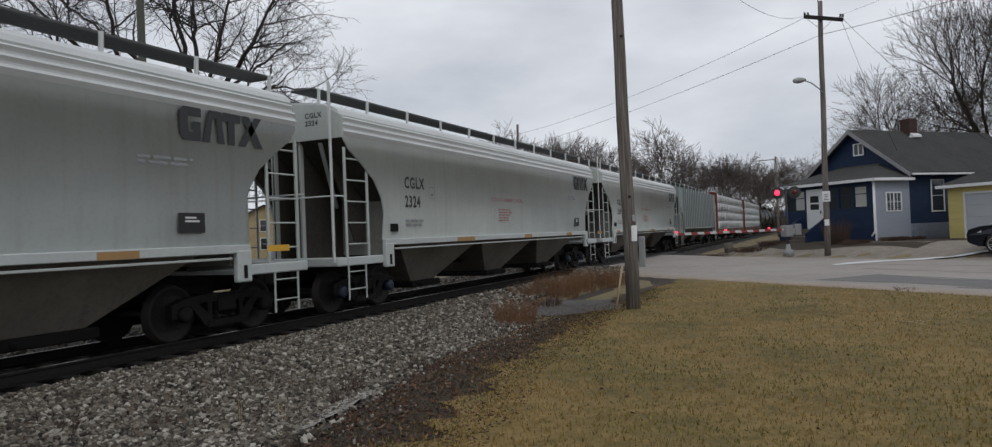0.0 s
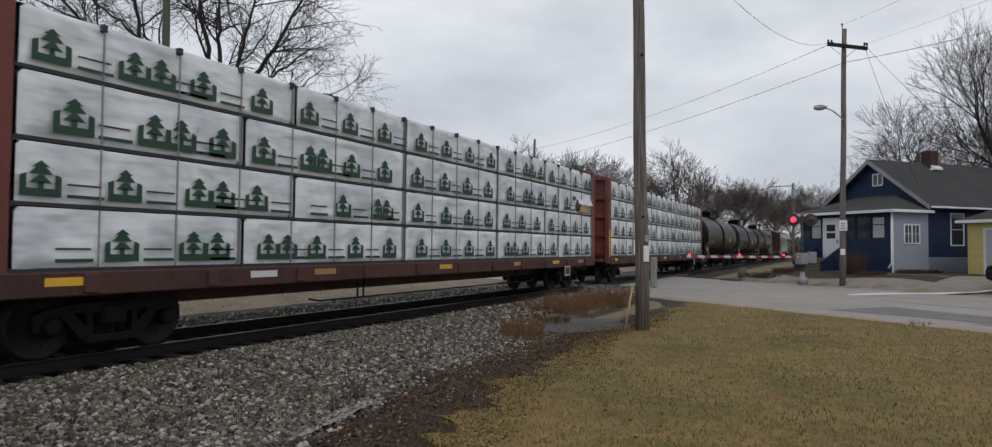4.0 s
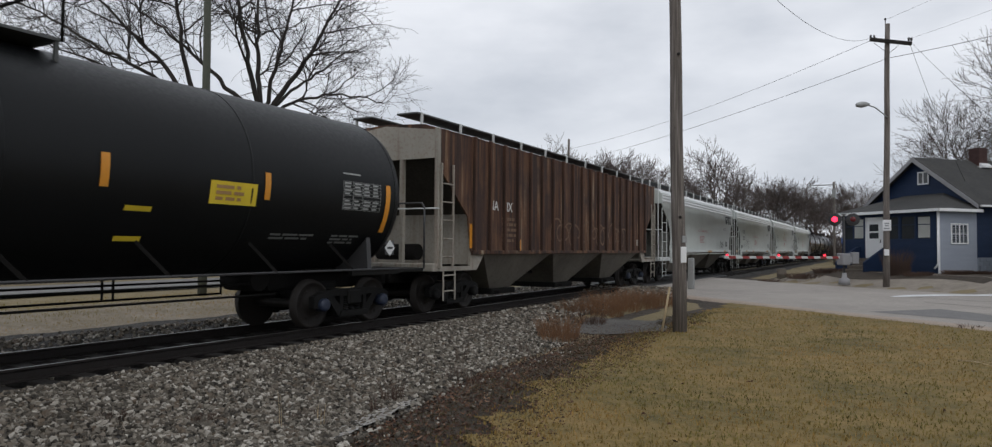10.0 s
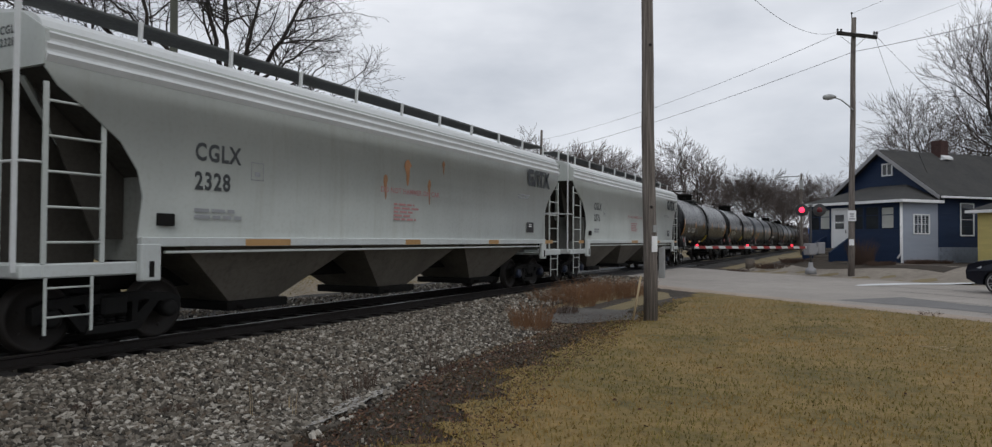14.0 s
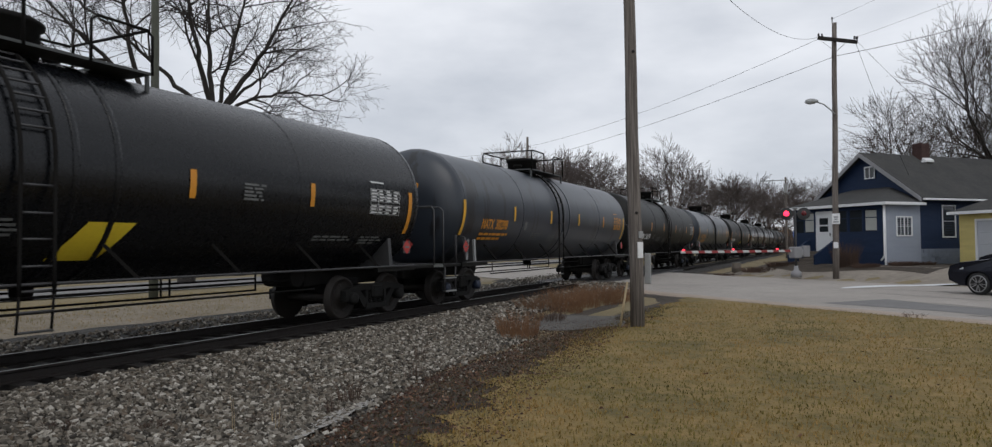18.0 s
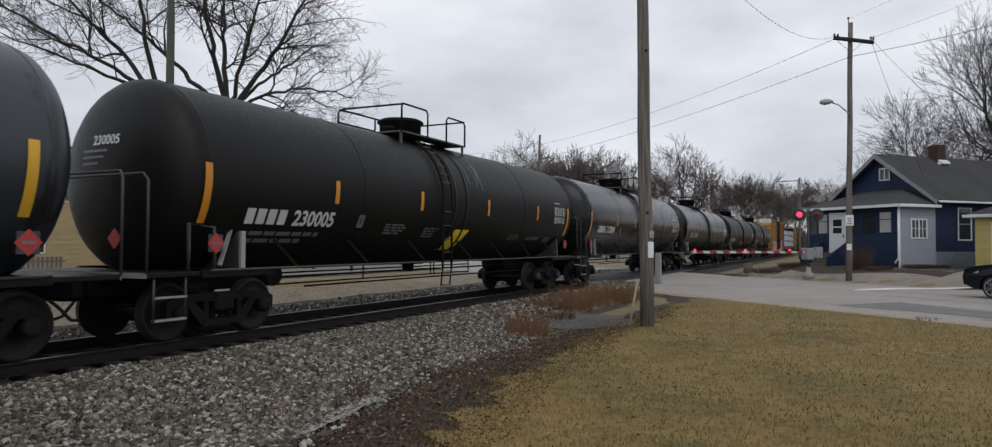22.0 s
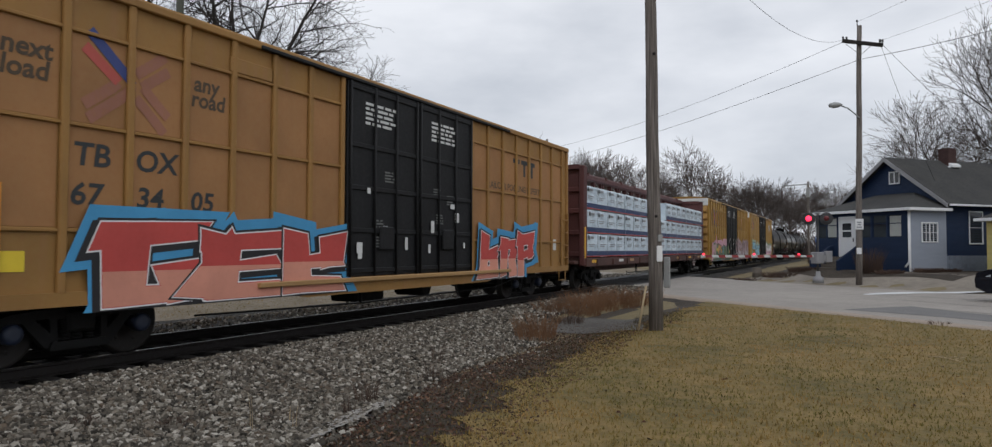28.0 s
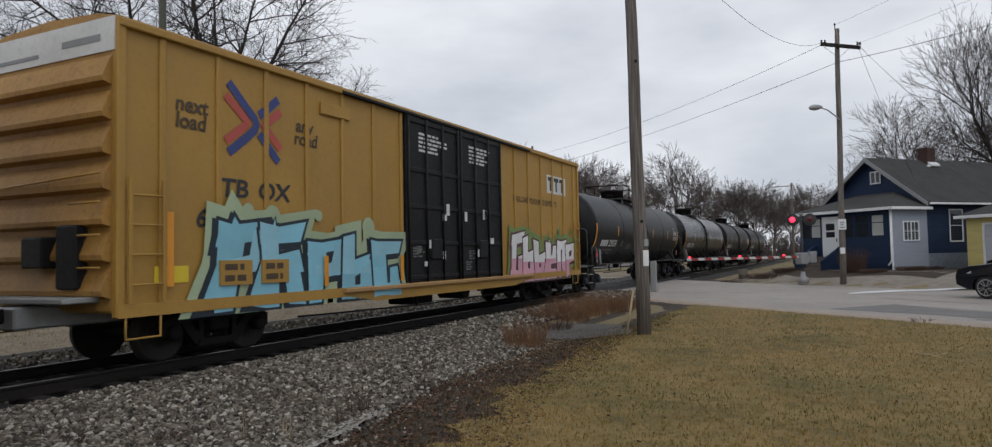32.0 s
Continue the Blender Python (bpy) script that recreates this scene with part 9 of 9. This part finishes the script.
    bands = (([(-0.56, 0.58), (-0.14, 0.20), (0.02, 0.06), (0.06, -0.02), (0.02, -0.12), (-0.14, -0.26), (-0.56, -0.58)], 0), ([(-0.62, 0.36), (-0.22, 0.05), (-0.14, -0.02), (-0.22, -0.10), (-0.62, -0.40)], 1),
             ([(0.58, 0.50), (0.36, 0.32), (0.12, 0.14)], 0), ([(0.58, -0.62), (0.36, -0.40), (0.12, -0.18)], 0), ([(0.64, 0.29), (0.30, 0.04), (0.22, -0.02), (0.30, -0.08), (0.64, -0.38)], 1))
    if i == 24:
        bands = [(half_, red) for pts, red in bands for half_ in (pts[:len(pts) // 2 + 1], pts[len(pts) // 2:])]
    for pts, red in bands:
        faint = i == 24 and (pts[-1][1] < -0.1 or pts[0][0] > 0.1)
        hue = (EMBLEM_FAINT if faint else EMBLEM_RED) if red else (EMBLEM_FAINT if faint else EMBLEM_BLUE)
        part("emblem", ribbon(M(), pts, 0.15), hue, body, "faded pink ribbon of the emblem" if faint else "red ribbon of the emblem" if red else "blue ribbon of the emblem")
    letters("reporting_mark", "TB", -7.7 if waffle else -7.65, 2.61, 0.42, DARK_PRINT, body, "dark stencilled letters", x, squeeze=1.05 if waffle else 1.25, weight=0.022, shear=0.1)
    letters("reporting_mark", "OX", -6.82, 2.61, 0.42, DARK_PRINT, body, "dark stencilled letters", x, squeeze=1.05 if waffle else 1.2, weight=0.022, shear=0.1)
    for k, dgt in enumerate(digits):
        letters("car_number", dgt, (-7.73, -6.80, -5.9)[k] if waffle else (-8.12, -7.67, -5.99)[k], 2.10, 0.40, DARK_PRINT, body, "dark stencilled numerals", x, squeeze=1.1, weight=0.022, shear=0.1)
    ttx = M()
    my, mz = (5.3, 3.7) if waffle else (6.6, 3.75)
    for k in range(3):
        plate(ttx, my + 0.55 * k, my + 0.45 + 0.55 * k, mz + 0.35, mz + 0.48, x)
        plate(ttx, my + 0.16 + 0.55 * k, my + 0.3 + 0.55 * k, mz, mz + 0.35, x)
    if i == 27:
        part("maker_mark", plate(M(), 6.5, 8.3, 3.67, 4.3, x - 0.004), WHITE_PRINT, body, "white ground of the maker's mark")
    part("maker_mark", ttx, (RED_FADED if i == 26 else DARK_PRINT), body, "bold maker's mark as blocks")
    letters("slogan", "RAILCAR POOLING EXPERTS", 3.7, 3.22, 0.26, BROWN_PRINT, body, "faded dark lettering", x, squeeze=1.1)
    part("notice_plate", plate(M(), -8.85, -8.25, 1.25, 1.5, x + 0.003), YELLOW_PLATE, body, "yellow notice")
    part("data_panel", plate(M(), 8.2, 8.6, 1.5, 1.85, x + 0.003), WHITE_PRINT, body, "white ruled data panel")
    part("hatch_box", M().block(1.5, 1.56, -5.2, -4.3, 4.35, 4.6, 0.02), mat, body, "small riveted box")
    part("reflector", plate(M(), -8.68, -8.56, 1.2, 2.3, 1.573), ORANGE, car, "amber reflector stripe")
    for spec in piece:
        graffiti_piece(rng, body, *spec, x=1.575 if waffle else 1.548)
    if i == 27:
        for ya, yb, za, zb in ((-7.7, -7.03, 1.17, 1.57), (-6.8, -6.16, 1.17, 1.57)):
            patch = part("stencil_patch", M().box(1.55, 1.598, ya, yb, za, zb), mat, body, "yellow patch masked out of the graffiti")
            part("small_stencil", text_bars(rng, ya + 0.08, za + 0.24, 2, 0.10, 0.5, 1.5995), BROWN_PRINT, patch, "unreadable stencil lines")
        for yy in (-5.2, -2.6):
            part("reflector", plate(M(), yy, yy + 0.12, 1.05, 1.62, 1.600), ORANGE, body, "amber reflector stripe")
    elif i == 26:
        part("notice_plate", plate(M(), -6.9, -6.2, 1.42, 1.62, 1.602), YELLOW_PLATE, body, "yellow notice amid the graffiti")
    running_gear(car, half, 7.25, rng)
    return car


tag_a, tag_b = (-5.2, 1.56, 1.75, 0.85, 5), (4.1, 1.6, 1.1, 0.5, 7)
grain_hopper(0, None)
grain_hopper(1, "2324")
grain_hopper(2, "2309")
ribbed_hopper(3, GREY_BLUE, GREY_BLUE, "grey ribbed covered hopper car with dark stencils", (("NA", -6.25, 2.72, 0.30), ("HX", -5.45, 2.72, 0.30), ("100", -6.25, 2.32, 0.30), ("681", -5.45, 2.32, 0.30)))
centerbeam(4, RED_BROWN, "red-brown bulkhead flat car stacked with wrapped lumber")
load_lumber(4)
centerbeam(5, RED_BROWN, "red-brown bulkhead flat car stacked with wrapped lumber")
load_lumber(5)
tank_car(6, "TCBX", "286200", BLACK, "matt black tank car with white stencils", "white", yellow="plate")
tank_car(7, "TCBX", "286362", BLACK, "matt black tank car with white stencils", "white", yellow="plate")
tank_car(8, "TCBX", "286412", BLACK, "matt black tank car with white stencils", "white", yellow="plate")
ribbed_hopper(9, RUST, RUST_PALE, "heavily rusted brown ribbed covered hopper car", (("NA", -6.3, 2.55, 0.34), ("HX", -5.5, 2.55, 0.34)))
grain_hopper(10, "2368", tag=tag_b)
grain_hopper(11, "2322", tag=tag_a)
grain_hopper(12, "2328", rusty=True)
grain_hopper(13, "2376")
tank_car(14, "TILX", "732253", BLACK_GLOSS, "glossy black tank car with white stencils", "red")
tank_car(15, "TILX", "732234", BLACK_GLOSS, "glossy black tank car with white stencils", "red")
tank_car(16, "NATX", "302398", BLUE_TANK, "faded blue-grey tank car with black drips", "red", 2, yellow=False, text_mat=ORANGE)
tank_car(17, "", "230079", BLACK_DUSTY, "dusty black tank car with white numerals", "red", yellow=False)
tank_car(18, "NATX", "303210", BLUE_TANK, "faded blue-grey tank car with black drips", "red", 2, yellow=False, text_mat=ORANGE)
tank_car(19, "", "230005", BLACK_DUSTY, "dusty black tank car with pale spills on top", "red", 1)
tank_car(20, "GBRX", "713245", BLACK_GLOSS, "glossy black tank car with white stencils", "red", yellow=False)
tank_car(21, "TILX", "732586", BLACK_GLOSS, "glossy black tank car with white stencils", "red", yellow=False)
tank_car(22, "", "230264", BLACK_DUSTY, "dusty black tank car with white numerals", "red")
tank_car(23, "", "230933", BLACK, "black tank car with a slanting yellow patch", "red")
boxcar(24, YELLOW_FADED, YELLOW_PINK, "673405", "faded ochre double-door boxcar with red and blue graffiti", True, [(-7.3, 0.76, 4.9, 1.28, 3, ("red",), "salmon", "black", "sky"), (3.0, 0.76, 3.6, 1.30, 3, ("red",), "salmon", "black", "sky")], ("67", "34", "05"))
centerbeam(25, MAROON, "maroon bulkhead flat car part-loaded with wrapped panels", (4.48, 4.76))
load_panels(25)
boxcar(26, YELLOW, YELLOW_FADED, "671798", "yellow double-door boxcar with green and pink graffiti", True, [(-8.5, 0.95, 6.0, 1.12, 5, ("pink",), "pink", "pink", "pink", None, 6), (-8.1, 0.76, 6.9, 1.22, 9, ("green", "lime", "green", "grass", "orange", "teal", "green"), "green", "black", None, None), (1.0, 0.78, 8.3, 1.45, 9, ("mauve", "dusk"), "lilac", "plum", "dusk", "dusk")], ("67", "17", "98"))
boxcar(27, YELLOW, YELLOW, "665617", "yellow double-door boxcar with pale blue graffiti", False, [(-7.85, 0.76, 5.35, 1.42, 5, ("aqua", "sky_pale"), "aqua", "ink", "mint", None, 26), (3.3, 0.80, 5.7, 1.42, 6, ("pale",), "pink", "plum", "leaf", None, 6)], ("6", "65-61", "7"))
for k, m_ in enumerate((BLACK, BLACK_GLOSS, BLACK_DUSTY, BLACK)):
    tank_car(28 + k, "", "2301%02d" % (31 + 7 * k), m_, "black tank car near the end of the train", "red", yellow=False)


def motions():
    for ob, y in MOVING:
        base_m = ob.matrix_basis.copy()
        walk(ob, [(t, Matrix.Translation((0, -travel(t), 0)) @ base_m) for t in RUN])
    yard = {ob.name: y for ob, y in MOVING}
    for w, car, y in WHEELS:
        m0 = w.matrix_basis.copy()
        s = yard[car.name] + y
        near, gone = [t for t in range(0, 961) if -3.0 < s - travel(t / 30) < 34.0], None
        if not near:
            continue
        frames = sorted({0, 960, *near})
        rows = []
        for f in frames:
            g = min(max(f, near[0]), near[-1])
            rows.append((f / 30, m0 @ Matrix.Rotation(travel(g / 30) / 0.457, 4, "X")))
        walk(w, rows)
    here = Matrix.Translation((3.93, 27.81, 0.03)) @ Matrix.Rotation(radians(STREET_TURN), 4, "Z")
    walk(waiting_car, [(t, Matrix.Translation((SD.x * d, SD.y * d, 0)) @ here) for t, d in ((0, 60.0), (8.0, 45.0), (10.0, 22.0), (11.5, 8.0), (12.5, 2.4), (13.0, 1.1), (13.3, 0.6), (13.5, 0.28), (13.8, 0.06), (14.2, 0.0), (32.0, 0.0))])


motions()
